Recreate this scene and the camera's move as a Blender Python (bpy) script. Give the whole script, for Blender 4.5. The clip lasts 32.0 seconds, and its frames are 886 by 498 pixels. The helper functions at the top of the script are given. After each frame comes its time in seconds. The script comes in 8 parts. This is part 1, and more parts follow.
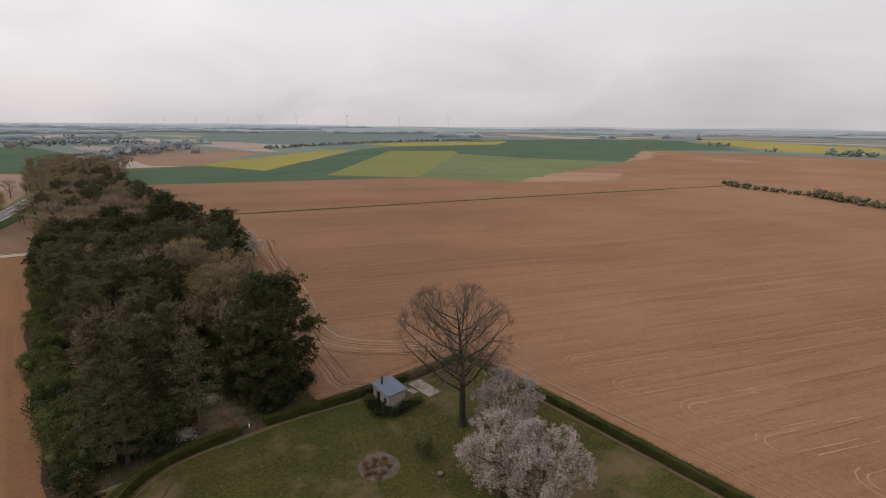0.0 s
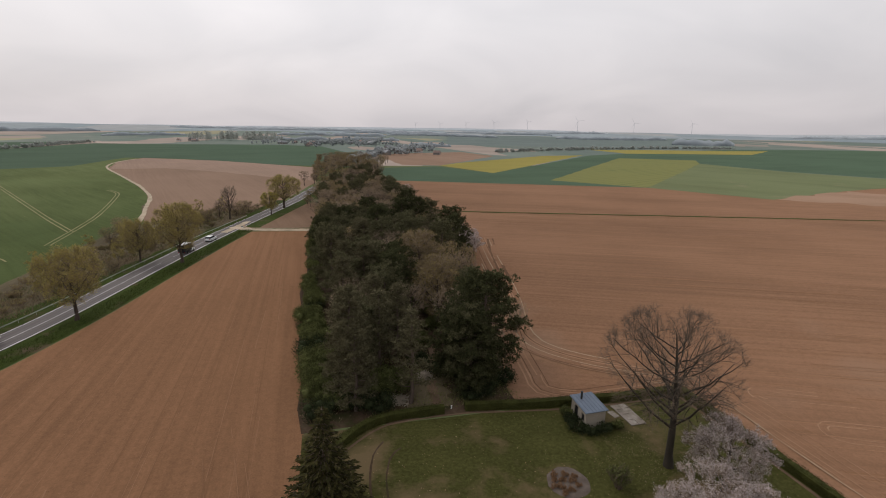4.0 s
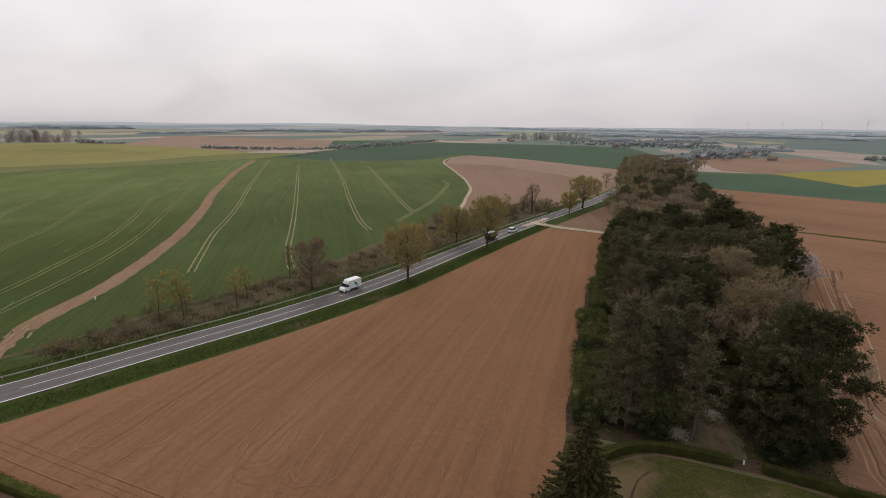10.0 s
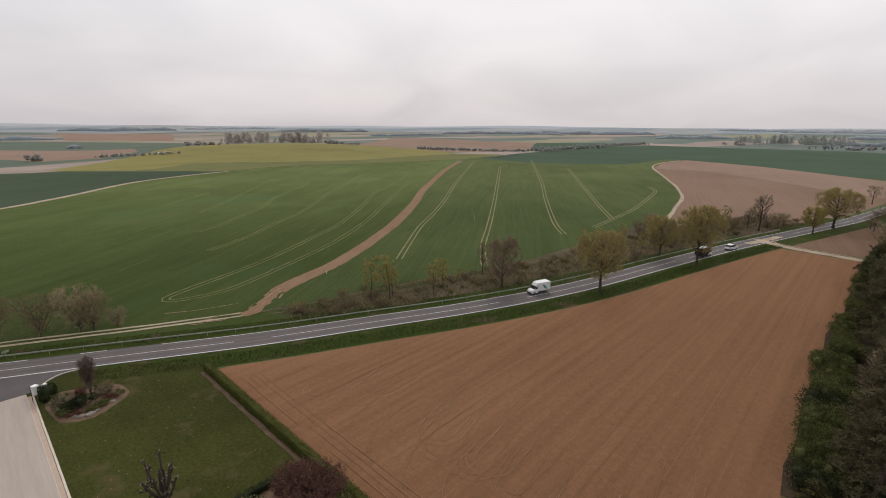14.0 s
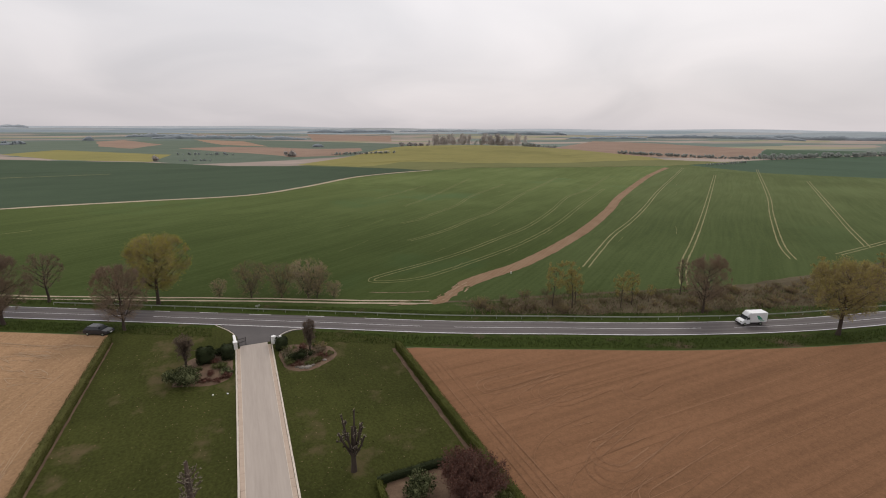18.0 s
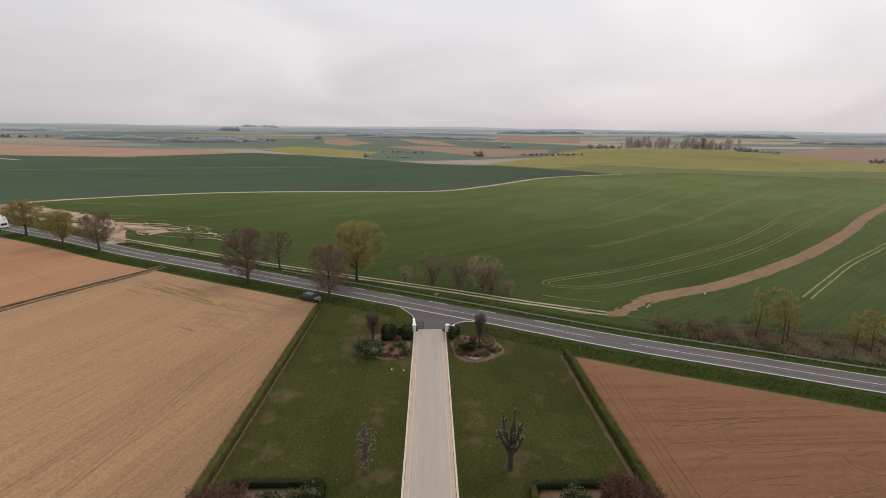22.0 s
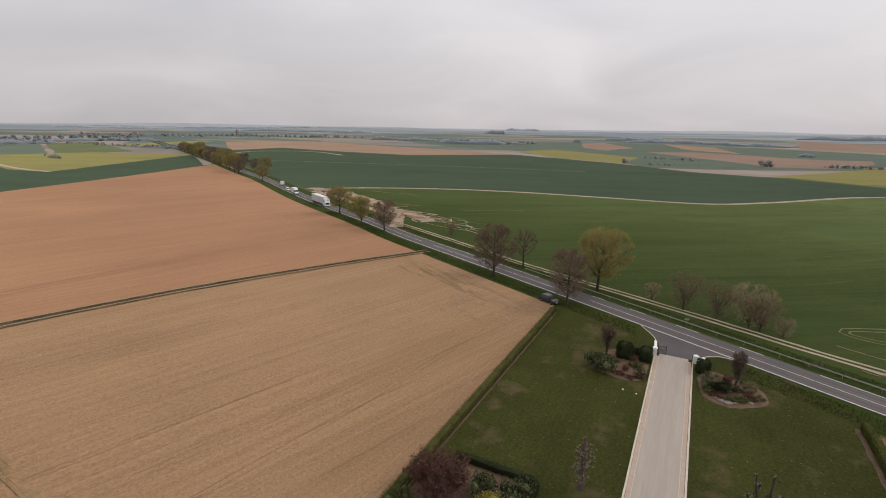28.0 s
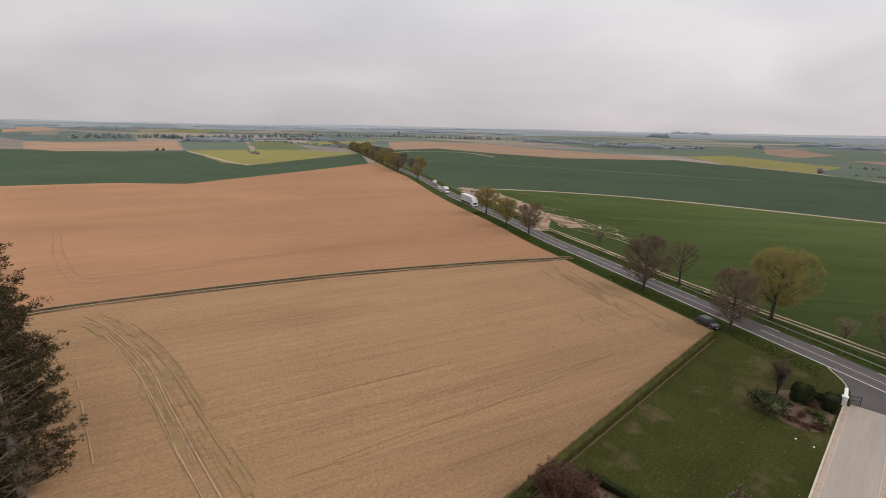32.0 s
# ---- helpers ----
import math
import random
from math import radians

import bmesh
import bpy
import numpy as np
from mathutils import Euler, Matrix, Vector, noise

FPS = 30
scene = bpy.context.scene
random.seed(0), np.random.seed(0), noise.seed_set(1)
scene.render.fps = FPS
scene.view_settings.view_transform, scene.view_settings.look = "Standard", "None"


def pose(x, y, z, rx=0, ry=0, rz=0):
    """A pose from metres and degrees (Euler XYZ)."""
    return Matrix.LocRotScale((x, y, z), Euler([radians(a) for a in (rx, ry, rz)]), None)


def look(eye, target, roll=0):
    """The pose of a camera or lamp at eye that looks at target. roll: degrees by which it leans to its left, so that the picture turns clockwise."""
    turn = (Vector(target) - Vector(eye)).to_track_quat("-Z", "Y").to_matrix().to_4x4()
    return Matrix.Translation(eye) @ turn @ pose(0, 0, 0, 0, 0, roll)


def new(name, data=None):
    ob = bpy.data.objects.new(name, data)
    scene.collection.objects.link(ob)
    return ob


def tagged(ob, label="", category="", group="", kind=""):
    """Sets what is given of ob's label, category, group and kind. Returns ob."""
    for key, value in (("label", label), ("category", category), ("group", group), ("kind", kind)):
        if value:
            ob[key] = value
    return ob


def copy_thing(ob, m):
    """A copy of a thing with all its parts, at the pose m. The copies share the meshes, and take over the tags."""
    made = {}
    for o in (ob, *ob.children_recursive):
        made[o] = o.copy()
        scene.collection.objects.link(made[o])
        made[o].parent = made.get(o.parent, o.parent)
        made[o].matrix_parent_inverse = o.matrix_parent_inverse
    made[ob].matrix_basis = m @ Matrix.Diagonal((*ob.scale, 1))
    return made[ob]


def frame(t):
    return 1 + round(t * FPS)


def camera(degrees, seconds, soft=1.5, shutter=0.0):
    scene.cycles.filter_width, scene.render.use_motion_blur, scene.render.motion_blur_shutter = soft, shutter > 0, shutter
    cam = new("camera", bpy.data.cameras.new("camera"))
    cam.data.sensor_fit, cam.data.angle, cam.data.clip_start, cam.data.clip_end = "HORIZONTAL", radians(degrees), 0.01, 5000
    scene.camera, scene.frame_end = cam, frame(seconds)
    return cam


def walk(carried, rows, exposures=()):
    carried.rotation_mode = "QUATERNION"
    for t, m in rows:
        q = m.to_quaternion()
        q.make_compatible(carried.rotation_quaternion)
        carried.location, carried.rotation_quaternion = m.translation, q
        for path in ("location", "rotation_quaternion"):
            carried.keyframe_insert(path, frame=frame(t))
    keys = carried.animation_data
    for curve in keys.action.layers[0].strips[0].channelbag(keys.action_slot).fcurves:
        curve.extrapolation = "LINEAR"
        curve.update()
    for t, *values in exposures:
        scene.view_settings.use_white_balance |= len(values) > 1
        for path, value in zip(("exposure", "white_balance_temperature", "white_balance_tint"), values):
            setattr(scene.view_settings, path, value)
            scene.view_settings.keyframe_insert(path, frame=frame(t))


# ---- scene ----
cam = camera(85.24, 32.0, soft=1.0)
EYE = 33.0
# seconds, tilt, roll, heading: the craft hangs in one spot and turns
TURN = [
    (0, -14.36, -0.51, -129.61), (1, -14.15, -0.69, -122.94), (2, -14.10, -0.82, -116.39), (3, -14.07, -0.88, -109.93),
    (3.5, -14.08, -0.91, -106.69), (5.5, -14.10, -0.99, -94.67), (6, -14.15, -1.02, -91.83), (7, -14.21, -1.02, -86.17),
    (8, -14.25, -0.99, -80.41), (9, -14.34, -0.85, -74.71), (10, -14.42, -0.64, -68.86), (11, -14.43, -0.56, -63.02),
    (12, -14.43, -0.43, -57.27), (13, -14.39, -0.32, -51.47), (14, -14.34, -0.27, -45.66), (14.5, -14.28, -0.09, -42.84),
    (16.5, -14.18, -0.26, -31.56), (17, -14.14, -0.40, -28.72), (18, -14.14, -0.40, -23.05), (19, -14.22, -0.41, -17.50),
    (20, -14.20, -0.53, -12.01), (21, -14.21, -0.56, -6.68), (22, -14.20, -0.64, -1.51), (23, -14.22, -0.60, 3.56),
    (24, -14.23, -0.62, 8.65), (25, -14.26, -0.71, 13.55), (25.5, -14.25, -0.74, 16.04), (27.5, -14.18, -0.84, 25.53),
    (28, -14.16, -0.83, 27.84), (29, -14.20, -0.86, 32.29), (30, -14.21, -0.91, 36.73), (31, -14.20, -1.12, 41.19),
    (32, -14.21, -1.11, 45.32),
]
walk(cam, [(t, pose(0, 0, EYE, 90 + p, r, h)) for t, p, r, h in TURN], exposures=[(0, 0.08), (3, 0.03), (8, 0.0), (17, 0.01), (22, 0.06), (25, 0.0), (28, -0.04), (32, 0.0)])

# ---- sky and sun: a thin bright overcast ----
SUN_FROM = Vector((0.77, 0.64, 0.95)).normalized()
world = bpy.data.worlds.new("overcast_sky")
scene.world = world
world.use_nodes = True
wn, wl = world.node_tree.nodes, world.node_tree.links
wn.clear()
w_out = wn.new("ShaderNodeOutputWorld")
w_mix = wn.new("ShaderNodeMixShader")
w_sky = wn.new("ShaderNodeTexSky")
w_sky.sky_type, w_sky.sun_disc = "NISHITA", False
w_sky.sun_elevation = math.asin(SUN_FROM.z)
w_sky.sun_rotation = math.atan2(SUN_FROM.x, SUN_FROM.y)
w_sky.dust_density, w_sky.ozone_density = 4.0, 1.0
w_b1 = wn.new("ShaderNodeBackground")
w_b1.inputs[1].default_value = 0.10
w_b2 = wn.new("ShaderNodeBackground")
w_b2.inputs[1].default_value = 1.0
w_co = wn.new("ShaderNodeTexCoord")
w_sep = wn.new("ShaderNodeSeparateXYZ")
wl.new(w_co.outputs["Generated"], w_sep.inputs[0])
# cloud deck: directions are spread on a flat layer so that clouds flatten towards the horizon
w_add = wn.new("ShaderNodeMath")
w_add.operation = "ADD"
w_add.inputs[1].default_value = 0.30
wl.new(w_sep.outputs[2], w_add.inputs[0])
w_div = wn.new("ShaderNodeVectorMath")
w_div.operation = "DIVIDE"
w_cmb = wn.new("ShaderNodeCombineXYZ")
for i in range(3):
    wl.new(w_add.outputs[0], w_cmb.inputs[i])
wl.new(w_co.outputs["Generated"], w_div.inputs[0])
wl.new(w_cmb.outputs[0], w_div.inputs[1])
w_noise = wn.new("ShaderNodeTexNoise")
w_noise.inputs["Scale"].default_value = 1.2
w_noise.inputs["Detail"].default_value = 5
w_noise.inputs["Roughness"].default_value = 0.45
w_noise.inputs["Distortion"].default_value = 0.6
wl.new(w_div.outputs[0], w_noise.inputs["Vector"])
w_ramp = wn.new("ShaderNodeValToRGB")
w_ramp.color_ramp.elements[0].position, w_ramp.color_ramp.elements[0].color = 0.28, (0.700, 0.694, 0.712, 1)
w_ramp.color_ramp.elements[1].position, w_ramp.color_ramp.elements[1].color = 0.74, (0.882, 0.860, 0.867, 1)
wl.new(w_noise.outputs[0], w_ramp.inputs[0])
# the deck thins towards the zenith and thickens into a duller band above the horizon
w_hz = wn.new("ShaderNodeValToRGB")
w_hz.color_ramp.elements[0].position, w_hz.color_ramp.elements[0].color = 0.0, (0.775, 0.738, 0.745, 1)
w_hz.color_ramp.elements[1].position, w_hz.color_ramp.elements[1].color = 0.55, (1.12, 1.12, 1.14, 1)
mid = w_hz.color_ramp.elements.new(0.20)
mid.color = (0.97, 0.955, 0.96, 1)
wl.new(w_sep.outputs[2], w_hz.inputs[0])
# brighter round the veiled sun
w_dot = wn.new("ShaderNodeVectorMath")
w_dot.operation = "DOT_PRODUCT"
w_dot.inputs[1].default_value = SUN_FROM
wl.new(w_co.outputs["Generated"], w_dot.inputs[0])
w_glow = wn.new("ShaderNodeMapRange")
w_glow.inputs[1].default_value, w_glow.inputs[2].default_value = -0.2, 1.0
w_glow.inputs[3].default_value, w_glow.inputs[4].default_value = 0.92, 1.15
wl.new(w_dot.outputs["Value"], w_glow.inputs[0])
w_m1 = wn.new("ShaderNodeVectorMath")
w_m1.operation = "MULTIPLY"
wl.new(w_ramp.outputs[0], w_m1.inputs[0])
wl.new(w_hz.outputs[0], w_m1.inputs[1])
w_m2 = wn.new("ShaderNodeVectorMath")
w_m2.operation = "SCALE"
wl.new(w_m1.outputs[0], w_m2.inputs[0])
wl.new(w_glow.outputs[0], w_m2.inputs["Scale"])
wl.new(w_sky.outputs[0], w_b1.inputs[0])
wl.new(w_m2.outputs[0], w_b2.inputs[0])
w_mix.inputs[0].default_value = 0.93
wl.new(w_b1.outputs[0], w_mix.inputs[1])
wl.new(w_b2.outputs[0], w_mix.inputs[2])
wl.new(w_mix.outputs[0], w_out.inputs[0])

sun = new("sun", bpy.data.lights.new("sun", "SUN"))
sun.data.energy, sun.data.angle, sun.data.color = 0.9, radians(14), (1.0, 0.94, 0.86)
sun.matrix_world = look(SUN_FROM * 200, (0, 0, 0))


# ---- materials ----
def material(name, colors, scale=2.0, fine=40.0, rough=0.85, bump=0.15, stretch=(1, 1, 1), turn=0.0, spread=0.35, per=0.0, metal=0.0, spec=0.3, island=0.0, bump_dist=0.02):
    """A surface of two or three colours mixed by a broad and a fine noise, with fine relief. per: how much whole objects vary; island: loose pieces."""
    m = bpy.data.materials.new(name)
    m.use_nodes = True
    n, k = m.node_tree.nodes, m.node_tree.links
    b = n["Principled BSDF"]
    b.inputs["Roughness"].default_value = rough
    b.inputs["Metallic"].default_value = metal
    b.inputs["Specular IOR Level"].default_value = spec
    g = n.new("ShaderNodeNewGeometry")
    mp = n.new("ShaderNodeMapping")
    mp.inputs["Rotation"].default_value = (0, 0, radians(turn))
    mp.inputs["Scale"].default_value = stretch
    k.new(g.outputs["Position"], mp.inputs[0])
    broad, small = n.new("ShaderNodeTexNoise"), n.new("ShaderNodeTexNoise")
    for t, s, d in ((broad, scale, 5), (small, fine, 3)):
        t.inputs["Scale"].default_value, t.inputs["Detail"].default_value = s, d
        t.inputs["Roughness"].default_value = 0.6
        k.new(mp.outputs[0], t.inputs["Vector"])
    mix = n.new("ShaderNodeMix")
    mix.inputs[0].default_value = spread
    k.new(broad.outputs[0], mix.inputs[2])
    k.new(small.outputs[0], mix.inputs[3])
    fac = mix.outputs[0]
    if per or island:
        extra = n.new("ShaderNodeObjectInfo").outputs["Random"] if per else g.outputs["Random Per Island"]
        mm = n.new("ShaderNodeMath")
        mm.operation = "MULTIPLY_ADD"
        mm.inputs[1].default_value, mm.inputs[2].default_value = per or island, -(per or island) / 2
        k.new(extra, mm.inputs[0])
        ad = n.new("ShaderNodeMath")
        k.new(fac, ad.inputs[0])
        k.new(mm.outputs[0], ad.inputs[1])
        fac = ad.outputs[0]
    r = n.new("ShaderNodeValToRGB")
    r.color_ramp.elements[0].position, r.color_ramp.elements[1].position = 0.30, 0.70
    r.color_ramp.elements[0].color = (*colors[0], 1)
    r.color_ramp.elements[1].color = (*colors[-1], 1)
    if len(colors) == 3:
        r.color_ramp.elements.new(0.5).color = (*colors[1], 1)
    k.new(fac, r.inputs[0])
    k.new(r.outputs[0], b.inputs["Base Color"])
    if bump:
        bp = n.new("ShaderNodeBump")
        bp.inputs["Strength"].default_value, bp.inputs["Distance"].default_value = bump, bump_dist
        k.new(small.outputs[0], bp.inputs["Height"])
        k.new(bp.outputs[0], b.inputs["Normal"])
    return m


def field(name, colors, angle, row=0.75, row_depth=0.015, drift=(0.004, 0.05), patch=0.012, fine=1.4, rough=0.95, weights=(0.36, 0.26, 0.22), thread=0.24, spots=None, wob=0.0, grain=None):
    """Farmland: large soft patches, streaks along the drilling direction, single rows and clods. angle: the rows' heading in degrees from +x."""
    m = bpy.data.materials.new(name)
    m.use_nodes = True
    n, k = m.node_tree.nodes, m.node_tree.links
    b = n["Principled BSDF"]
    b.inputs["Roughness"].default_value = rough
    b.inputs["Specular IOR Level"].default_value = 0.05
    b.inputs["Diffuse Roughness"].default_value = 1.0
    g = n.new("ShaderNodeNewGeometry")
    mp = n.new("ShaderNodeMapping")
    mp.vector_type = "TEXTURE"
    mp.inputs["Rotation"].default_value = (0, 0, radians(angle))
    k.new(g.outputs["Position"], mp.inputs[0])
    pos = mp.outputs[0]
    if wob:
        bend = n.new("ShaderNodeTexNoise")
        bend.inputs["Scale"].default_value, bend.inputs["Detail"].default_value = 0.008, 1
        k.new(pos, bend.inputs["Vector"])
        sc = n.new("ShaderNodeVectorMath")
        sc.operation = "SCALE"
        sc.inputs["Scale"].default_value = wob
        k.new(bend.outputs["Color"], sc.inputs[0])
        av = n.new("ShaderNodeVectorMath")
        k.new(pos, av.inputs[0])
        k.new(sc.outputs[0], av.inputs[1])
        pos = av.outputs[0]

    def noise(scale, detail=4, stretch=None):
        t = n.new("ShaderNodeTexNoise")
        t.inputs["Scale"].default_value, t.inputs["Detail"].default_value, t.inputs["Roughness"].default_value = scale, detail, 0.62
        if stretch:
            s = n.new("ShaderNodeMapping")
            s.inputs["Scale"].default_value = (stretch[0], stretch[1], 1)
            k.new(pos, s.inputs[0])
            k.new(s.outputs[0], t.inputs["Vector"])
        else:
            k.new(pos, t.inputs["Vector"])
        return t.outputs[0]

    big, streak, clod = noise(patch, 5), noise(1.0, 4, drift), noise(fine, 3)
    threads = noise(1.0, 3, (0.018, 0.9))
    wave = n.new("ShaderNodeTexWave")
    wave.bands_direction = "Y"
    wave.inputs["Scale"].default_value = 0.314 / row
    wave.inputs["Distortion"].default_value = 1.2
    wave.inputs["Detail"].default_value = 2
    k.new(pos, wave.inputs["Vector"])
    terms = []
    if grain:
        terms = [(noise(grain[0], 2), grain[1])]
    total = None
    for out, wgt in (*terms, (big, weights[0]), (streak, weights[1]), (clod, weights[2]), (threads, thread), (wave.outputs[1], row_depth)):
        mu = n.new("ShaderNodeMath")
        mu.operation = "MULTIPLY_ADD"
        mu.inputs[1].default_value = wgt
        mu.inputs[2].default_value = -wgt / 2 if out is wave.outputs[1] or (terms and out is terms[0][0]) else (-(wgt - 0.24) / 2 if out is threads and wgt > 0.24 else 0.0)
        k.new(out, mu.inputs[0])
        if total is None:
            total = mu.outputs[0]
        else:
            ad = n.new("ShaderNodeMath")
            k.new(total, ad.inputs[0])
            k.new(mu.outputs[0], ad.inputs[1])
            total = ad.outputs[0]
    r = n.new("ShaderNodeValToRGB")
    e = r.color_ramp.elements
    e[0].position, e[1].position = 0.40, 0.62
    e[0].color, e[1].color = (*colors[0], 1), (*colors[-1], 1)
    if len(colors) == 3:
        e.new(0.5).color = (*colors[1], 1)
    k.new(total, r.inputs[0])
    col = r.outputs[0]
    if spots:
        sn = noise(spots[1], 5)
        mr = n.new("ShaderNodeMapRange")
        mr.inputs[1].default_value, mr.inputs[2].default_value = spots[2], spots[2] + 0.12
        k.new(sn, mr.inputs[0])
        sm = n.new("ShaderNodeMix")
        sm.data_type = "RGBA"
        k.new(mr.outputs[0], sm.inputs[0])
        k.new(col, sm.inputs[6])
        sm.inputs[7].default_value = (*spots[0], 1)
        col = sm.outputs[2]
    k.new(col, b.inputs["Base Color"])
    bp = n.new("ShaderNodeBump")
    bp.inputs["Strength"].default_value, bp.inputs["Distance"].default_value = 0.5, 0.08
    k.new(clod, bp.inputs["Height"])
    k.new(bp.outputs[0], b.inputs["Normal"])
    return m


def velvet(m, weight, tint):
    """Upright blades that scatter more light at a low view."""
    b = m.node_tree.nodes["Principled BSDF"]
    b.inputs["Sheen Weight"].default_value = weight
    b.inputs["Sheen Roughness"].default_value = 0.5
    b.inputs["Sheen Tint"].default_value = (*tint, 1)
    return m


def far_paling(m, gain, low, high):
    """Paints the paler look of far wheat, seen low and through haze, into its colour: gain ramps between two distances
    along one plan heading.
    """
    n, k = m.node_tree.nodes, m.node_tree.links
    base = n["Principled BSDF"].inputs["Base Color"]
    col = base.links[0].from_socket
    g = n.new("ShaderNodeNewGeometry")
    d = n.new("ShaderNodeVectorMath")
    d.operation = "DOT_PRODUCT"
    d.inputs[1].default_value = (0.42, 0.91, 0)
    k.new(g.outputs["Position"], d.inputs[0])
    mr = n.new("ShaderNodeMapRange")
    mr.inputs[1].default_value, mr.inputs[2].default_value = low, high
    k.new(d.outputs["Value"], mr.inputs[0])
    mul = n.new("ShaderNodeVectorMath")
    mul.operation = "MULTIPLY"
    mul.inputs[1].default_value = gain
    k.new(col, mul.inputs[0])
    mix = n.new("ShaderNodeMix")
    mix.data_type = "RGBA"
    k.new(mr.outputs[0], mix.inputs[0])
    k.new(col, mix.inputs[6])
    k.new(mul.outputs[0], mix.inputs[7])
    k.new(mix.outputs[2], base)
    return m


def patchwork(name, crops, size):
    """Distant farmland: strips of different crops, each cell of one colour with haze mixed in, with broad variation."""
    m = bpy.data.materials.new(name)
    m.use_nodes = True
    n, k = m.node_tree.nodes, m.node_tree.links
    b = n["Principled BSDF"]
    b.inputs["Roughness"].default_value = 0.95
    b.inputs["Specular IOR Level"].default_value = 0.1
    g = n.new("ShaderNodeNewGeometry")
    mp = n.new("ShaderNodeMapping")
    mp.inputs["Rotation"].default_value = (0, 0, 0.5)
    mp.inputs["Scale"].default_value = (1 / size[0], 1 / size[1], 0)
    k.new(g.outputs["Position"], mp.inputs[0])
    v = n.new("ShaderNodeTexVoronoi")
    v.distance = "MANHATTAN"
    v.inputs["Scale"].default_value = 1.0
    k.new(mp.outputs[0], v.inputs["Vector"])
    sp = n.new("ShaderNodeSeparateColor")
    k.new(v.outputs["Color"], sp.inputs[0])
    r = n.new("ShaderNodeValToRGB")
    r.color_ramp.interpolation = "CONSTANT"
    e = r.color_ramp.elements
    e[0].position, e[0].color = 0.0, (*crops[0], 1)
    e[1].position, e[1].color = 1 / len(crops), (*crops[1], 1)
    for i in range(2, len(crops)):
        e.new(i / len(crops)).color = (*crops[i], 1)
    k.new(sp.outputs[0], r.inputs[0])
    t = n.new("ShaderNodeTexNoise")
    t.inputs["Scale"].default_value, t.inputs["Detail"].default_value = 0.012, 5
    k.new(g.outputs["Position"], t.inputs["Vector"])
    mr = n.new("ShaderNodeMapRange")
    mr.inputs[3].default_value, mr.inputs[4].default_value = 0.72, 1.28
    k.new(t.outputs[0], mr.inputs[0])
    s = n.new("ShaderNodeVectorMath")
    s.operation = "SCALE"
    k.new(r.outputs[0], s.inputs[0])
    k.new(mr.outputs[0], s.inputs["Scale"])
    k.new(s.outputs[0], b.inputs["Base Color"])
    return m


SOIL_W = field("soil_west_field", [(0.192, 0.101, 0.054), (0.237, 0.124, 0.065), (0.290, 0.152, 0.081)], 2, grain=(5.0, 0.30), row=1.6, row_depth=0.015, thread=0.30, wob=4)
SOIL_E = field("soil_east_field", [(0.176, 0.097, 0.057), (0.219, 0.120, 0.069), (0.272, 0.150, 0.088)], 68, grain=(4.0, 0.28), row=2.0, row_depth=0.015, thread=0.32, spots=((0.272, 0.184, 0.129), 0.006, 0.58), wob=4)
SOIL_PINK = field("soil_pink_field", [(0.294, 0.162, 0.091), (0.350, 0.193, 0.108), (0.420, 0.231, 0.130)], 73, row=2.0, row_depth=0.012, wob=4)
SOIL_TAN = field("tan_seedbed", [(0.248, 0.155, 0.087), (0.331, 0.205, 0.113), (0.431, 0.271, 0.153)], 73, grain=(4.5, 0.24), row=0.9, row_depth=0.015, fine=2.6, weights=(0.32, 0.24, 0.28), thread=0.2, spots=((0.290, 0.186, 0.098), 0.03, 0.60), wob=3)
# far soil, paled and greyed to carry the haze over it
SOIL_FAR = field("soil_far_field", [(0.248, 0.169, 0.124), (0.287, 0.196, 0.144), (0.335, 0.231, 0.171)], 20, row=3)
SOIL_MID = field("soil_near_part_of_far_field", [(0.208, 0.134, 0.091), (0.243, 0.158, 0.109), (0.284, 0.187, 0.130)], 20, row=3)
SOIL_PALE = field("chalky_soil", [(0.269, 0.179, 0.122), (0.320, 0.212, 0.145), (0.384, 0.255, 0.174)], 20, row=3)
SOIL_LANE = field("greyish_soil_by_the_lane", [(0.165, 0.103, 0.066), (0.203, 0.128, 0.083), (0.245, 0.157, 0.104)], 12, row=1.6, row_depth=0.015, wob=4)
SOIL_DRY = field("drying_soil", [(0.215, 0.128, 0.080), (0.262, 0.162, 0.105), (0.325, 0.210, 0.142)], 68, row=3, drift=(0.006, 0.03), patch=0.02)
WHEAT = field("winter_wheat", [(0.036, 0.050, 0.0125), (0.048, 0.066, 0.0165), (0.066, 0.088, 0.025)], 36, row=1.2, row_depth=0.0, drift=(0.006, 0.08), wob=10, spots=((0.048, 0.080, 0.026), 0.011, 0.55))
WHEAT_EAST = field("bluish_winter_wheat", [(0.041, 0.058, 0.017), (0.055, 0.076, 0.022), (0.076, 0.101, 0.033)], 36, row=1.2, row_depth=0.0, drift=(0.006, 0.08), wob=10, spots=((0.064, 0.092, 0.030), 0.016, 0.57))
WHEAT_DARK = field("dark_winter_wheat", [(0.048, 0.070, 0.041), (0.057, 0.082, 0.048), (0.068, 0.097, 0.056)], 20, row=2.4, row_depth=0.05, wob=10)
# the next three greens have distance haze mixed into the colour
WHEAT_FAR = field("hazed_far_wheat", [(0.053, 0.083, 0.050), (0.063, 0.099, 0.060), (0.076, 0.118, 0.072)], 100, row=3, row_depth=0.05)
WHEAT_HAZE = field("hazed_distant_wheat", [(0.108, 0.136, 0.100), (0.123, 0.152, 0.112), (0.142, 0.172, 0.127)], 60, row=3, row_depth=0.05)
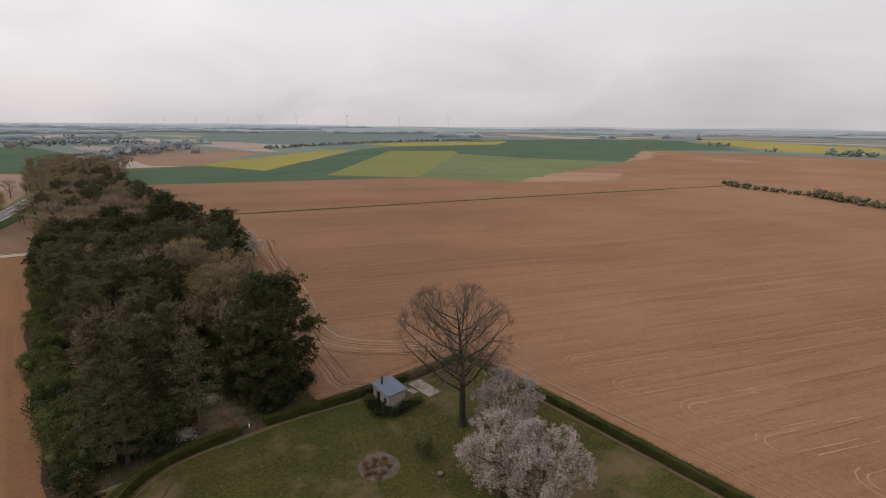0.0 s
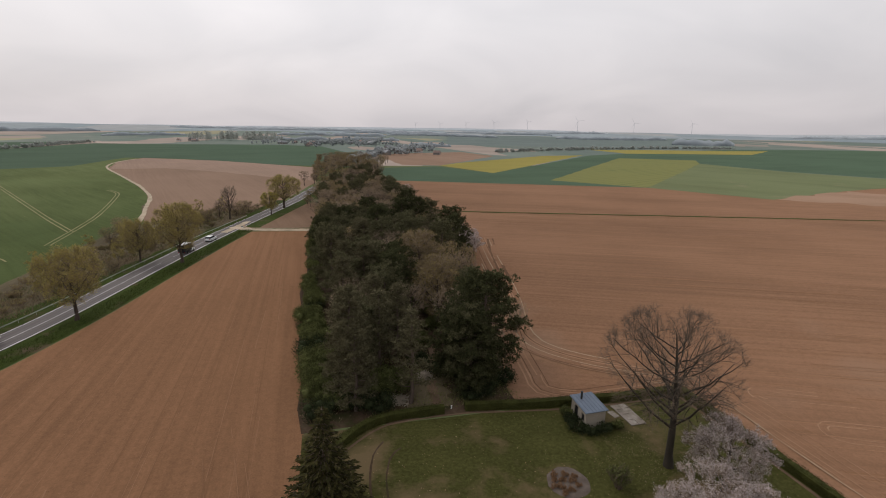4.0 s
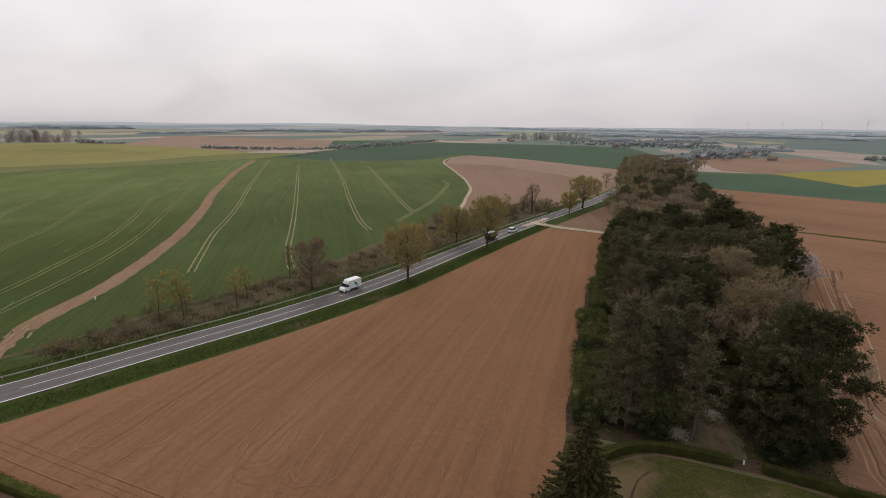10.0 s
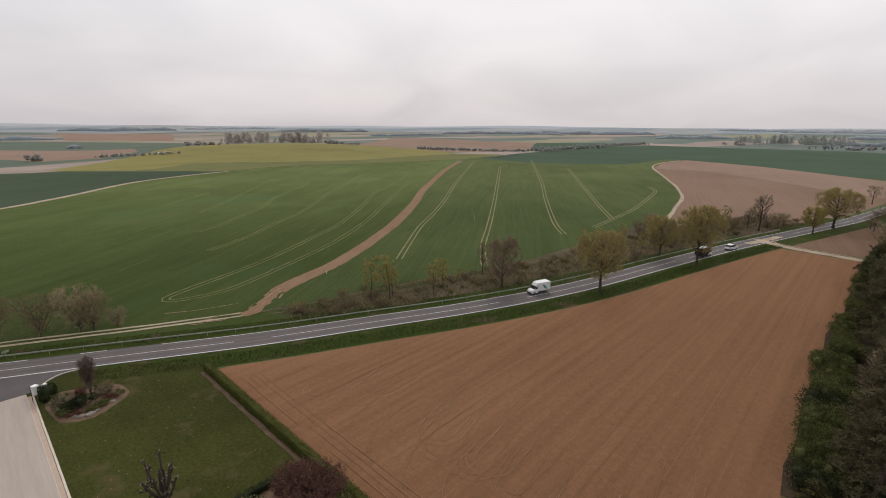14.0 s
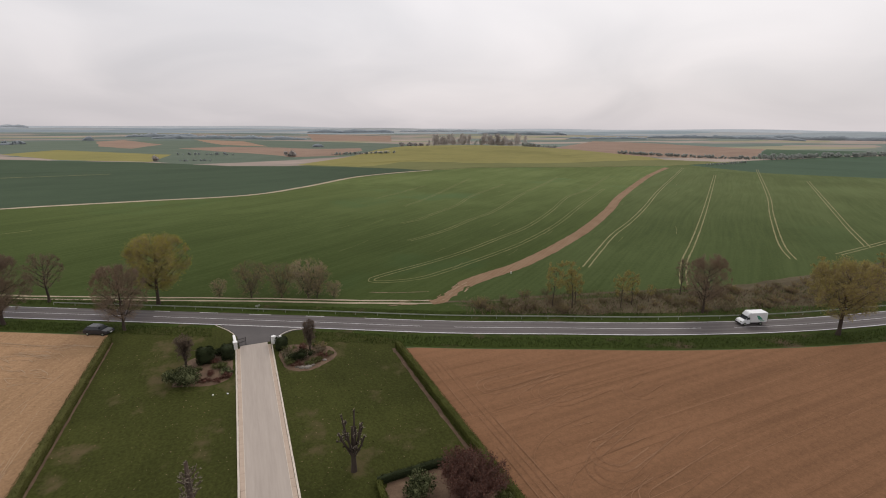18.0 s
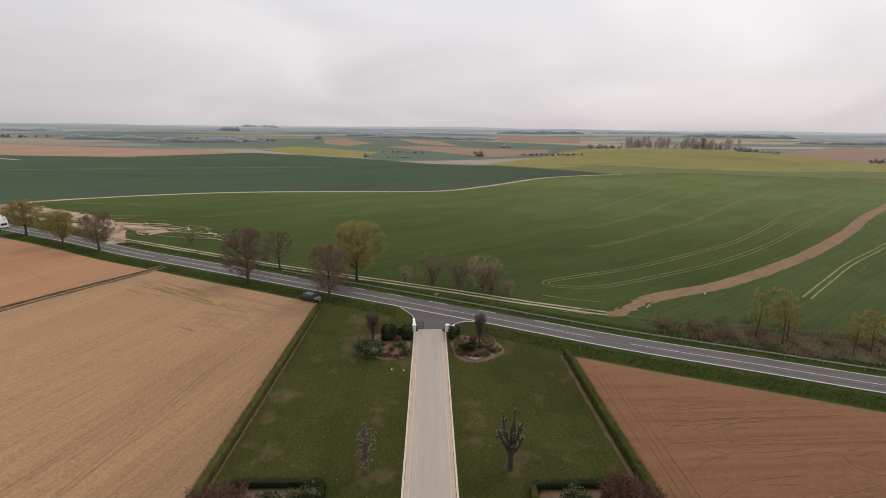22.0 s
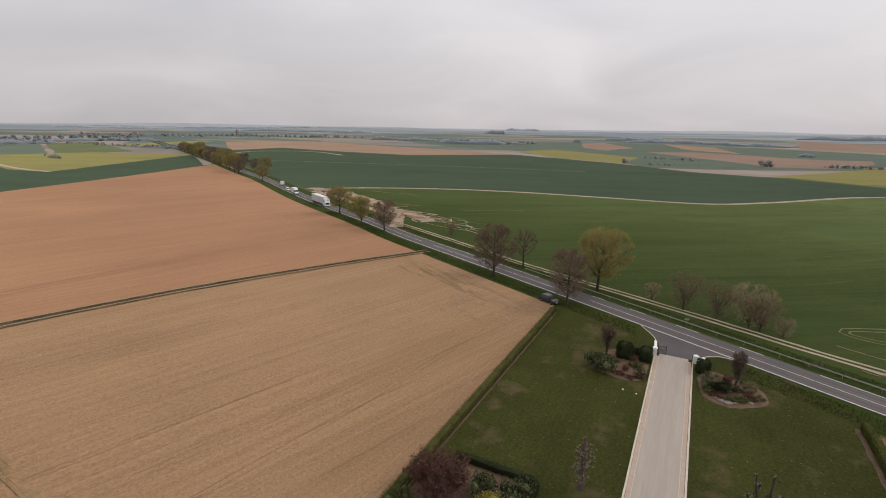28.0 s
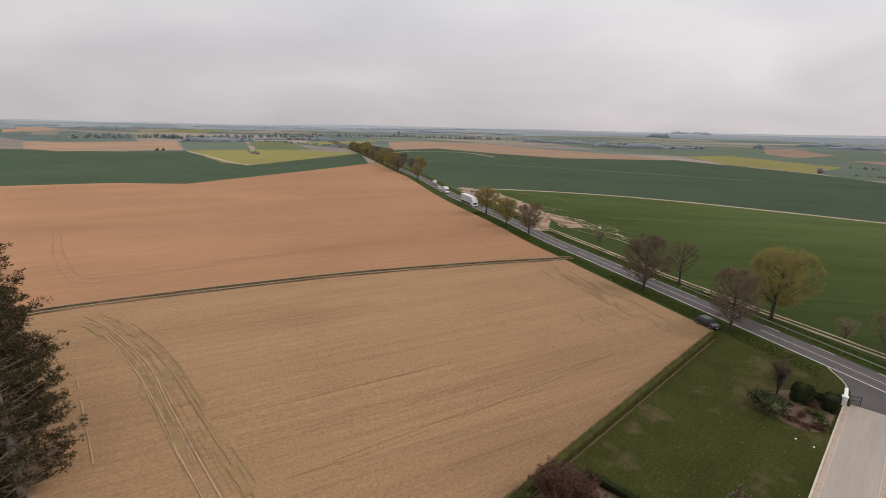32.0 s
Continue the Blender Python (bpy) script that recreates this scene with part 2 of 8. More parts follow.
HILL_WOOD = field("hazed_wooded_land", [(0.112, 0.142, 0.130), (0.134, 0.165, 0.152), (0.160, 0.192, 0.176)], 60, row=3, row_depth=0.0, drift=(0.002, 0.02), patch=0.006)
GREEN_PALE = field("thin_pale_wheat", [(0.111, 0.126, 0.060), (0.132, 0.150, 0.072), (0.158, 0.180, 0.087)], 30, row=3, row_depth=0.05, spots=((0.26, 0.215, 0.135), 0.014, 0.60))
RAPE = field("flowering_rape", [(0.207, 0.174, 0.046), (0.246, 0.208, 0.054), (0.295, 0.250, 0.065)], 70, row=3, row_depth=0.05)
RAPE_HILL = field("rape_coming_into_flower", [(0.180, 0.168, 0.062), (0.228, 0.206, 0.074), (0.284, 0.252, 0.090)], 25, row=3, row_depth=0.08, drift=(0.006, 0.05))
RAPE_GREEN = field("rape_in_bud", [(0.132, 0.138, 0.054), (0.160, 0.164, 0.064), (0.192, 0.190, 0.075)], 25, row=3, row_depth=0.05, drift=(0.006, 0.05))
RAPE_THIN = field("rape_in_strips", [(0.095, 0.124, 0.048), (0.130, 0.150, 0.056), (0.190, 0.190, 0.066)], 118, row=7, row_depth=0.34, drift=(0.004, 0.12))
LAWN = field("lawn", [(0.040, 0.044, 0.011), (0.058, 0.063, 0.016), (0.079, 0.083, 0.022)], 90, grain=(6.0, 0.22), row=1.1, row_depth=0.008, drift=(0.2, 0.25), patch=0.06, fine=2.8, weights=(0.30, 0.16, 0.42), thread=0.06, spots=((0.116, 0.090, 0.044), 0.13, 0.56))
LAWN_BACK = field("back_lawn", [(0.042, 0.043, 0.012), (0.064, 0.064, 0.019), (0.094, 0.087, 0.029)], 80, grain=(6.0, 0.22), row=1.1, row_depth=0.008, drift=(0.2, 0.25), patch=0.07, fine=2.8, weights=(0.30, 0.16, 0.42), thread=0.06, spots=((0.136, 0.099, 0.052), 0.09, 0.515))
VERGE = field("verge_grass", [(0.026, 0.038, 0.008), (0.039, 0.054, 0.011), (0.052, 0.072, 0.015)], 0, row=0.6, row_depth=0.03, drift=(0.1, 0.3), patch=0.08, fine=1.3, weights=(0.25, 0.15, 0.45), spots=((0.099, 0.074, 0.043), 0.15, 0.56))
SCRUB = field("scrub_floor", [(0.078, 0.063, 0.037), (0.108, 0.087, 0.052), (0.148, 0.119, 0.073)], 0, row=2, row_depth=0.0, drift=(0.1, 0.2), patch=0.1, fine=1.5, spots=((0.053, 0.066, 0.020), 0.07, 0.60))
WOODFLOOR = field("leaf_litter", [(0.036, 0.024, 0.016), (0.060, 0.040, 0.025), (0.090, 0.063, 0.043)], 0, row=2, row_depth=0.0, drift=(0.1, 0.2), patch=0.12, fine=2.0, spots=((0.027, 0.042, 0.012), 0.11, 0.55))
CHALK = field("chalk_track", [(0.356, 0.292, 0.213), (0.435, 0.355, 0.258), (0.543, 0.443, 0.323)], 0, row=3, row_depth=0.0, drift=(0.2, 0.2), patch=0.2, fine=2.5, weights=(0.320, 0.240, 0.240))
YARD = field("churned_chalk_yard", [(0.300, 0.215, 0.148), (0.385, 0.285, 0.200), (0.500, 0.390, 0.280)], 0, row=3, row_depth=0.0, drift=(0.2, 0.2), patch=0.25, fine=2.5, weights=(0.320, 0.240, 0.240))
REDTRACK = field("bare_earth_track", [(0.205, 0.120, 0.068), (0.252, 0.156, 0.092), (0.300, 0.198, 0.122)], 40, row=0.8, row_depth=0.06, drift=(0.02, 0.5), patch=0.1)
PASTURE = field("pasture", [(0.084, 0.098, 0.044), (0.100, 0.117, 0.052), (0.120, 0.140, 0.062)], 70, row=3, row_depth=0.04)
# pale blue haze is mixed into these three colour sets, stronger farther out
FAR_HAZE = patchwork("hazed_plain_land", [(0.205, 0.245, 0.26), (0.275, 0.285, 0.285), (0.23, 0.265, 0.28), (0.235, 0.265, 0.275), (0.285, 0.290, 0.285), (0.20, 0.235, 0.255), (0.235, 0.265, 0.275), (0.21, 0.25, 0.265)], (900, 330))
HORIZON = patchwork("hazed_skyline_land", [(0.33, 0.36, 0.385), (0.37, 0.38, 0.39), (0.335, 0.36, 0.38), (0.325, 0.355, 0.38), (0.35, 0.37, 0.385)], (900, 330))
FAR_LAND = patchwork("hazed_farmland", [(0.115, 0.148, 0.124), (0.27, 0.22, 0.185), (0.130, 0.155, 0.130), (0.31, 0.25, 0.21), (0.112, 0.140, 0.122), (0.25, 0.23, 0.145), (0.140, 0.165, 0.138), (0.23, 0.195, 0.165), (0.122, 0.150, 0.126)], (360, 105))
for crop_ in (WHEAT, WHEAT_EAST):
    velvet(crop_, 0.03, (0.42, 0.58, 0.16))
# far wheat is brightened in its colour for low view and haze
far_paling(WHEAT, (2.3, 2.1, 2.5), 110, 315)
far_paling(WHEAT_EAST, (1.7, 1.52, 1.75), 100, 290)
GREY_SOIL = material("grey_brown_bed_soil", [(0.060, 0.044, 0.034), (0.093, 0.071, 0.057), (0.140, 0.110, 0.090)], 1.2, 9.0, bump=0.6, bump_dist=0.08)
BED_SOIL = material("bed_soil", [(0.070, 0.043, 0.027), (0.122, 0.076, 0.046), (0.185, 0.123, 0.078)], 0.6, 8.0, bump=0.6, bump_dist=0.08)

ASPHALT = material("asphalt", [(0.077, 0.065, 0.063), (0.092, 0.079, 0.076), (0.112, 0.097, 0.091)], 0.15, 6.0, rough=0.85, bump=0.2, spread=0.4)
ASPHALT_WORN = material("worn_wheel_track_asphalt", [(0.084, 0.073, 0.070), (0.104, 0.091, 0.087), (0.128, 0.113, 0.107)], 0.25, 5.0, rough=0.8, bump=0.15, spread=0.4)
ASPHALT_PATCH = material("patched_asphalt", [(0.074, 0.066, 0.064), (0.086, 0.077, 0.074), (0.106, 0.094, 0.090)], 0.2, 6.0, rough=0.85, bump=0.2)
ROADPAINT = material("worn_road_paint", [(0.42, 0.40, 0.40), (0.62, 0.60, 0.60), (0.72, 0.70, 0.70)], 1.2, 14.0, rough=0.7, bump=0.05)
CONCRETE = material("driveway_concrete", [(0.318, 0.270, 0.231), (0.366, 0.312, 0.268), (0.412, 0.353, 0.305)], 0.55, 3.0, rough=0.9, bump=0.1, stretch=(1.6, 0.10, 1), spread=0.35)
GUTTER = material("brick_gutter", [(0.385, 0.298, 0.232), (0.425, 0.330, 0.258), (0.460, 0.360, 0.284)], 0.6, 9.0, rough=0.9, bump=0.2, per=0.12)
KERB = material("kerb_stone", [(0.486, 0.426, 0.353), (0.552, 0.484, 0.402), (0.607, 0.532, 0.442)], 0.5, 10.0, rough=0.9, bump=0.15, per=0.15)
SLAB = material("old_concrete_slab", [(0.095, 0.078, 0.060), (0.190, 0.163, 0.136), (0.31, 0.28, 0.25)], 0.7, 6.0, rough=0.9, bump=0.3)
WHITE = material("white_paint", [(0.70, 0.69, 0.67), (0.80, 0.79, 0.77), (0.84, 0.83, 0.81)], 0.8, 12.0, rough=0.55, bump=0.03)
RENDER = material("rendered_blockwork", [(0.262, 0.226, 0.176), (0.345, 0.300, 0.240), (0.405, 0.357, 0.292)], 0.6, 9.0, rough=0.9, bump=0.2)
ROOFSHEET = material("blue_grey_roof_sheet", [(0.083, 0.108, 0.148), (0.108, 0.137, 0.180), (0.144, 0.173, 0.216)], 0.5, 6.0, rough=0.5, bump=0.1, per=0.2)
IRON = material("dark_iron", [(0.020, 0.019, 0.018), (0.035, 0.032, 0.030), (0.05, 0.045, 0.04)], 2.0, 30.0, rough=0.55, bump=0.1, metal=0.3)
STEEL = material("galvanised_steel", [(0.200, 0.212, 0.170), (0.262, 0.275, 0.222), (0.335, 0.345, 0.280)], 0.7, 12.0, rough=0.5, bump=0.05, metal=0.15)
DARK = material("opening_shade", [(0.010, 0.010, 0.010), (0.016, 0.015, 0.014)], 2.0, 12.0, rough=0.8, bump=0.0)
BARK_STUB = material("pollard_shoots", [(0.22, 0.18, 0.135), (0.31, 0.26, 0.20), (0.40, 0.34, 0.27)], 1.5, 14.0, bump=0.2)
BARK = material("bark_grey_brown", [(0.042, 0.031, 0.024), (0.060, 0.044, 0.034), (0.083, 0.062, 0.048)], 1.5, 14.0, bump=0.5, stretch=(1, 1, 0.3))
BARK_DARK = material("bark_dark_olive", [(0.026, 0.021, 0.015), (0.038, 0.031, 0.022), (0.055, 0.045, 0.033)], 1.5, 14.0, bump=0.5, stretch=(1, 1, 0.3))
BARK_PINE = material("bark_pine", [(0.060, 0.046, 0.036), (0.102, 0.074, 0.058), (0.156, 0.114, 0.090)], 1.5, 14.0, bump=0.5, stretch=(1, 1, 0.3))
BARK_PALE = material("bark_pale", [(0.125, 0.100, 0.078), (0.18, 0.148, 0.118), (0.25, 0.21, 0.17)], 1.5, 14.0, bump=0.5, stretch=(1, 1, 0.3))
TWIG = material("twigs_grey_brown", [(0.172, 0.132, 0.097), (0.230, 0.177, 0.131), (0.287, 0.221, 0.164)], 0.8, 8.0, bump=0.0, per=0.35)
TWIG_SCRUB = material("twigs_scrub_brown", [(0.135, 0.096, 0.066), (0.178, 0.128, 0.088), (0.23, 0.168, 0.118)], 0.8, 8.0, bump=0.0, per=0.5)
TWIG_PURPLE = material("twigs_purple_brown", [(0.088, 0.046, 0.036), (0.120, 0.064, 0.050), (0.158, 0.087, 0.068)], 0.8, 8.0, bump=0.0)
TWIG_BIG = material("twigs_dark_brown", [(0.095, 0.068, 0.048), (0.130, 0.094, 0.067), (0.17, 0.125, 0.09)], 0.8, 8.0, bump=0.0)
TWIG_WOOD = material("twigs_of_the_wood", [(0.168, 0.124, 0.082), (0.232, 0.173, 0.116), (0.306, 0.231, 0.158)], 0.8, 8.0, bump=0.0, per=0.6)
TWIG_RED = material("twigs_reddish", [(0.148, 0.105, 0.070), (0.192, 0.137, 0.092), (0.242, 0.174, 0.118)], 0.8, 8.0, bump=0.0, per=0.35)


def leaf(name, colors, island=0.5, rough=0.75, thin=0.3):
    """Leaves or needles: each its own tone, letting some light through."""
    m = material(name, colors, 0.8, 9.0, rough=rough, bump=0.0, island=island, spec=0.06)
    n, k = m.node_tree.nodes, m.node_tree.links
    b, out = n["Principled BSDF"], n["Material Output"]
    t, mix = n.new("ShaderNodeBsdfTranslucent"), n.new("ShaderNodeMixShader")
    k.new(b.inputs["Base Color"].links[0].from_socket, t.inputs["Color"])
    mix.inputs[0].default_value = thin
    k.new(b.outputs[0], mix.inputs[1])
    k.new(t.outputs[0], mix.inputs[2])
    k.new(mix.outputs[0], out.inputs["Surface"])
    return m


NEEDLE = leaf("pine_needles", [(0.060, 0.057, 0.030), (0.097, 0.093, 0.049), (0.146, 0.139, 0.074)])
NEEDLE_DARK = leaf("dark_pine_needles", [(0.034, 0.036, 0.016), (0.056, 0.059, 0.027), (0.088, 0.090, 0.041)])
NEEDLE_WARM = leaf("pine_needles_brownish", [(0.068, 0.061, 0.034), (0.105, 0.094, 0.053), (0.150, 0.134, 0.076)])
NEEDLE_SOUTH = leaf("old_pine_needles", [(0.040, 0.034, 0.017), (0.072, 0.059, 0.029), (0.112, 0.090, 0.044)])
SPRUCE = leaf("spruce_needles", [(0.028, 0.027, 0.011), (0.050, 0.047, 0.018), (0.082, 0.073, 0.027)])
RUST = leaf("rusty_dead_stems", [(0.135, 0.078, 0.042), (0.20, 0.118, 0.065), (0.27, 0.165, 0.095)])
CONE = leaf("spruce_cones", [(0.15, 0.105, 0.058), (0.22, 0.158, 0.09), (0.30, 0.22, 0.13)])
FLUSH = leaf("young_leaves_yellow_green", [(0.245, 0.212, 0.046), (0.325, 0.282, 0.062), (0.405, 0.352, 0.078)])
FLUSH_DULL = leaf("opening_buds_ochre", [(0.235, 0.195, 0.062), (0.32, 0.265, 0.086), (0.40, 0.335, 0.112)])
BUSHLEAF = leaf("shrub_leaves_mid_green", [(0.055, 0.060, 0.022), (0.098, 0.106, 0.038), (0.145, 0.156, 0.057)])
GRASSBLADE = leaf("verge_grass_blades", [(0.034, 0.048, 0.012), (0.055, 0.074, 0.019), (0.085, 0.105, 0.03)])
HEDGE_FLUSH = leaf("first_leaves_olive", [(0.10, 0.11, 0.036), (0.14, 0.15, 0.05), (0.19, 0.20, 0.068)])
DARKLEAF = leaf("evergreen_leaves_dark", [(0.020, 0.025, 0.011), (0.034, 0.042, 0.019), (0.051, 0.063, 0.028)])
GREYLEAF = leaf("laurel_leaves_grey_green", [(0.026, 0.032, 0.014), (0.072, 0.082, 0.036), (0.185, 0.195, 0.098)])
HEDGELEAF = leaf("hedge_leaves", [(0.041, 0.045, 0.011), (0.069, 0.075, 0.019), (0.104, 0.112, 0.028)])
HEDGE_OLIVE = leaf("olive_hedge_leaves", [(0.058, 0.058, 0.018), (0.096, 0.096, 0.030), (0.140, 0.138, 0.046)])
HEDGE_DARK = leaf("dark_hedge_leaves", [(0.028, 0.031, 0.009), (0.050, 0.053, 0.015), (0.080, 0.083, 0.024)])
BLOSSOM = leaf("white_pink_blossom", [(0.363, 0.314, 0.300), (0.484, 0.419, 0.400), (0.605, 0.523, 0.499)], rough=0.8)
BLOSSOM_LEAF = leaf("bronze_young_leaves", [(0.14, 0.11, 0.07), (0.20, 0.16, 0.10), (0.27, 0.22, 0.15)])
WOOD_BUD = leaf("woodland_buds_olive_brown", [(0.150, 0.112, 0.046), (0.210, 0.160, 0.068), (0.275, 0.212, 0.092)])
PURPLE = leaf("purple_twig_tips", [(0.080, 0.037, 0.027), (0.122, 0.057, 0.042), (0.166, 0.084, 0.063)])
BAULK_BLADE = leaf("baulk_tussock", [(0.055, 0.046, 0.022), (0.090, 0.075, 0.038), (0.14, 0.112, 0.060)])
DRYGRASS = leaf("dry_grass", [(0.14, 0.105, 0.055), (0.20, 0.155, 0.085), (0.28, 0.225, 0.135)])
STRAW = leaf("straw_and_crumbs", [(0.235, 0.148, 0.082), (0.325, 0.205, 0.115), (0.46, 0.33, 0.21)], island=1.0)
CLOD = leaf("soil_crumbs", [(0.17, 0.090, 0.048), (0.245, 0.130, 0.070), (0.34, 0.19, 0.108)], island=1.0, thin=0.02)
# leaf tone lifted above real foliage, to hold haze and offset self-shade
FARWOOD = leaf("hazed_distant_woods", [(0.33, 0.345, 0.315), (0.375, 0.39, 0.36), (0.42, 0.435, 0.40)], island=0.3, thin=0.5)


# ---- mesh helpers ----
def mesh(name, verts, faces, mats, index=None, smooth=False):
    me = bpy.data.meshes.new(name)
    me.from_pydata([tuple(v) for v in verts], [], faces)
    for m in (mats if isinstance(mats, (list, tuple)) else [mats]):
        me.materials.append(m)
    if index is not None:
        me.polygons.foreach_set("material_index", np.asarray(index, dtype=np.int32))
    if smooth:
        me.polygons.foreach_set("use_smooth", np.ones(len(me.polygons), dtype=bool))
    me.update()
    return me


def part(name, data, mat, parent, label=""):
    """One mesh object under a thing or a part. data: a mesh, a bmesh or (verts, faces)."""
    if isinstance(data, tuple):
        data = mesh(name, data[0], data[1], mat)
    elif isinstance(data, bmesh.types.BMesh):
        me = bpy.data.meshes.new(name)
        data.to_mesh(me)
        data.free()
        me.materials.append(mat)
        data = me
    ob = new(name, data)
    ob.parent = parent
    if label:
        ob["label"] = label
    return ob


def thing(name, x, y, z, turn, label, category, group="", kind=""):
    ob = new(name)
    ob.empty_display_size = 0.3
    ob.matrix_basis = pose(x, y, z, 0, 0, turn)
    return tagged(ob, label, category, group, kind)


def box(bm, cx, cy, cz, sx, sy, sz, bevel=0.0, turn=0.0):
    """A box by its centre and full sizes."""
    r = bmesh.ops.create_cube(bm, size=1.0, matrix=Matrix.Translation((cx, cy, cz)) @ Matrix.Rotation(turn, 4, "Z") @ Matrix.Diagonal((sx, sy, sz, 1)))
    if bevel:
        edges = {e for v in r["verts"] for e in v.link_edges}
        bmesh.ops.bevel(bm, geom=list(edges), offset=bevel, segments=2, affect="EDGES")
    return bm


def boxed(cx, cy, cz, sx, sy, sz, bevel=0.0, turn=0.0):
    return box(bmesh.new(), cx, cy, cz, sx, sy, sz, bevel, turn)


def rod(a, b, r0, r1=None, sides=8):
    """A tapered round bar from a to b, as a bmesh."""
    bm = bmesh.new()
    a, b = Vector(a), Vector(b)
    m = Matrix.Translation((a + b) / 2) @ (b - a).to_track_quat("Z", "Y").to_matrix().to_4x4()
    bmesh.ops.create_cone(bm, cap_ends=True, segments=sides, radius1=r0, radius2=r0 if r1 is None else r1, depth=(b - a).length, matrix=m)
    return bm


# ---- the lie of the land ----
def ease(a, b, x):
    t = min(1.0, max(0.0, (x - a) / (b - a)))
    return t * t * (3 - 2 * t)


def land(x, y):
    """Height of the ground: level round the grounds and the road, a low hill under the rape, rolling ridges far off."""
    r, a = math.hypot(x, y), math.atan2(x, y)
    p, q = (x - 277) * 0.456 + (y - 540) * 0.89, -(x - 277) * 0.89 + (y - 540) * 0.456
    wob = math.sin(a * 7 + r / 600) * 0.5 + math.sin(a * 13 - r / 370 + 1.3) * 0.3 + math.sin(a * 23 + r / 210 + 2.1) * 0.2
    return 12 * math.exp(-(p / 140) ** 2 - (q / 200) ** 2) + ease(1000, 4400, r) * (15 + 6 * wob) + ease(700, 1500, r) * 3 * wob + ease(2700, 4800, r) * (11 + 4 * wob)


def smooth_line(pts, step):
    """A Catmull-Rom line through the points, resampled about every step metres."""
    p = [Vector((*a[:2], 0)) for a in pts]
    p = [2 * p[0] - p[1], *p, 2 * p[-1] - p[-2]]
    out = []
    for i in range(1, len(p) - 2):
        n = max(1, int((p[i + 1] - p[i]).length / step))
        for j in range(n):
            t = j / n
            out.append(0.5 * (2 * p[i] + (p[i + 1] - p[i - 1]) * t + (2 * p[i - 1] - 5 * p[i] + 4 * p[i + 1] - p[i + 2]) * t * t
                              + (3 * p[i] - p[i - 1] - 3 * p[i + 1] + p[i + 2]) * t ** 3))
    out.append(p[-2])
    return out


def offset_line(line, d):
    """The line shifted sideways by d (positive: to its left)."""
    out = []
    for i, v in enumerate(line):
        t = (line[min(i + 1, len(line) - 1)] - line[max(i - 1, 0)]).normalized()
        out.append(v + Vector((-t.y, t.x, 0)) * d)
    return out


def ribbon(line, half, z, cuts=1, wobble=0.0, rng=None):
    """A strip that follows the line over the ground."""
    v, f = [], []
    for i, p in enumerate(line):
        t = (line[min(i + 1, len(line) - 1)] - line[max(i - 1, 0)]).normalized()
        s = Vector((-t.y, t.x, 0))
        for j in range(cuts + 1):
            w = half * (2 * j / cuts - 1)
            if wobble and j in (0, cuts):
                w += rng.uniform(-wobble, wobble)
            q = p + s * w
            v.append((q.x, q.y, land(q.x, q.y) + z))
        if i:
            for j in range(cuts):
                b = (i - 1) * (cuts + 1) + j
                f.append((b, b + 1, b + cuts + 2, b + cuts + 1))
    return v, f


ROAD = smooth_line([(820, -95), (700, -80), (520, -55), (430, -35), (360, -15), (300, 0), (246, 10.8), (228, 14.2), (198, 22), (153.8, 33.6), (121.8, 40.6),
                    (89.2, 47.4), (65.6, 55.0), (47.3, 62.8), (30.5, 70.1), (12.5, 79.4), (0.5, 85.5), (-11, 91.4), (-31.9, 101.9), (-55.4, 113.6),
                    (-79.6, 125.6), (-104, 139.6), (-162, 170.2), (-240, 217.2), (-282.5, 239.5), (-428.9, 319.7), (-620, 420), (-900, 560)], 4.0)
HALF_ROAD = 2.75
# travelled from east to west: its left is the side of the grounds
NEAR_VERGE, FAR_VERGE = offset_line(ROAD, 8.2), offset_line(ROAD, -5.6)


def roughen(poly, step, amp, seed):
    rng = random.Random(seed)
    out = []
    for a, b in zip(poly, poly[1:] + poly[:1]):
        a, b = Vector(a[:2]), Vector(b[:2])
        d = (b - a).length
        mid = (a + b).length / 2
        s = max(step, mid / 60)
        n = max(1, min(60, int(d / s)))
        side = Vector((-(b - a).y, (b - a).x)).normalized() if d > 0.01 else Vector((0, 0))
        for j in range(n):
            out.append(a.lerp(b, j / n) + side * (rng.uniform(-amp, amp) if j else 0.0))
    return out


def between(line, x0, x1):
    return [(p.x, p.y) for p in line if x0 <= p.x <= x1]


def polar(az, r):
    """A point in plan by its bearing from the driveway's line and its distance."""
    a = radians(az)
    return (-math.sin(a) * r, math.cos(a) * r)


near = NEAR_VERGE
WOOD_EDGE = [(48.5, -22), (53, -22), (62, -24.5), (92, -31), (114, -35.5), (156, -42), (205, -42), (252, -40), (330, -36)]
# each field: outline in plan, surface, step and waver of its edge
FIELDS = []


def plot(outline, surface, step, waver):
    """Lay one field over those before it."""
    FIELDS.append((outline, surface, step, waver))


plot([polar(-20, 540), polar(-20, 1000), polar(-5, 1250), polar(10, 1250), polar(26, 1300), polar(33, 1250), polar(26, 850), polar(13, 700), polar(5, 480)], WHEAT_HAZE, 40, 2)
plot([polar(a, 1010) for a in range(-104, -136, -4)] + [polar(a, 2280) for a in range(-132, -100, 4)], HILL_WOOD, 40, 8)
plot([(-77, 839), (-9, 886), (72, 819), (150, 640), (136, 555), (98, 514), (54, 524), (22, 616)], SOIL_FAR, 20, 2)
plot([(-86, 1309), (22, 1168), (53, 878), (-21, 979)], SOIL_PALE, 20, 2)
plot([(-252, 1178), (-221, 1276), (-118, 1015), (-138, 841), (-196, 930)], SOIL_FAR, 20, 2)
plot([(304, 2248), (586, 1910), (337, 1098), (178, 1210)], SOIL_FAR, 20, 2)
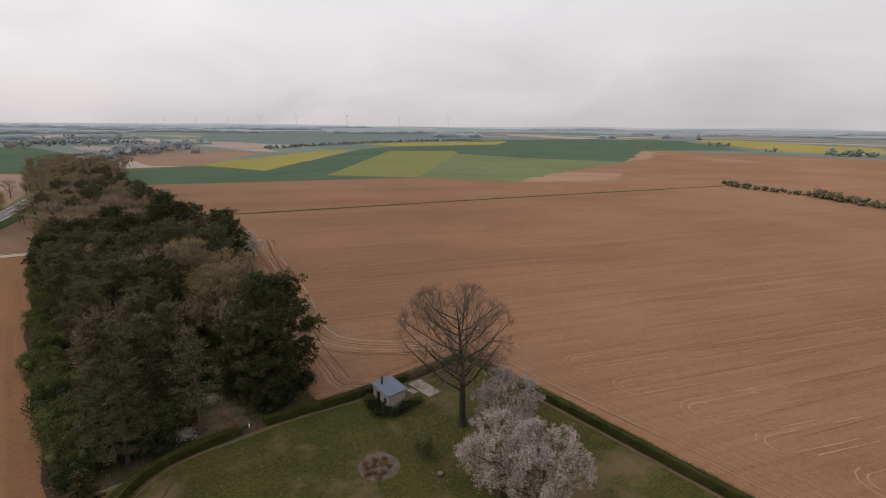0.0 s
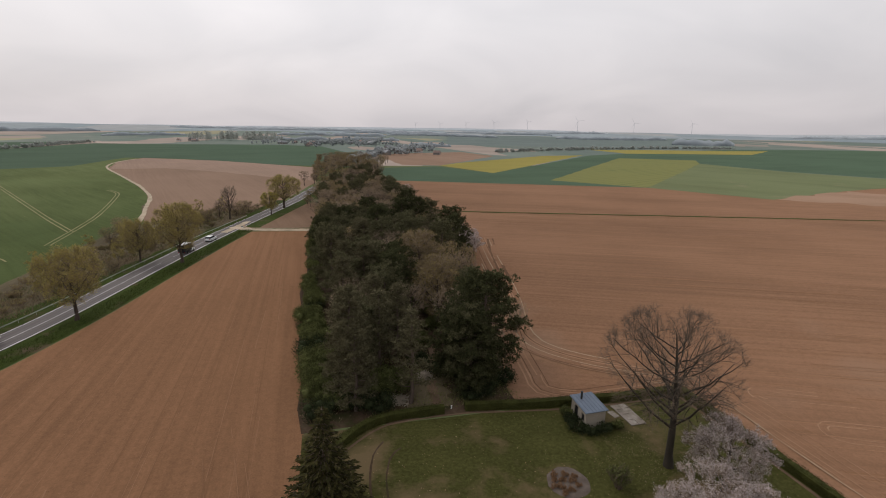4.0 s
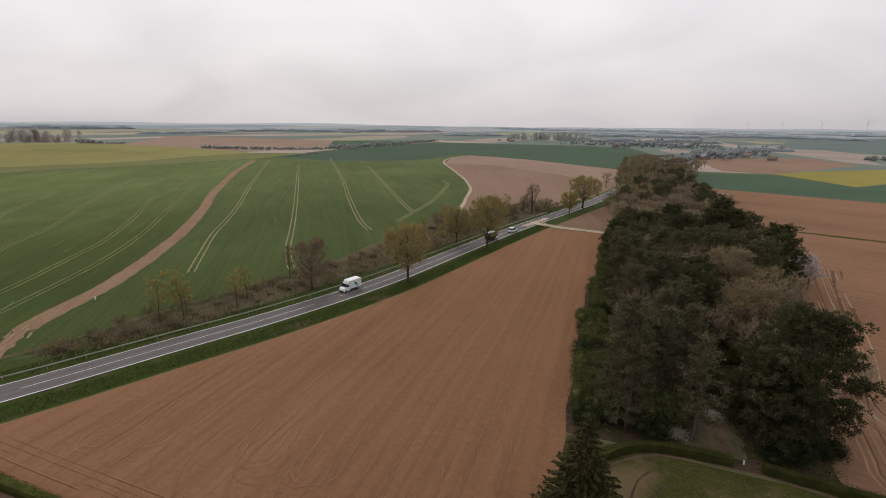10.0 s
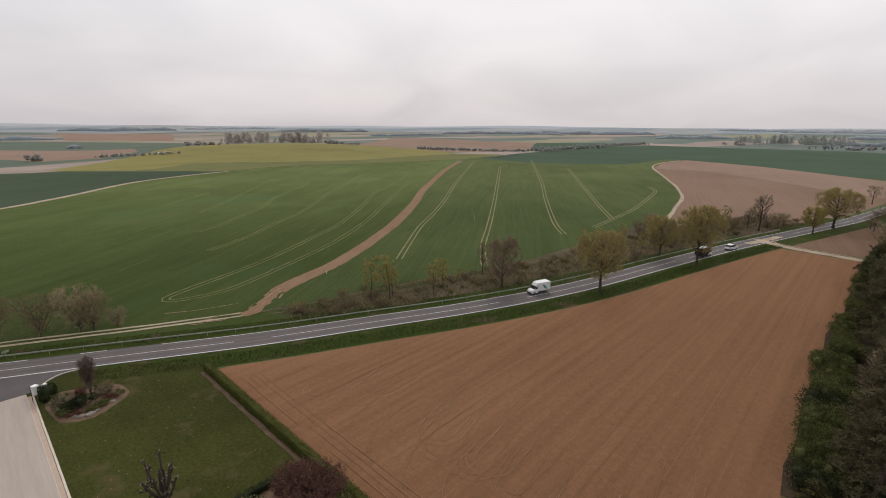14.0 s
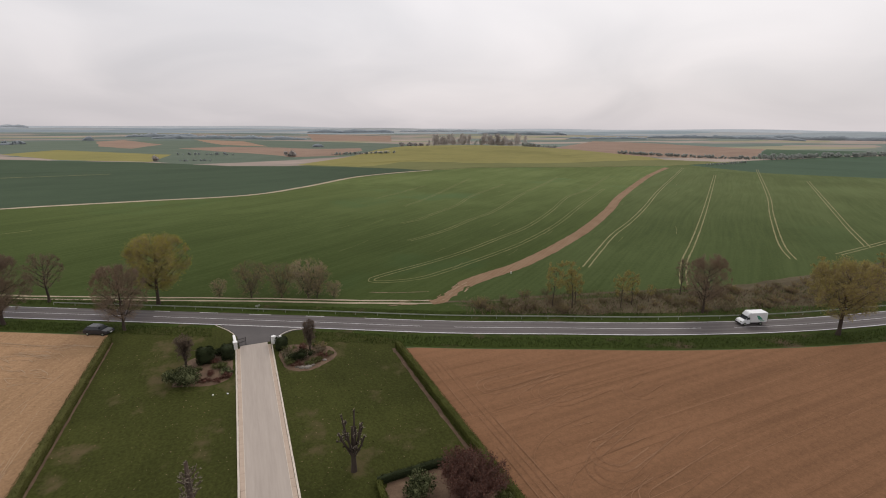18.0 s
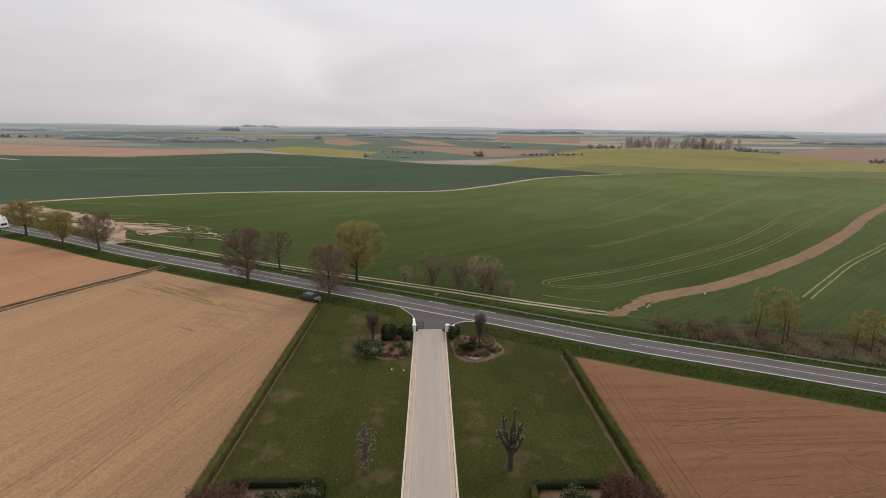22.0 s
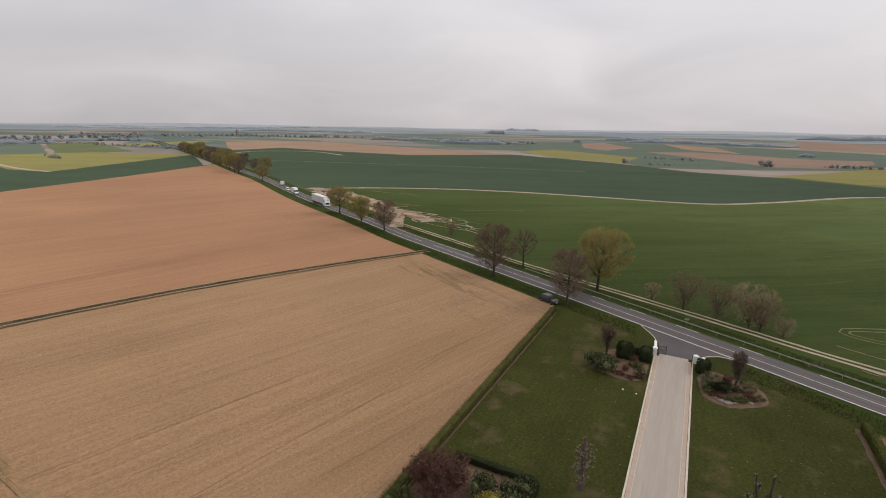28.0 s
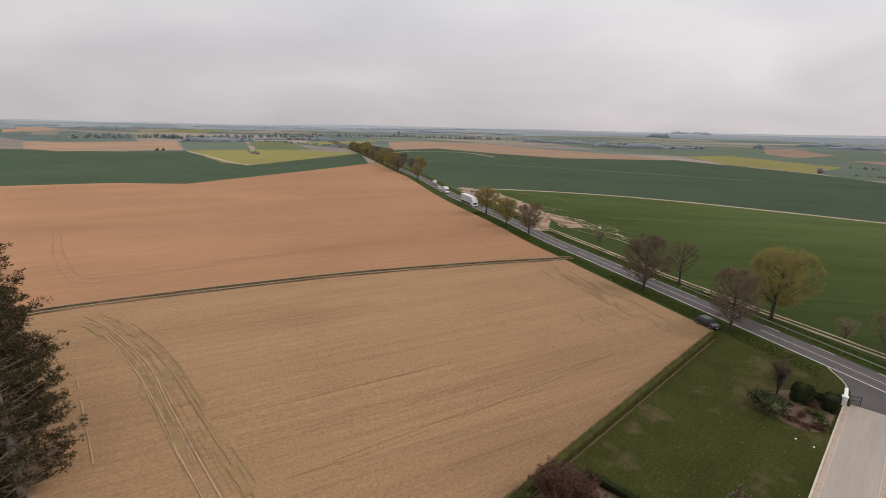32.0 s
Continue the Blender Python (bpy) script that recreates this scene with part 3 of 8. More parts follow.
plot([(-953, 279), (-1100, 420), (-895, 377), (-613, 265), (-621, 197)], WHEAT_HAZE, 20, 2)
plot([(-922, 394), (-925, 473), (-601, 346), (-590, 262)], GREEN_PALE, 20, 2)
plot([(-823, 444), (-908, 666), (-851, 648), (-731, 427)], RAPE_HILL, 20, 2)
plot([(-2193, 117), (-2344, 232), (-1984, 247), (-1578, 83)], SOIL_PALE, 20, 2)
plot([(-1834, 444), (-1963, 631), (-1865, 788), (-1611, 516)], RAPE_THIN, 20, 2)
plot([(-430, -200), (-430, 200), (-200, 430), (200, 430), (430, 200), (430, -200), (200, -430), (-200, -430)], PASTURE, 200, 0)
# east of the grounds
plot(WOOD_EDGE + [(309, -41), (255, -190), (200, -224), (226, -307), (256, -447), (370, -690), (262, -732), (107, -736), (-300, -736), (-330, -100), (-300, -45.6), (48.2, -44.8)], SOIL_E, 6, 0.4)
plot([(405, -38), (422, -96), (356, -126), (604, -351), (741, -578), (854, -820), (792, -1200), (539, -1184), (282, -850), (370, -689), (256, -447), (350, -404), (452, -396), (255, -190), (309, -41)], WHEAT_FAR, 15, 0.6)
plot([(432, -102), (356, -126), (608, -344), (592, -277), (467, -130)], RAPE, 15, 0.8)
plot([(301, -148), (547, -360), (505, -438), (451, -397), (271, -214), (256, -189)], RAPE_THIN, 15, 0.6)
plot([(255, -190), (451, -397), (350, -402), (300, -424), (257, -446), (227, -308), (200, -224)], GREEN_PALE, 15, 0.6)
plot([(201, -228), (226, -307), (189, -331), (166, -273)], SOIL_DRY, 9, 4.0)
plot([(370, -690), (256, -447), (270, -520), (330, -650)], SOIL_DRY, 12, 5)
plot([(792, -460), (789, -849), (650, -669), (662, -447)], RAPE, 20, 1)
plot([(636, -1394), (540, -1500), (179, -1202), (128, -868), (230, -852), (384, -1036)], RAPE, 20, 1)
plot([(617, -60), (686, -193), (584, -208), (432, -102), (440, -68)], SOIL_MID, 15, 1)
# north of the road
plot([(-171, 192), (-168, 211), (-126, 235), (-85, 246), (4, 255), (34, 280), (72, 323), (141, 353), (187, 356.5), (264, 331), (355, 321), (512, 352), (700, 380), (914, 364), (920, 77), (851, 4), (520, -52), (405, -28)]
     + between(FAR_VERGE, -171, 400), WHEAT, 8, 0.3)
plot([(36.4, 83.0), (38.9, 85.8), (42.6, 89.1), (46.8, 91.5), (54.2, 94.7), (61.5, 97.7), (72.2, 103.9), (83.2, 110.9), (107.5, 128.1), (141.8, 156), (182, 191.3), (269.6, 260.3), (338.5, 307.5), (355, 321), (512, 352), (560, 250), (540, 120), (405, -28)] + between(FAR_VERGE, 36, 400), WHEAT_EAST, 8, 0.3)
# far end of the same wheat, laid in the hazed green
plot([(380, 321), (512, 352), (700, 380), (914, 364), (920, 77), (851, 4), (520, -52), (420, -22), (450, 60), (520, 130), (540, 190), (430, 190), (380, 250)], WHEAT_FAR, 15, 0.5)
plot([(406, 156), (482, 176), (536, 173), (497, 99), (416, 8), (300, 6), (246, 16), (190, 29), (169, 38), (183, 61.5), (258, 83.5), (316, 110)], SOIL_MID, 8, 0.4)
plot([(404, 155), (411, 118), (377, 75), (339, 37), (313, 8), (416, 9), (496, 99), (535, 172), (482, 175)], SOIL_FAR, 6, 1.6)
plot([(-380, 311), (-550, 437), (-562, 543), (-426, 516), (-311, 505), (-218, 610), (-78, 522), (-5, 449), (54, 424), (142, 354), (72, 323), (34, 280), (4, 255), (-85, 246), (-126, 235), (-168, 211), (-182, 192), (-240, 226), (-290, 253)], WHEAT_DARK, 10, 0.4)
plot([(-829, 656), (-727, 792), (-317, 666), (-218, 610), (-311, 505), (-426, 516), (-562, 543), (-548, 438)], SOIL_PALE, 15, 1)
plot([(-244, 707), (-221, 817), (-67, 648), (-72, 524), (-157, 581)], RAPE_HILL, 15, 1)
plot([(142, 354), (49, 440), (123, 510), (157, 560), (240, 640), (340, 640), (400, 560), (420, 450), (402, 368), (458, 336), (355, 321), (264, 331), (187, 356.5)], RAPE_HILL, 12, 0.6)
plot([(142, 354), (187, 356.5), (264, 331), (355, 321), (458, 336), (402, 368), (351, 366), (289, 363), (240, 372), (202, 386), (145, 424), (92, 398)], RAPE_GREEN, 8, 3.0)
plot([(340, 560), (867, 1033), (867, 578), (543, 375), (410, 392)], SOIL_FAR, 20, 1)
plot([(545, 374), (868, 577), (990, 400), (700, 380)], WHEAT_FAR, 20, 1)
# west of the grounds, south of the road
plot([(-104.5, 6.3), (-99.2, 25.4), (-88.3, 57.4), (-73.4, 89.3), (-61.4, 110.5), (-100, 128)] + [(p.x, p.y) for p in near if -365 < p.x < -105]
     + [(-322, 178), (-288, 87), (-313, 58), (-328, 13), (-330, -100), (-107, -100)], SOIL_PINK, 8, 0.4)
plot([(-328, 13), (-313, 58), (-288, 87), (-322, 178), (-360, 262), (-500, 352), (-390, 167), (-620, 192), (-640, 123), (-735, 36), (-735, -200), (-330, -100)], WHEAT_DARK, 10, 0.5)
plot([(-632, 196), (-611, 308), (-498, 354), (-390, 167), (-431, 160)], RAPE_HILL, 12, 1)
plot([(-960, 71), (-950, 276), (-883, 258), (-646, 197), (-663, 77), (-727, 54)], SOIL_PALE, 15, 1)
plot([(-21.1, 88), (-21.5, -3), (-108, -3), (-107, 6.3), (-101.6, 25.4), (-90.7, 57.4), (-75.8, 89.3), (-63.8, 110.5)] + [(p.x, p.y) for p in reversed(near) if -62 < p.x < -21.4], SOIL_TAN, 5, 0.25)
# the west field between grounds, road and wood
plot([(21.4, 3.6), (21.1, 65.0)] + [(p.x, p.y) for p in reversed(near) if 23 < p.x < 158] + [(160.5, 24), (158.5, 3.6)], SOIL_W, 5, 0.25)
plot([(166, 21.5), (172, 22.5), (218, 11), (221, 4.4), (164, 3.4)], SOIL_LANE, 5, 0.3)
# verges and scrub
plot(between(ROAD, -900, 430) + list(reversed(between(offset_line(ROAD, 8.0), -900, 430))), VERGE, 4, 0.3)
plot(between(ROAD, -900, 230) + list(reversed(between(offset_line(ROAD, -7.5), -900, 230))), VERGE, 4, 0.3)
plot([(36, 79.5), (45, 77), (55, 75), (70, 70.5), (91, 67), (120, 66), (150, 66), (165, 64.5), (188, 57), (200, 42), (205, 28), (185, 30), (169, 36.2), (122, 48.2), (92, 55.5), (66, 62.5), (46, 70)], SCRUB, 4, 0.7)
# grounds
plot([(-21.2, 3.7), (-47.5, 3.0), (-47.5, -45.2), (48.2, -44.6), (48.7, 3.7), (40, 3.7), (21.4, 3.7)], LAWN_BACK, 4, 0.1)
plot([(-21.4, 90), (-21.4, 3), (21.4, 3), (21.4, 68.5), (14, 74.5), (5, 79), (-5, 84), (-12, 87.5)], LAWN, 4, 0.1)
plot([(48.8, 3.8), (75, 5.2), (102, 5.8), (148, 4.6), (221, 4.4), (290, -8), (330, -18)] + list(reversed(WOOD_EDGE)), WOODFLOOR, 5, 0.5)
plot([(-47.5, -0.5), (-112, -1.5), (-112, -60), (-47.5, -46.5)], WOODFLOOR, 5, 0.4)


def build_ground():
    from mathutils.geometry import delaunay_2d_cdt
    rng = random.Random(3)
    pts, edges = [], []
    r, ring = 8.0, 0
    while r < 4900:
        n = 150 if r > 60 else 60
        for i in range(n):
            a = 2 * math.pi * (i + 0.5 * (ring % 2)) / n
            pts.append(Vector((math.sin(a) * r, math.cos(a) * r)))
        ring += 1
        r *= 1.045 if r > 60 else 1.15
    polys = []
    for i, (outline, mat, step, amp) in enumerate(FIELDS):
        q = roughen(outline, step, amp, i)
        polys.append(np.array([(v.x, v.y) for v in q]))
        b = len(pts)
        pts += q
        edges += [(b + j, b + (j + 1) % len(q)) for j in range(len(q))]
    vs, _, fs = delaunay_2d_cdt(pts, edges, [], 0, 1e-4)[:3]
    co = np.array([(v.x, v.y) for v in vs])
    fa = np.array(fs)
    c = co[fa].mean(axis=1)
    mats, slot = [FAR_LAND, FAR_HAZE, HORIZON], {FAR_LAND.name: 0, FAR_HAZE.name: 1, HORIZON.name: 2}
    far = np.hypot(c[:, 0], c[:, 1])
    # the farther rings take the colours with more haze in them
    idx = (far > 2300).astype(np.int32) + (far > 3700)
    for q, (_, mat, _, _) in zip(polys, FIELDS):
        if mat.name not in slot:
            slot[mat.name] = len(mats)
            mats.append(mat)
        x, y = c[:, 0], c[:, 1]
        inside = np.zeros(len(c), dtype=bool)
        for (x0, y0), (x1, y1) in zip(q, np.roll(q, -1, axis=0)):
            if y0 != y1:
                inside ^= ((y0 > y) != (y1 > y)) & (x < (x1 - x0) * (y - y0) / (y1 - y0) + x0)
        idx[inside] = slot[mat.name]
    verts = [(x, y, land(x, y)) for x, y in co]
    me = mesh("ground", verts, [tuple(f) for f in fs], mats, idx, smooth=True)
    return tagged(new("ground", me), "gently rolling farmland of bare soil, wheat and rape with mown lawns", "ground", kind="structure")


ground = build_ground()

# ---- road ----
road = tagged(new("road", mesh("road", *ribbon(ROAD, HALF_ROAD, 0.05, cuts=4), ASPHALT, smooth=True)), "two-lane grey asphalt country road with worn white lines", "road", kind="structure")


def stripe(name, line, half, z, mat, parent, label=""):
    return part(name, ribbon(line, half, z), mat, parent, label)


for off in (-1.95, -0.65, 0.65, 1.95):
    stripe("wheel_track", offset_line(ROAD, off), 0.27, 0.056, ASPHALT_WORN, road, "paler worn wheel track in the asphalt")
for off in (2.5,):
    stripe("edge_line", offset_line(ROAD, off), 0.10, 0.062, ROADPAINT, road, "solid worn white edge line")
centre_all = smooth_line([(p.x, p.y) for p in ROAD if -460 < p.x < 330], 1.5)
far_edge = smooth_line([(p.x, p.y) for p in offset_line(ROAD, -2.55) if -460 < p.x < 330], 1.5)
breaks = [k for k in range(0, len(far_edge) - 3, 5) if -24 < far_edge[k].x < 13]
runs = [far_edge[:breaks[0] - 3], far_edge[breaks[-1] + 6:]] + [far_edge[k:k + 3] for k in breaks]
for run in runs:
    stripe("edge_line", run, 0.07, 0.062, ROADPAINT, road, "dashed worn white edge line")
k = 0
while k < len(centre_all) - 3:
    # long dashes on the bends, shorter ones before the grounds
    x = centre_all[k].x
    if x > 15 or x < -9:
        n_on, n_off = 26, 2
    else:
        n_on, n_off = 3, 2
    seg = centre_all[k:k + n_on]
    if len(seg) > 1:
        stripe("centre_line", seg, 0.055, 0.062, ROADPAINT, road, "worn white centre line")
    k += n_on + n_off

# guard rail along the far side
rail_line = [p for p in offset_line(ROAD, -4.0) if -36 < p.x < 190]
rail = thing("guard_rail", 0, 0, 0, 0, "weathered galvanised steel guard rail along the road verge", "guard rail")
prof = [(-0.03, 0.44), (0.03, 0.49), (-0.02, 0.55), (0.03, 0.61), (-0.03, 0.66)]
rv, rf = [], []
for i, p in enumerate(rail_line):
    t = (rail_line[min(i + 1, len(rail_line) - 1)] - rail_line[max(i - 1, 0)]).normalized()
    s = Vector((-t.y, t.x, 0))
    for d, z in prof:
        rv.append((p.x + s.x * d, p.y + s.y * d, z))
    if i:
        for j in range(4):
            b = (i - 1) * 5 + j
            rf.append((b, b + 1, b + 6, b + 5))
part("rail", (rv, rf), STEEL, rail, "corrugated steel beam")
post = None
for p in rail_line[::1]:
    if post is None:
        post = part("post", boxed(0, 0, 0.29, 0.06, 0.10, 0.58, 0.01), STEEL, rail)
    else:
        post = new("post", post.data)
        post.parent = rail
    post.location = (p.x, p.y, 0)

# ---- tracks ----
BAULK = field("dry_grass_baulk", [(0.060, 0.048, 0.024), (0.085, 0.067, 0.035), (0.130, 0.100, 0.054)], 73, row=0.9, row_depth=0.02, patch=0.15, fine=1.6)
TRAM_TAN = field("pale_rut_earth", [(0.27, 0.19, 0.12), (0.32, 0.23, 0.15), (0.37, 0.27, 0.18)], 73, row=0.9, row_depth=0.02, patch=0.15, fine=1.6)
DARK_EDGE = field("dark_field_edge", [(0.034, 0.046, 0.020), (0.045, 0.058, 0.026), (0.058, 0.072, 0.034)], 0, row=3, row_depth=0.0, patch=0.1)
rt = random.Random(12)
LAYER = [0.022]


def track(name, pts, half, mat, label, step=3.0, wob=0.25):
    LAYER[0] += 0.005
    z = LAYER[0]
    ob = new(name, mesh(name, *ribbon(smooth_line(pts, step), half, z, 2, wob, rt), mat, smooth=True))
    return tagged(ob, label, "track", kind="structure")


for side in (-0.75, 0.75):
    rut = offset_line(smooth_line([(-92, 141), (-62, 126), (-39.7, 114.3), (-14.6, 103.2), (2.9, 95.6), (20, 87.6), (33.5, 82)], 3), side)
    track("chalk_track", [(p.x, p.y) for p in rut], 0.30, CHALK, "pale chalk rut of a farm track beside the road", wob=0.14)
track("scrub_path", [(35, 81.6), (44, 78.6), (60, 75.6), (92, 68), (122, 64), (150, 63), (176, 62), (196, 66), (222, 74)], 0.55, SCRUB, "brownish earth path behind the scrub", wob=0.4)
track("track_foot", [(32.6, 82.3), (35.2, 82.6), (37.4, 84.2), (40, 86.8), (44.5, 90.2), (48, 92.1)], 1.2, REDTRACK, "worn earth where the track meets the farm track", step=0.8, wob=0.4)
track("earth_track", [(43.2, 89.5), (46.8, 91.5), (54.2, 94.7), (61.5, 97.7), (72.2, 103.9), (83.2, 110.9), (107.5, 128.1), (141.8, 156), (182, 191.3), (269.6, 260.3), (338.5, 307.5)], 2.0, REDTRACK, "reddish bare earth track curving up through the wheat", step=1.5, wob=0.16)
track("field_path", [(-176, 192), (-168, 211), (-126, 235), (-85, 246.5), (-40, 251), (4, 255.5), (34, 280), (72, 323), (105, 342), (141, 353)], 1.7, CHALK, "pale dirt path between two wheat fields")
track("field_edge", [(105, 346), (141, 354), (187, 357.5), (225, 344), (264, 332), (310, 326), (346, 320)], 0.7, DARK_EDGE, "dark grassy line between wheat and rape", step=6)
track("curved_track", [(176, 61.5), (196, 66), (215, 71), (240, 77), (258, 83.4), (290, 97), (316, 110), (360, 132), (405, 155), (440, 168), (481, 175), (520, 174)], 0.8, CHALK, "pale dirt track curving round a bare field")
track("clearing_grass", [(50.6, -11.6), (53, -11.4), (56, -11.8), (59, -12.6)], 2.6, SCRUB, "rough grass of a small clearing in the wood", step=1.0, wob=0.7)
track("wood_path", [(51, -12.2), (55, -12.4), (60, -13.4), (66.5, -14.6), (72, -14.4)], 0.5, BED_SOIL, "brown leaf-strewn path into the wood", step=1.0, wob=0.3)
track("side_lane", [(169, 30.6), (165, 26.5), (162.6, 20), (161, 11), (159, 3.2)], 1.6, CHALK, "pale gravel side lane leaving the road", step=1.0, wob=0.25)
track("side_lane", [(173, 28.6), (167, 25.6), (165.3, 20), (163.6, 11), (161.4, 3.2)], 0.45, TRAM_TAN, "outer rut of a gravel side lane", step=1.0, wob=0.2)
track("side_lane", [(160, 31.8), (165, 30.2), (172, 28.6), (178, 27)], 1.1, CHALK, "pale widened mouth of a side lane", step=1.0, wob=0.3)
track("chalk_yard", [(-186, 198), (-168, 197), (-149, 188), (-128, 176.5), (-111.5, 165), (-100, 158.6), (-91, 154.5), (-83, 149)], 3.4, YARD, "scraped chalky clearing beside the road", step=1.0, wob=1.2)
track("chalk_yard", [(-88.5, 134.6), (-91.5, 139.5), (-96.5, 147.5), (-101.5, 155.5)], 2.3, YARD, "pale churned mouth of the clearing at the road", step=0.8, wob=0.6)
track("field_strip", [(186, -46), (188, -50.6), (177, -91.5), (146.6, -200.6), (114, -308)], 0.8, VERGE, "narrow grass strip across the bare field", wob=0.4)
track("grass_baulk", [(-107, 2), (-106.8, 6.3), (-101.6, 25.4), (-90.7, 57.4), (-75.8, 89.3), (-63, 112)], 0.55, BAULK, "rough grassy baulk between two bare fields", wob=0.3)
track("grass_baulk", [(p.x, p.y) for p in offset_line(smooth_line([(-107, 2), (-106.8, 6.3), (-101.6, 25.4), (-90.7, 57.4), (-75.8, 89.3), (-65, 109)], 4), -1.75)], 0.16, BAULK, "thin grassy line beside a baulk between two fields", wob=0.12)
for off_ in (-0.95, 1.0):
    rut = offset_line(smooth_line([(-107, 2), (-106.8, 6.3), (-101.6, 25.4), (-90.7, 57.4), (-75.8, 89.3), (-63, 112)], 4), off_)
    track("baulk_rut", [(p.x, p.y) for p in rut], 0.22, TRAM_TAN, "pale rut beside a grassy baulk", wob=0.08)
track("field_edge_path", [(12, -48.6), (23.3, -48), (36, -47.6), (52, -48), (60, -47)], 0.07, TRAM_TAN, "worn pale path outside the hedge", wob=0.09)


def dashes(line, half, z, wear, rng):
    """A worn strip: pieces of uneven length and width along the line, joined as one mesh. wear: the share that is missing."""
    v, f = [], []
    i = 0
    while i < len(line) - 1:
        n = rng.randint(2, 9)
        if rng.random() > wear:
            seg = line[i:i + n + 1]
            if len(seg) > 1:
                a, b = ribbon(seg, half * rng.uniform(0.6, 1.25), z, 2, half * 0.4, rng)
                f += [tuple(q + len(v) for q in w) for w in b]
                v += a
        i += n
    if not v:
        v, f = ribbon(line[:3], half, z)
    return v, f


def wheelings(pts, label="pale tractor wheelings in the crop", half=0.20, gap=1.35, mat=None, cat="wheel tracks"):
    """A pair of wheel marks."""
    line = smooth_line(pts, 1.5)
    base = thing("tramline", 0, 0, 0, 0, label, cat, "tramlines", kind="structure")
    for s in (-gap / 2, gap / 2):
        part("wheel_mark", ribbon(offset_line(line, s), half * (1.0 if mat is None else 0.9), 0.03, 2, 0.06, rt), mat or TRAM, base)


TRAM = field("tramline_earth", [(0.19, 0.18, 0.082), (0.25, 0.23, 0.112), (0.31, 0.275, 0.145)], 0, row=3, row_depth=0, drift=(0.1, 0.1), patch=0.1, fine=1.2)
TRAM_FAINT = field("faint_tramline", [(0.150, 0.152, 0.060), (0.195, 0.188, 0.082), (0.245, 0.225, 0.108)], 0, row=3, row_depth=0, drift=(0.1, 0.1), patch=0.1, fine=1.2)
MARK = field("dry_soil_marks", [(0.26, 0.148, 0.085), (0.31, 0.182, 0.108), (0.36, 0.22, 0.138)], 0, row=3, row_depth=0, drift=(0.1, 0.1), patch=0.15, fine=1.0)
wheelings([(350, 201), (229, 119), (195, 96), (168, 77)])
wheelings([(406, 274.7), (260.3, 168.2), (198.4, 125.2), (160.7, 98.4), (143.1, 85.2), (133.1, 76.4)])
wheelings([(328.3, 253.1), (197.5, 154.3), (144.2, 114.5), (119, 96.1), (106.1, 86.9), (95.2, 78.1), (88, 71.5)])
wheelings([(350, 301), (222.1, 204), (164.2, 158), (133, 134.1), (109.9, 117.7), (91, 102.4), (77, 90.8)])
wheelings([(243.7, 271.3), (177, 214), (151.4, 196), (118.8, 163.9), (91.6, 139.4), (72.9, 126.7), (58.6, 117.4), (47.3, 111), (36.5, 106.2), (29.8, 103.2), (26, 101.2), (25.4, 99.6), (28.1, 97.8), (35.5, 97.4), (42.3, 99.9), (52.1, 104.9), (63.2, 110.8), (78.6, 120.2), (103.7, 139.2), (141.9, 173), (190, 214.5)], mat=TRAM_FAINT, half=0.16)
wheelings([(205, 278), (164.9, 239.9), (140.6, 218), (116.2, 192.4), (95.1, 170.7), (78.8, 157.9), (64.6, 145.4), (53.4, 137.7), (46, 133.6)], mat=TRAM_FAINT, half=0.18)
wheelings([(148.9, 254.8), (125.4, 232.4), (106.5, 214.3), (88.5, 191.4), (74.2, 177.9), (60.7, 165), (52.6, 160.2)], mat=TRAM_FAINT, half=0.18)
wheelings([(143.7, 290.9), (112.9, 252.3), (84.7, 216.8), (65, 195.4)], mat=TRAM_FAINT, half=0.16)
wheelings([(100.8, 263.7), (82.2, 244.1), (60, 222)], mat=TRAM_FAINT, half=0.15)
wheelings([(276, 107), (262, 98), (242, 92), (200, 82), (175, 78), (150, 75)])


# ---- plants ----
class Soup:
    """Loose triangles and tubes gathered into one mesh."""

    def __init__(self):
        self.v, self.f = [], []

    def tube(self, pts, radii, sides):
        base = len(self.v)
        for i, p in enumerate(pts):
            d = (pts[min(i + 1, len(pts) - 1)] - pts[max(i - 1, 0)])
            d = d.normalized() if d.length > 1e-6 else Vector((0, 0, 1))
            a = d.orthogonal().normalized()
            b = d.cross(a)
            for j in range(sides):
                w = 2 * math.pi * j / sides
                self.v.append(p + (a * math.cos(w) + b * math.sin(w)) * radii[i])
        for i in range(len(pts) - 1):
            for j in range(sides):
                q = base + i * sides
                self.f.append((q + j, q + (j + 1) % sides, q + sides + (j + 1) % sides, q + sides + j))

    def spike(self, a, b, r):
        d = (b - a)
        u = d.orthogonal().normalized() * r
        w = d.cross(u).normalized() * r
        k = len(self.v)
        self.v += [a + u, a - u * 0.5 + w * 0.87, a - u * 0.5 - w * 0.87, b]
        self.f += [(k, k + 1, k + 3), (k + 1, k + 2, k + 3), (k + 2, k, k + 3)]

    def blade(self, a, b, half):
        """A flat pointed leaf from a to b, widest in the middle."""
        d = b - a
        s = d.orthogonal().normalized()
        s.rotate(Matrix.Rotation(RV.uniform(0, 6.28), 3, d))
        m = a + d * 0.45
        k = len(self.v)
        self.v += [a, m + s * half, b, m - s * half]
        self.f.append((k, k + 1, k + 2, k + 3))

    def tri(self, a, b, c):
        k = len(self.v)
        self.v += [a, b, c]
        self.f.append((k, k + 1, k + 2))

    def done(self, name, mat, smooth=False):
        return mesh(name, self.v, self.f, mat, smooth=smooth)


RV = random.Random(77)


def ball(rng=None):
    rng = rng or RV
    while True:
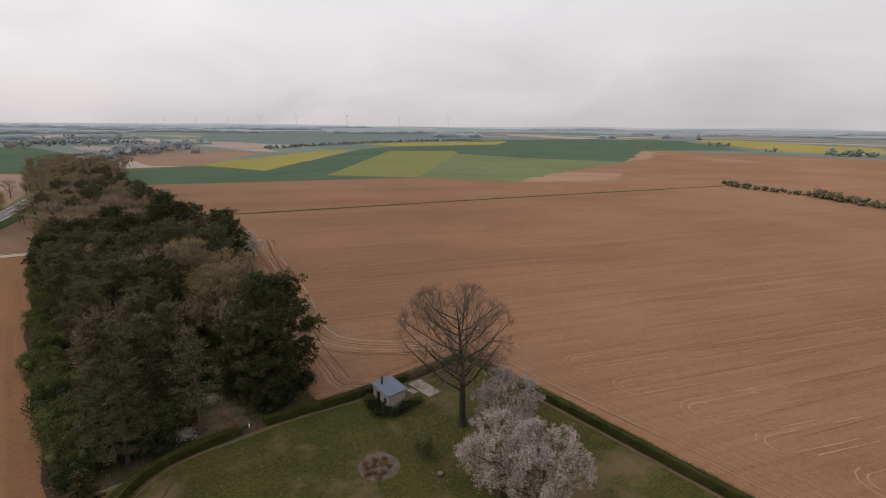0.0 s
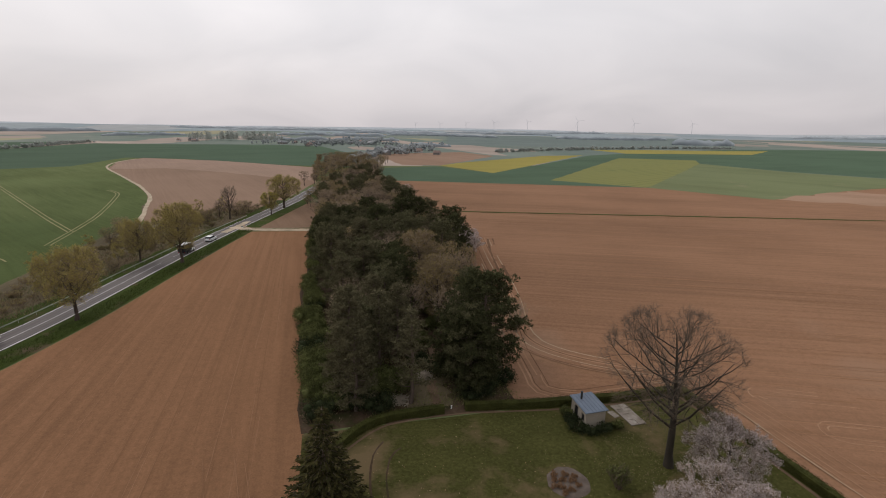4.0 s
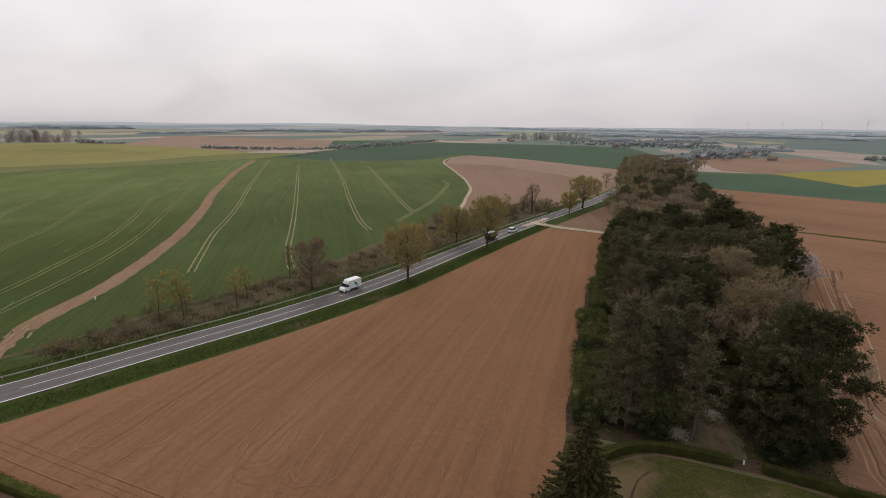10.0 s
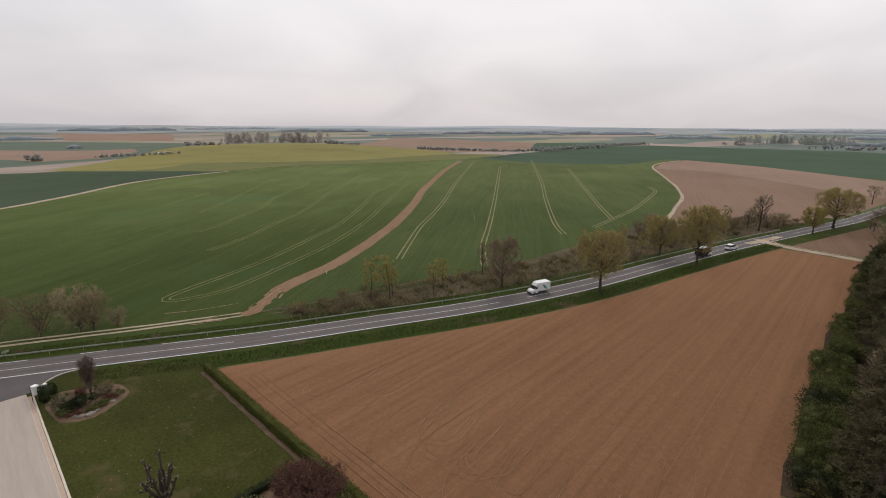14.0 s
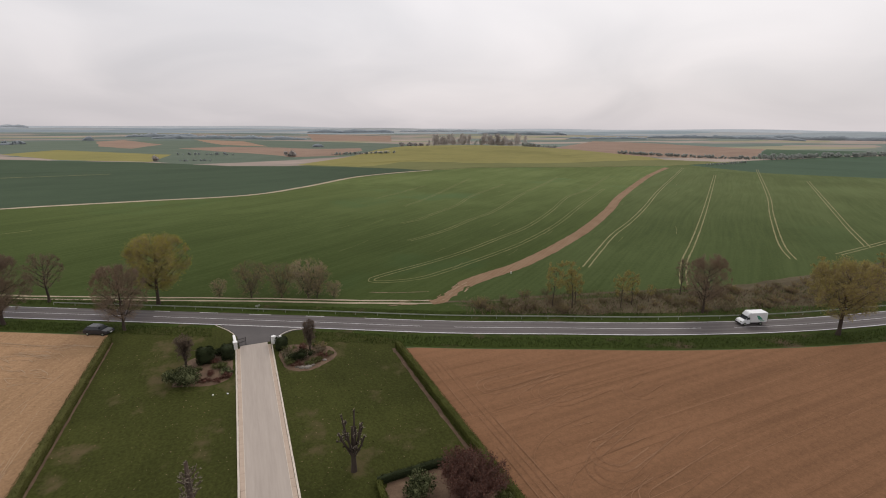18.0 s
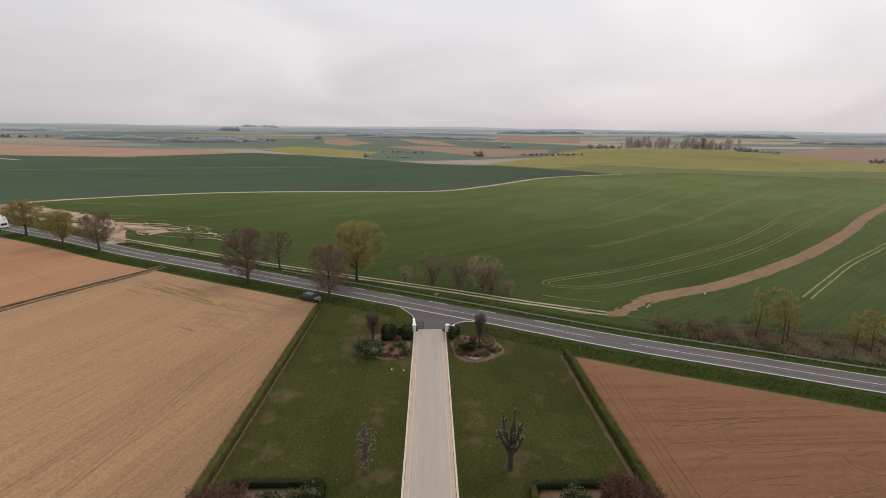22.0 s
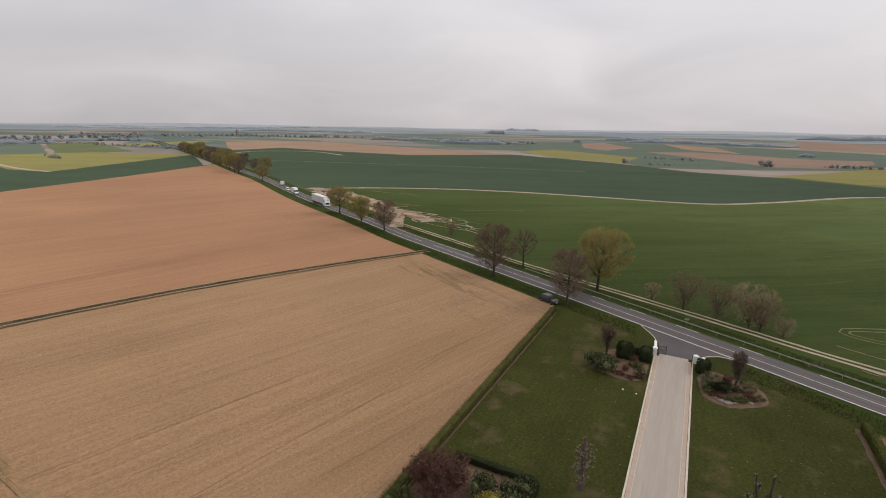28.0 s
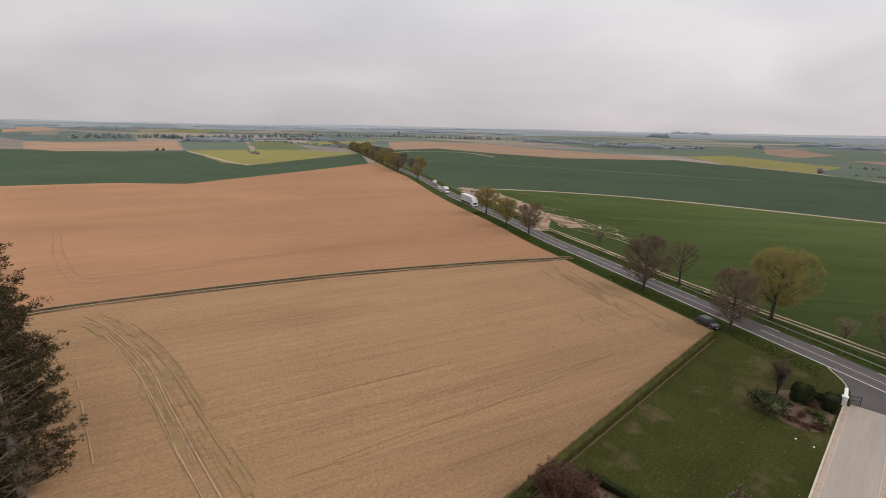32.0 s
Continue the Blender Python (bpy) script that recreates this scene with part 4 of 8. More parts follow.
        v = Vector((rng.uniform(-1, 1), rng.uniform(-1, 1), rng.uniform(-1, 1)))
        if 0.02 < v.length < 1:
            return v


def bent(a, b, lift, n, wob):
    """A curved line from a to b that sags or lifts, with small kinks."""
    c = (a + b) / 2 + Vector((0, 0, lift))
    out = []
    for i in range(n + 1):
        t = i / n
        p = a * (1 - t) ** 2 + c * 2 * t * (1 - t) + b * t * t
        out.append(p + (ball() * wob if 0 < i < n else Vector((0, 0, 0))))
    return out


def broadleaf(h, width, clear, limbs, seed, trunk_r=None, subs=6, twigs=6, fine=4, lean=(0, 0), fine_r=0.022, droop=0.0, top=0.82, rise0=-0.25):
    """The skeleton of a broadleaved tree with a domed crown: wood mesh data, twig mesh data and the twig ends."""
    RV.seed(seed)
    wood, thin, ends = Soup(), Soup(), []
    tr = trunk_r or h * 0.022
    a, c = width / 2, (h - clear) / 2
    mid = Vector((lean[0], lean[1], clear + c))

    def tame(p):
        q = p - mid
        d = math.sqrt((q.x / a) ** 2 + (q.y / a) ** 2 + (q.z / c) ** 2)
        return mid + q / d * RV.uniform(0.93, 1.03) if d > 1 else p

    stem = [Vector((lean[0] * t * t, lean[1] * t * t, h * top * t)) + (ball() * 0.12 if t > 0 else Vector()) for t in (0, 0.1, 0.25, 0.4, 0.55, 0.7, 0.85, 1.0)]
    wood.tube(stem, [tr * 1.45, tr, tr * 0.9, tr * 0.78, tr * 0.62, tr * 0.46, tr * 0.28, tr * 0.1], 9)
    turn = RV.uniform(0, 6.28)
    for i in range(limbs):
        u = (i + 0.5) / limbs
        z0 = clear * 0.85 + (h * top - clear) * u * 0.92
        k = min(len(stem) - 2, int(z0 / (h * top) * (len(stem) - 1)))
        base = next((stem[j].lerp(stem[j + 1], (z0 - stem[j].z) / max(0.01, stem[j + 1].z - stem[j].z)) for j in range(len(stem) - 1) if stem[j].z <= z0 <= stem[j + 1].z), stem[-1])
        turn += 2.4 + RV.uniform(-0.4, 0.4)
        rise = rise0 + (0.95 - rise0) * u + RV.uniform(-0.15, 0.15)
        dirn = Vector((math.cos(turn) * math.cos(rise), math.sin(turn) * math.cos(rise), math.sin(rise)))
        goal = mid + Vector((dirn.x * a, dirn.y * a, dirn.z * c)) * RV.uniform(0.72, 0.98)
        r = tr * (0.42 - 0.2 * u)
        line = bent(base, goal, -(goal - base).length * (0.10 - droop), 6, 0.10 * a / 5)
        wood.tube(line, [r * (1 - 0.8 * j / 6) for j in range(7)], 6)
        for _ in range(subs):
            t = RV.uniform(0.22, 1.0)
            j = min(5, int(t * 6))
            p = line[j].lerp(line[j + 1], t * 6 - j)
            out = (p - mid).normalized()
            q = tame(p + (ball() + out * 0.45 + Vector((0, 0, 0.25))).normalized() * a * RV.uniform(0.28, 0.5))
            br = bent(p, q, 0.05 * a, 3, 0.05)
            r2 = max(0.018, r * (1 - 0.75 * t) * 0.5)
            wood.tube(br, [r2, r2 * 0.75, r2 * 0.5, r2 * 0.3], 4)
            for _ in range(twigs):
                t2 = RV.uniform(0.2, 1.0)
                j2 = min(2, int(t2 * 3))
                p2 = br[j2].lerp(br[j2 + 1], t2 * 3 - j2)
                q2 = tame(p2 + (ball() + (p2 - mid).normalized() * 0.5 + Vector((0, 0, 0.3 - droop * 2))).normalized() * a * RV.uniform(0.13, 0.26))
                thin.spike(p2, q2, fine_r * 1.25)
                ends.append((q2, p2))
                for _ in range(fine):
                    p3 = p2.lerp(q2, RV.uniform(0.25, 1.0))
                    q3 = p3 + (ball() + (p3 - mid).normalized() * 0.6 + Vector((0, 0, 0.35 - droop * 2))).normalized() * a * RV.uniform(0.06, 0.14)
                    thin.spike(p3, q3, fine_r)
                    ends.append((q3, p3))
    return wood, thin, ends


def leaves_on(ends, per, size, spread):
    s = Soup()
    for q, p in ends:
        for _ in range(per if isinstance(per, int) else (1 if RV.random() < per else 0)):
            a = p.lerp(q, RV.uniform(0.4, 1.05)) + ball() * spread
            s.blade(a, a + ball().normalized() * size * RV.uniform(0.7, 1.3), size * 0.36)
    return s


def make_tree(name, x, y, turn, label, category, skeleton, bark, twig, leafmat=None, leafdata=None, leaf_name="foliage", group="", size=1.0):
    ob = thing(name, x, y, land(x, y), turn, label, category, group)
    ob.scale = (size, size, size)
    wood, thin, _ = skeleton
    part("trunk", wood.done("trunk", bark, True), bark, ob)
    part("crown", thin.done("crown", twig), twig, ob)['kind'] = 'stuff'
    if leafdata:
        part(leaf_name, leafdata.done(leaf_name, leafmat), leafmat, ob)['kind'] = 'stuff'
    return ob


def again(ob, x, y, turn, size=1.0, label="", z=None):
    m = pose(x, y, land(x, y) if z is None else z, 0, 0, turn)
    c = copy_thing(ob, m)
    s = Vector(ob.scale) * size
    c.matrix_basis = m @ Matrix.Diagonal((s.x, s.y, s.z, 1))
    if label:
        c["label"] = label
    return c


def tuft(s, p, size, n, out=None, flat=0.7, width=0.11):
    """A clump of needles or leaves round p."""
    for _ in range(n):
        d = ball()
        d.z *= flat
        if out is not None:
            d += out * 0.5
        d.normalize()
        a = p + d * size * RV.uniform(0.0, 0.35)
        s.blade(a, p + d * size * RV.uniform(0.75, 1.15), size * width)


def pine(h, width, clear, limbs, seed, pads=9, blades=11, clump=0.62, cone=0.0, flat=0.55, trunk_r=None, dead=0, width_n=0.11, spread=0.9, lift=0.5):
    """A pine: straight stem, irregular limbs, flat pads of needles. cone: 0 for a domed old crown, 1 for a pointed one."""
    RV.seed(seed)
    wood, needles, dry = Soup(), Soup(), Soup()
    tr = trunk_r or h * 0.018
    stem = [Vector((RV.uniform(-0.15, 0.15), RV.uniform(-0.15, 0.15), h * 0.97 * i / 6)) for i in range(7)]
    wood.tube(stem, [tr * 1.3, tr, tr * 0.9, tr * 0.75, tr * 0.55, tr * 0.35, tr * 0.1], 8)
    turn = RV.uniform(0, 6.28)
    for i in range(limbs):
        u = (i + 0.3) / limbs
        z0 = clear + (h * 0.95 - clear) * u
        turn += 2.4 + RV.uniform(-0.5, 0.5)
        dome = math.sqrt(max(0.05, 1 - max(0.0, (u - 0.30) / 0.74) ** 2)) * (0.75 + 0.25 * min(1, u / 0.3))
        reach = width / 2 * ((1 - cone) * dome + cone * (1.05 - u)) * RV.uniform(0.68, 1.08)
        base = Vector((0, 0, z0 - 0.06 * h * (1 - cone)))
        goal = Vector((math.cos(turn) * reach, math.sin(turn) * reach, z0 + RV.uniform(-0.02, 0.07) * h))
        line = bent(base, goal, -0.08 * reach, 4, 0.12)
        r = tr * (0.34 - 0.18 * u)
        wood.tube(line, [r, r * 0.8, r * 0.6, r * 0.4, r * 0.2], 5)
        for _ in range(dead):
            t = RV.uniform(0.1, 0.8)
            j = min(3, int(t * 4))
            p = line[j].lerp(line[j + 1], t * 4 - j)
            e = p + (ball() + Vector((0, 0, -0.1))).normalized() * RV.uniform(0.5, 1.1)
            dry.spike(p, e, 0.02)
            for _ in range(3):
                p2 = p.lerp(e, RV.uniform(0.3, 1.0))
                dry.spike(p2, p2 + ball().normalized() * 0.4, 0.014)
        for _ in range(pads):
            t = RV.uniform(0.35, 1.05) ** 0.8
            j = min(3, int(t * 4))
            p = line[j].lerp(line[j + 1], t * 4 - j) + Vector((ball().x * spread, ball().y * spread, RV.uniform(0.0, lift)))
            tuft(needles, p, clump * RV.uniform(0.75, 1.25), blades, Vector((0, 0, 0.35)), flat, width_n)
    for _ in range(5):
        tuft(needles, Vector((RV.uniform(-0.4, 0.4), RV.uniform(-0.4, 0.4), h * 0.96 + RV.uniform(-0.5, 0.25))), clump, blades, Vector((0, 0, 0.5)), flat)
    return wood, needles, dry


def make_pine(name, x, y, turn, label, data, needle, bark=None, category="tree", group=""):
    ob = thing(name, x, y, land(x, y), turn, label, category, group)
    part("trunk", data[0].done("trunk", bark or BARK_PINE, True), bark or BARK_PINE, ob)
    part("foliage", data[1].done("foliage", needle), needle, ob)['kind'] = 'stuff'
    return ob


def bush(name, x, y, w, d, h, n, leafmat, label, size=0.16, stems=7, seed=1, lumps=6, category="bush", group="", bark=None, turn=0.0, dense=True, upright=False):
    """A shrub: several stems from the ground and a lumpy mass of leaves."""
    RV.seed(seed)
    ob = thing(name, x, y, land(x, y), turn, label, category, group)
    wood, lv = Soup(), Soup()
    cores = []
    for i in range(lumps):
        a = 2 * math.pi * i / lumps + RV.uniform(-0.4, 0.4)
        q = RV.uniform(0.1, 0.52) if lumps > 1 else 0.0
        cores.append((Vector((math.cos(a) * w * q, math.sin(a) * d * q, h * RV.uniform(0.35, 0.62))), RV.uniform(0.42, 0.62)))
    for i in range(stems):
        g, _ = cores[i % len(cores)]
        b = Vector((g.x * 0.15 + RV.uniform(-0.1, 0.1), g.y * 0.15 + RV.uniform(-0.1, 0.1), 0))
        wood.tube(bent(b, g + ball() * 0.1 * h + Vector((0, 0, 0.2 * h)), 0.05 * h, 3, 0.04), [0.05 * h / 3 + 0.012, 0.03, 0.022, 0.01], 4)
    core = Soup()
    if dense:
        for g, s in cores:
            ring = []
            for i in range(5):
                lat = -1.2 + 2.4 * i / 4
                for j in range(8):
                    a = 2 * math.pi * j / 8
                    k = RV.uniform(0.40, 0.68)
                    ring.append(Vector((g.x + math.cos(a) * math.cos(lat) * w * 0.5 * s * k, g.y + math.sin(a) * math.cos(lat) * d * 0.5 * s * k, max(0.0, g.z + math.sin(lat) * h * 0.62 * s * k))))
            b0 = len(core.v)
            core.v += ring
            core.f += [(b0 + i * 8 + j, b0 + i * 8 + (j + 1) % 8, b0 + (i + 1) * 8 + (j + 1) % 8, b0 + (i + 1) * 8 + j) for i in range(4) for j in range(8)]
            core.f += [tuple(b0 + 32 + j for j in range(8)), tuple(b0 + 7 - j for j in range(8))]
    for _ in range(n):
        g, s = RV.choice(cores)
        o = ball().normalized() * RV.uniform(0.55, 1.14) if dense else ball()
        p = Vector((g.x + o.x * w * 0.5 * s, g.y + o.y * d * 0.5 * s, max(0.05, g.z + o.z * h * 0.62 * s)))
        dr = (o + ball() * 0.9 + Vector((0, 0, 0.9 if upright else 0.25))).normalized()
        lv.blade(p, p + dr * size * RV.uniform(0.7, 1.4), size * 0.36)
    part("stem", wood.done("stem", bark or TWIG), bark or TWIG, ob)
    if core.v:
        part("inner_growth", core.done("inner_growth", leafmat, True), leafmat, ob)
    part("foliage", lv.done("foliage", leafmat), leafmat, ob)['kind'] = 'stuff'
    return ob


def bare_bush(name, x, y, w, h, n, label, seed=1, twig=None, buds=None, per=0.5, category="bush", group="", fine=2):
    """A leafless many-stemmed shrub, with some opening buds where given."""
    RV.seed(seed)
    ob = thing(name, x, y, land(x, y), 0, label, category, group)
    wood, thin, ends = Soup(), Soup(), []
    for _ in range(n):
        a, q = RV.uniform(0, 6.28), math.sqrt(RV.uniform(0, 1))
        b = Vector((math.cos(a) * w * 0.12 * q, math.sin(a) * w * 0.12 * q, 0))
        t = Vector((math.cos(a) * w * 0.5 * q, math.sin(a) * w * 0.5 * q, h * RV.uniform(0.7, 1.0) * (1 - 0.35 * q * q)))
        line = bent(b, t, 0.12 * h, 4, 0.05 * h / 3)
        wood.tube(line, [0.035, 0.03, 0.024, 0.017, 0.008], 3)
        for _ in range(14):
            j = RV.randrange(1, 4)
            p = line[j].lerp(line[j + 1], RV.random())
            e = p + (ball() + Vector((0, 0, 0.7))).normalized() * h * RV.uniform(0.10, 0.24)
            thin.spike(p, e, 0.020)
            for _ in range(fine):
                p2 = p.lerp(e, RV.uniform(0.3, 1))
                e2 = p2 + (ball() + Vector((0, 0, 0.5))).normalized() * h * RV.uniform(0.05, 0.12)
                thin.spike(p2, e2, 0.016)
                ends.append((e2, p2))
    part("stem", wood.done("stem", twig or TWIG), twig or TWIG, ob)
    part("crown", thin.done("crown", twig or TWIG), twig or TWIG, ob)['kind'] = 'stuff'
    if buds:
        part("foliage", leaves_on(ends, per, 0.16, 0.08).done("foliage", buds), buds, ob)['kind'] = 'stuff'
    return ob


def hedge(name, pts, w, h, label, seed=1, leafmat=None, dens=34):
    """A clipped hedge along a line: a solid core of twigs and a skin of small leaves."""
    RV.seed(seed)
    line = smooth_line(pts, 1.2) if len(pts) > 2 else [Vector((*pts[0], 0)).lerp(Vector((*pts[1], 0)), i / 40) for i in range(41)]
    ob = thing(name, line[0].x, line[0].y, 0, 0, label, "hedge")
    o = line[0]
    v, f = [], []
    prof = [(-0.5, 0.0), (-0.5, 0.55), (-0.46, 0.9), (-0.2, 0.97), (0.2, 0.97), (0.46, 0.9), (0.5, 0.55), (0.5, 0.0)]
    lv = Soup()
    run = 0.0
    for i, p in enumerate(line):
        t = (line[min(i + 1, len(line) - 1)] - line[max(i - 1, 0)]).normalized()
        s = Vector((-t.y, t.x, 0))
        for a, b in prof:
            q = p - o + s * (a * w * 0.9) + Vector((0, 0, b * h)) + ball() * 0.07
            v.append((q.x, q.y, max(0.0, q.z) if b else -0.05))
        if i:
            for j in range(len(prof) - 1):
                k = (i - 1) * 8 + j
                f.append((k, k + 1, k + 9, k + 8))
            step = (p - line[i - 1]).length
            for _ in range(int(dens * step)):
                u, c = RV.random(), RV.random() * (2 * h + w)
                if c < h:
                    off, z, nrm = -0.5, c, -s
                elif c < h + w:
                    off, z, nrm = (c - h) / w - 0.5, h, Vector((0, 0, 1))
                else:
                    off, z, nrm = 0.5, c - h - w, s
                q = p.lerp(line[i - 1], u) - o + s * off * w + Vector((0, 0, z)) + ball() * 0.07
                q.z = max(q.z, 0.03)
                d = (nrm + ball() * 1.1).normalized()
                sz = RV.uniform(0.06, 0.13)
                lv.blade(q, q + d * sz, sz * 0.4)
    n = len(line) - 1
    f += [tuple(range(8)), tuple(range(n * 8 + 7, n * 8 - 1, -1))]
    part("body", (v, f), leafmat or HEDGELEAF, ob)
    part("foliage", lv.done("foliage", leafmat or HEDGELEAF), leafmat or HEDGELEAF, ob)['kind'] = 'stuff'
    return ob


def clipped(name, x, y, w, d, h, label, seed, leafmat):
    """A clipped evergreen: a rounded block of twigs with a dense skin of small leaves."""
    RV.seed(seed)
    ob = thing(name, x, y, land(x, y), RV.uniform(-8, 8), label, "bush")

    def skin(a, b, k):
        ca, sa, cb, sb = math.cos(a), math.sin(a), math.cos(b), math.sin(b)
        f = lambda c: math.copysign(abs(c) ** 0.55, c)
        return Vector((f(ca) * f(cb) * w / 2 * k, f(sa) * f(cb) * d / 2 * k, max(0.0, h * 0.48 + f(sb) * h * 0.5 * k)))

    core, lv = Soup(), Soup()
    for i in range(7):
        for j in range(14):
            core.v.append(skin(2 * math.pi * j / 14, -1.5 + 3.0 * i / 6, RV.uniform(0.86, 0.97)))
    core.f = [(i * 14 + j, i * 14 + (j + 1) % 14, (i + 1) * 14 + (j + 1) % 14, (i + 1) * 14 + j) for i in range(6) for j in range(14)] + [tuple(84 + j for j in range(14))]
    for _ in range(int(700 * w * h)):
        b = math.asin(RV.uniform(-0.95, 1))
        p = skin(RV.uniform(0, 6.283), b, RV.uniform(0.93, 1.05))
        n = (p - Vector((0, 0, h * 0.45))).normalized()
        z = RV.uniform(0.07, 0.14)
        lv.blade(p, p + (n + ball() * 1.1).normalized() * z, z * 0.4)
    part("inner_growth", core.done("inner_growth", leafmat, True), leafmat, ob)
    part("foliage", lv.done("foliage", leafmat), leafmat, ob)["kind"] = "stuff"
    return ob


# ---- roadside trees ----
flush = broadleaf(13.7, 11.4, 3.0, 30, 11, subs=8, twigs=7, fine=4, lean=(0.7, 0), fine_r=0.016)
t_flush = make_tree("roadside_tree", -15.8, 100.6, 0, "tall domed tree in yellow-green young leaf beside the road", "tree", flush, BARK, TWIG, FLUSH, leaves_on(flush[2], 4, 0.13, 0.22), group="roadside trees")
red = broadleaf(12.2, 10.4, 1.8, 28, 21, subs=8, twigs=8, fine=9, lean=(-0.4, 0.2), fine_r=0.016)
t_red = make_tree("roadside_tree", -38.6, 99.1, 0, "bare reddish-brown roadside tree with a broad crown", "tree", red, BARK, TWIG_RED, group="roadside trees")
again(t_red, -19.4, 88.9, 130, 0.95).scale *= Vector((0.84, 0.84, 1.0))
slim = broadleaf(10.0, 6.2, 2.8, 18, 31, subs=7, twigs=7, fine=5, fine_r=0.015)
t_slim = make_tree("roadside_tree", -35.2, 109.6, 0, "small bare tree on the far verge of the road", "tree", slim, BARK, TWIG_RED, group="roadside trees")
dull = broadleaf(13.2, 10.2, 3.0, 24, 41, subs=8, twigs=7, fine=4, fine_r=0.016)
t_dull = make_tree("roadside_tree", 89.8, 42.5, 0, "roadside tree with sparse ochre-green opening leaves", "tree", dull, BARK, TWIG, FLUSH_DULL, leaves_on(dull[2], 3, 0.16, 0.28), group="roadside trees")
again(t_dull, 125.4, 35.0, 75, 1.07, "broad roadside tree with sparse ochre-green opening leaves").scale *= Vector((1.02, 1.02, 1.06))
again(t_red, 77.4, 58.2, 210, 0.92).scale *= Vector((0.78, 0.78, 1.0))
again(t_slim, 81.9, 67.2, 40, 0.8, "slender bare tree grown with ivy at its foot").scale *= Vector((0.55, 0.55, 1.0))
again(t_dull, 207.0, 17.1, 190, 1.04).scale *= Vector((1.32, 1.32, 1.0))
tall = broadleaf(13.0, 6.6, 2.6, 20, 51, subs=7, twigs=7, fine=5, fine_r=0.016)
t_tall = make_tree("slender_tree", 184, 34, 0, "slender bare tree standing in roadside scrub", "tree", tall, BARK, TWIG, group="scrub trees")
again(t_flush, 191.2, 20.6, 60, 0.64, "small yellow-green young tree by the road")
again(t_dull, 127, 44.6, 300, 0.83).scale *= Vector((0.9, 0.9, 1.0))
for x, y, a, s in ((-121.4, 145, 20, 0.80), (-231.8, 207, 0, 0.74)):
    again(t_dull, x, y, a, s).scale *= Vector((1.2, 1.2, 1.02))
again(t_flush, -100.6, 131.3, 200, 0.74)
again(t_red, -88.6, 127.6, 300, 0.85)
rr = random.Random(5)
kinds = [t_dull, t_red, t_flush, t_red, t_dull]
for i in range(32):
    x = -266 - i * 9.5 + rr.uniform(-3, 3)
    q = min(ROAD, key=lambda p: abs(p.x - x))
    side = 7.5 if i % 3 else -7.5
    again(kinds[i % 5], q.x + side * -0.5, q.y - side * 0.85, rr.uniform(0, 360), rr.uniform(0.72, 1.0), "roadside tree in a distant row along the road")

# slim yellowish trees and thickets in the scrub strip
young = broadleaf(9.6, 4.2, 2.6, 10, 61, trunk_r=0.10, lean=(0.9, 0.3), subs=5, twigs=4, fine=4, fine_r=0.016)
t_young = make_tree("young_tree", 53.0, 70.9, 0, "slim young tree with sparse yellowish buds", "tree", young, BARK, TWIG, FLUSH_DULL, leaves_on(young[2], 3, 0.15, 0.22), group="scrub trees")
for x, y, a, s in ((56.3, 69.3, 90, 0.98), (58.0, 70.6, 200, 0.74), (64.9, 65.8, 30, 0.76), (68.2, 66.4, 170, 0.77), (72.5, 66.4, 250, 0.42), (104, 54, 10, 0.7), (112, 58, 70, 0.8), (133, 57, 120, 0.7),
                   (141, 52, 40, 0.8), (150, 56, 0, 0.75), (122, 47.5, 320, 0.8), (160, 48, 30, 0.8), (172, 45, 90, 0.85), (178, 48, 10, 0.7), (186, 44, 140, 0.8), (196, 38, 20, 0.8)):
    again(t_young, x, y, a, s)
again(t_tall, 187, 38, 60, 0.55)
brush = bare_bush("scrub_bush", 40, 76, 4.6, 2.0, 26, "low bare brownish scrub bush beside the road", 71, TWIG_SCRUB, FLUSH_DULL, 0.3, group="scrub bushes")
brush2 = bare_bush("scrub_bush", 48, 72, 4.6, 2.4, 26, "tangled bare scrub bush with first green leaves", 72, TWIG_SCRUB, HEDGE_FLUSH, 0.5, group="scrub bushes")
rs = random.Random(8)
for i in range(200):
    x = rs.uniform(37, 212)
    q = min(ROAD, key=lambda p: abs(p.x - x))
    deep = 6.5 + 6.0 * ease(38, 60, x) + 6 * ease(95, 150, x)
    d = rs.uniform(7.0, 7.0 + deep)
    t = Vector((0.25, 0.97, 0))
    again(brush if rs.random() < 0.68 else brush2, q.x + t.x * d, q.y + t.y * d, rs.uniform(0, 360), rs.uniform(0.32, 0.8))
vb = broadleaf(7.8, 8.6, 0.2, 24, 81, trunk_r=0.13, subs=6, twigs=5, fine=5, fine_r=0.015, rise0=0.40, top=0.45)
verge_bush = make_tree("verge_bush", 0.6, 97.6, 0, "tall bare many-stemmed bush on the field edge", "bush", vb, BARK, TWIG_WOOD, FLUSH_DULL, leaves_on(vb[2], 0.4, 0.12, 0.12), group="field edge bushes")
verge_bush.scale = (0.9, 0.9, 0.98)
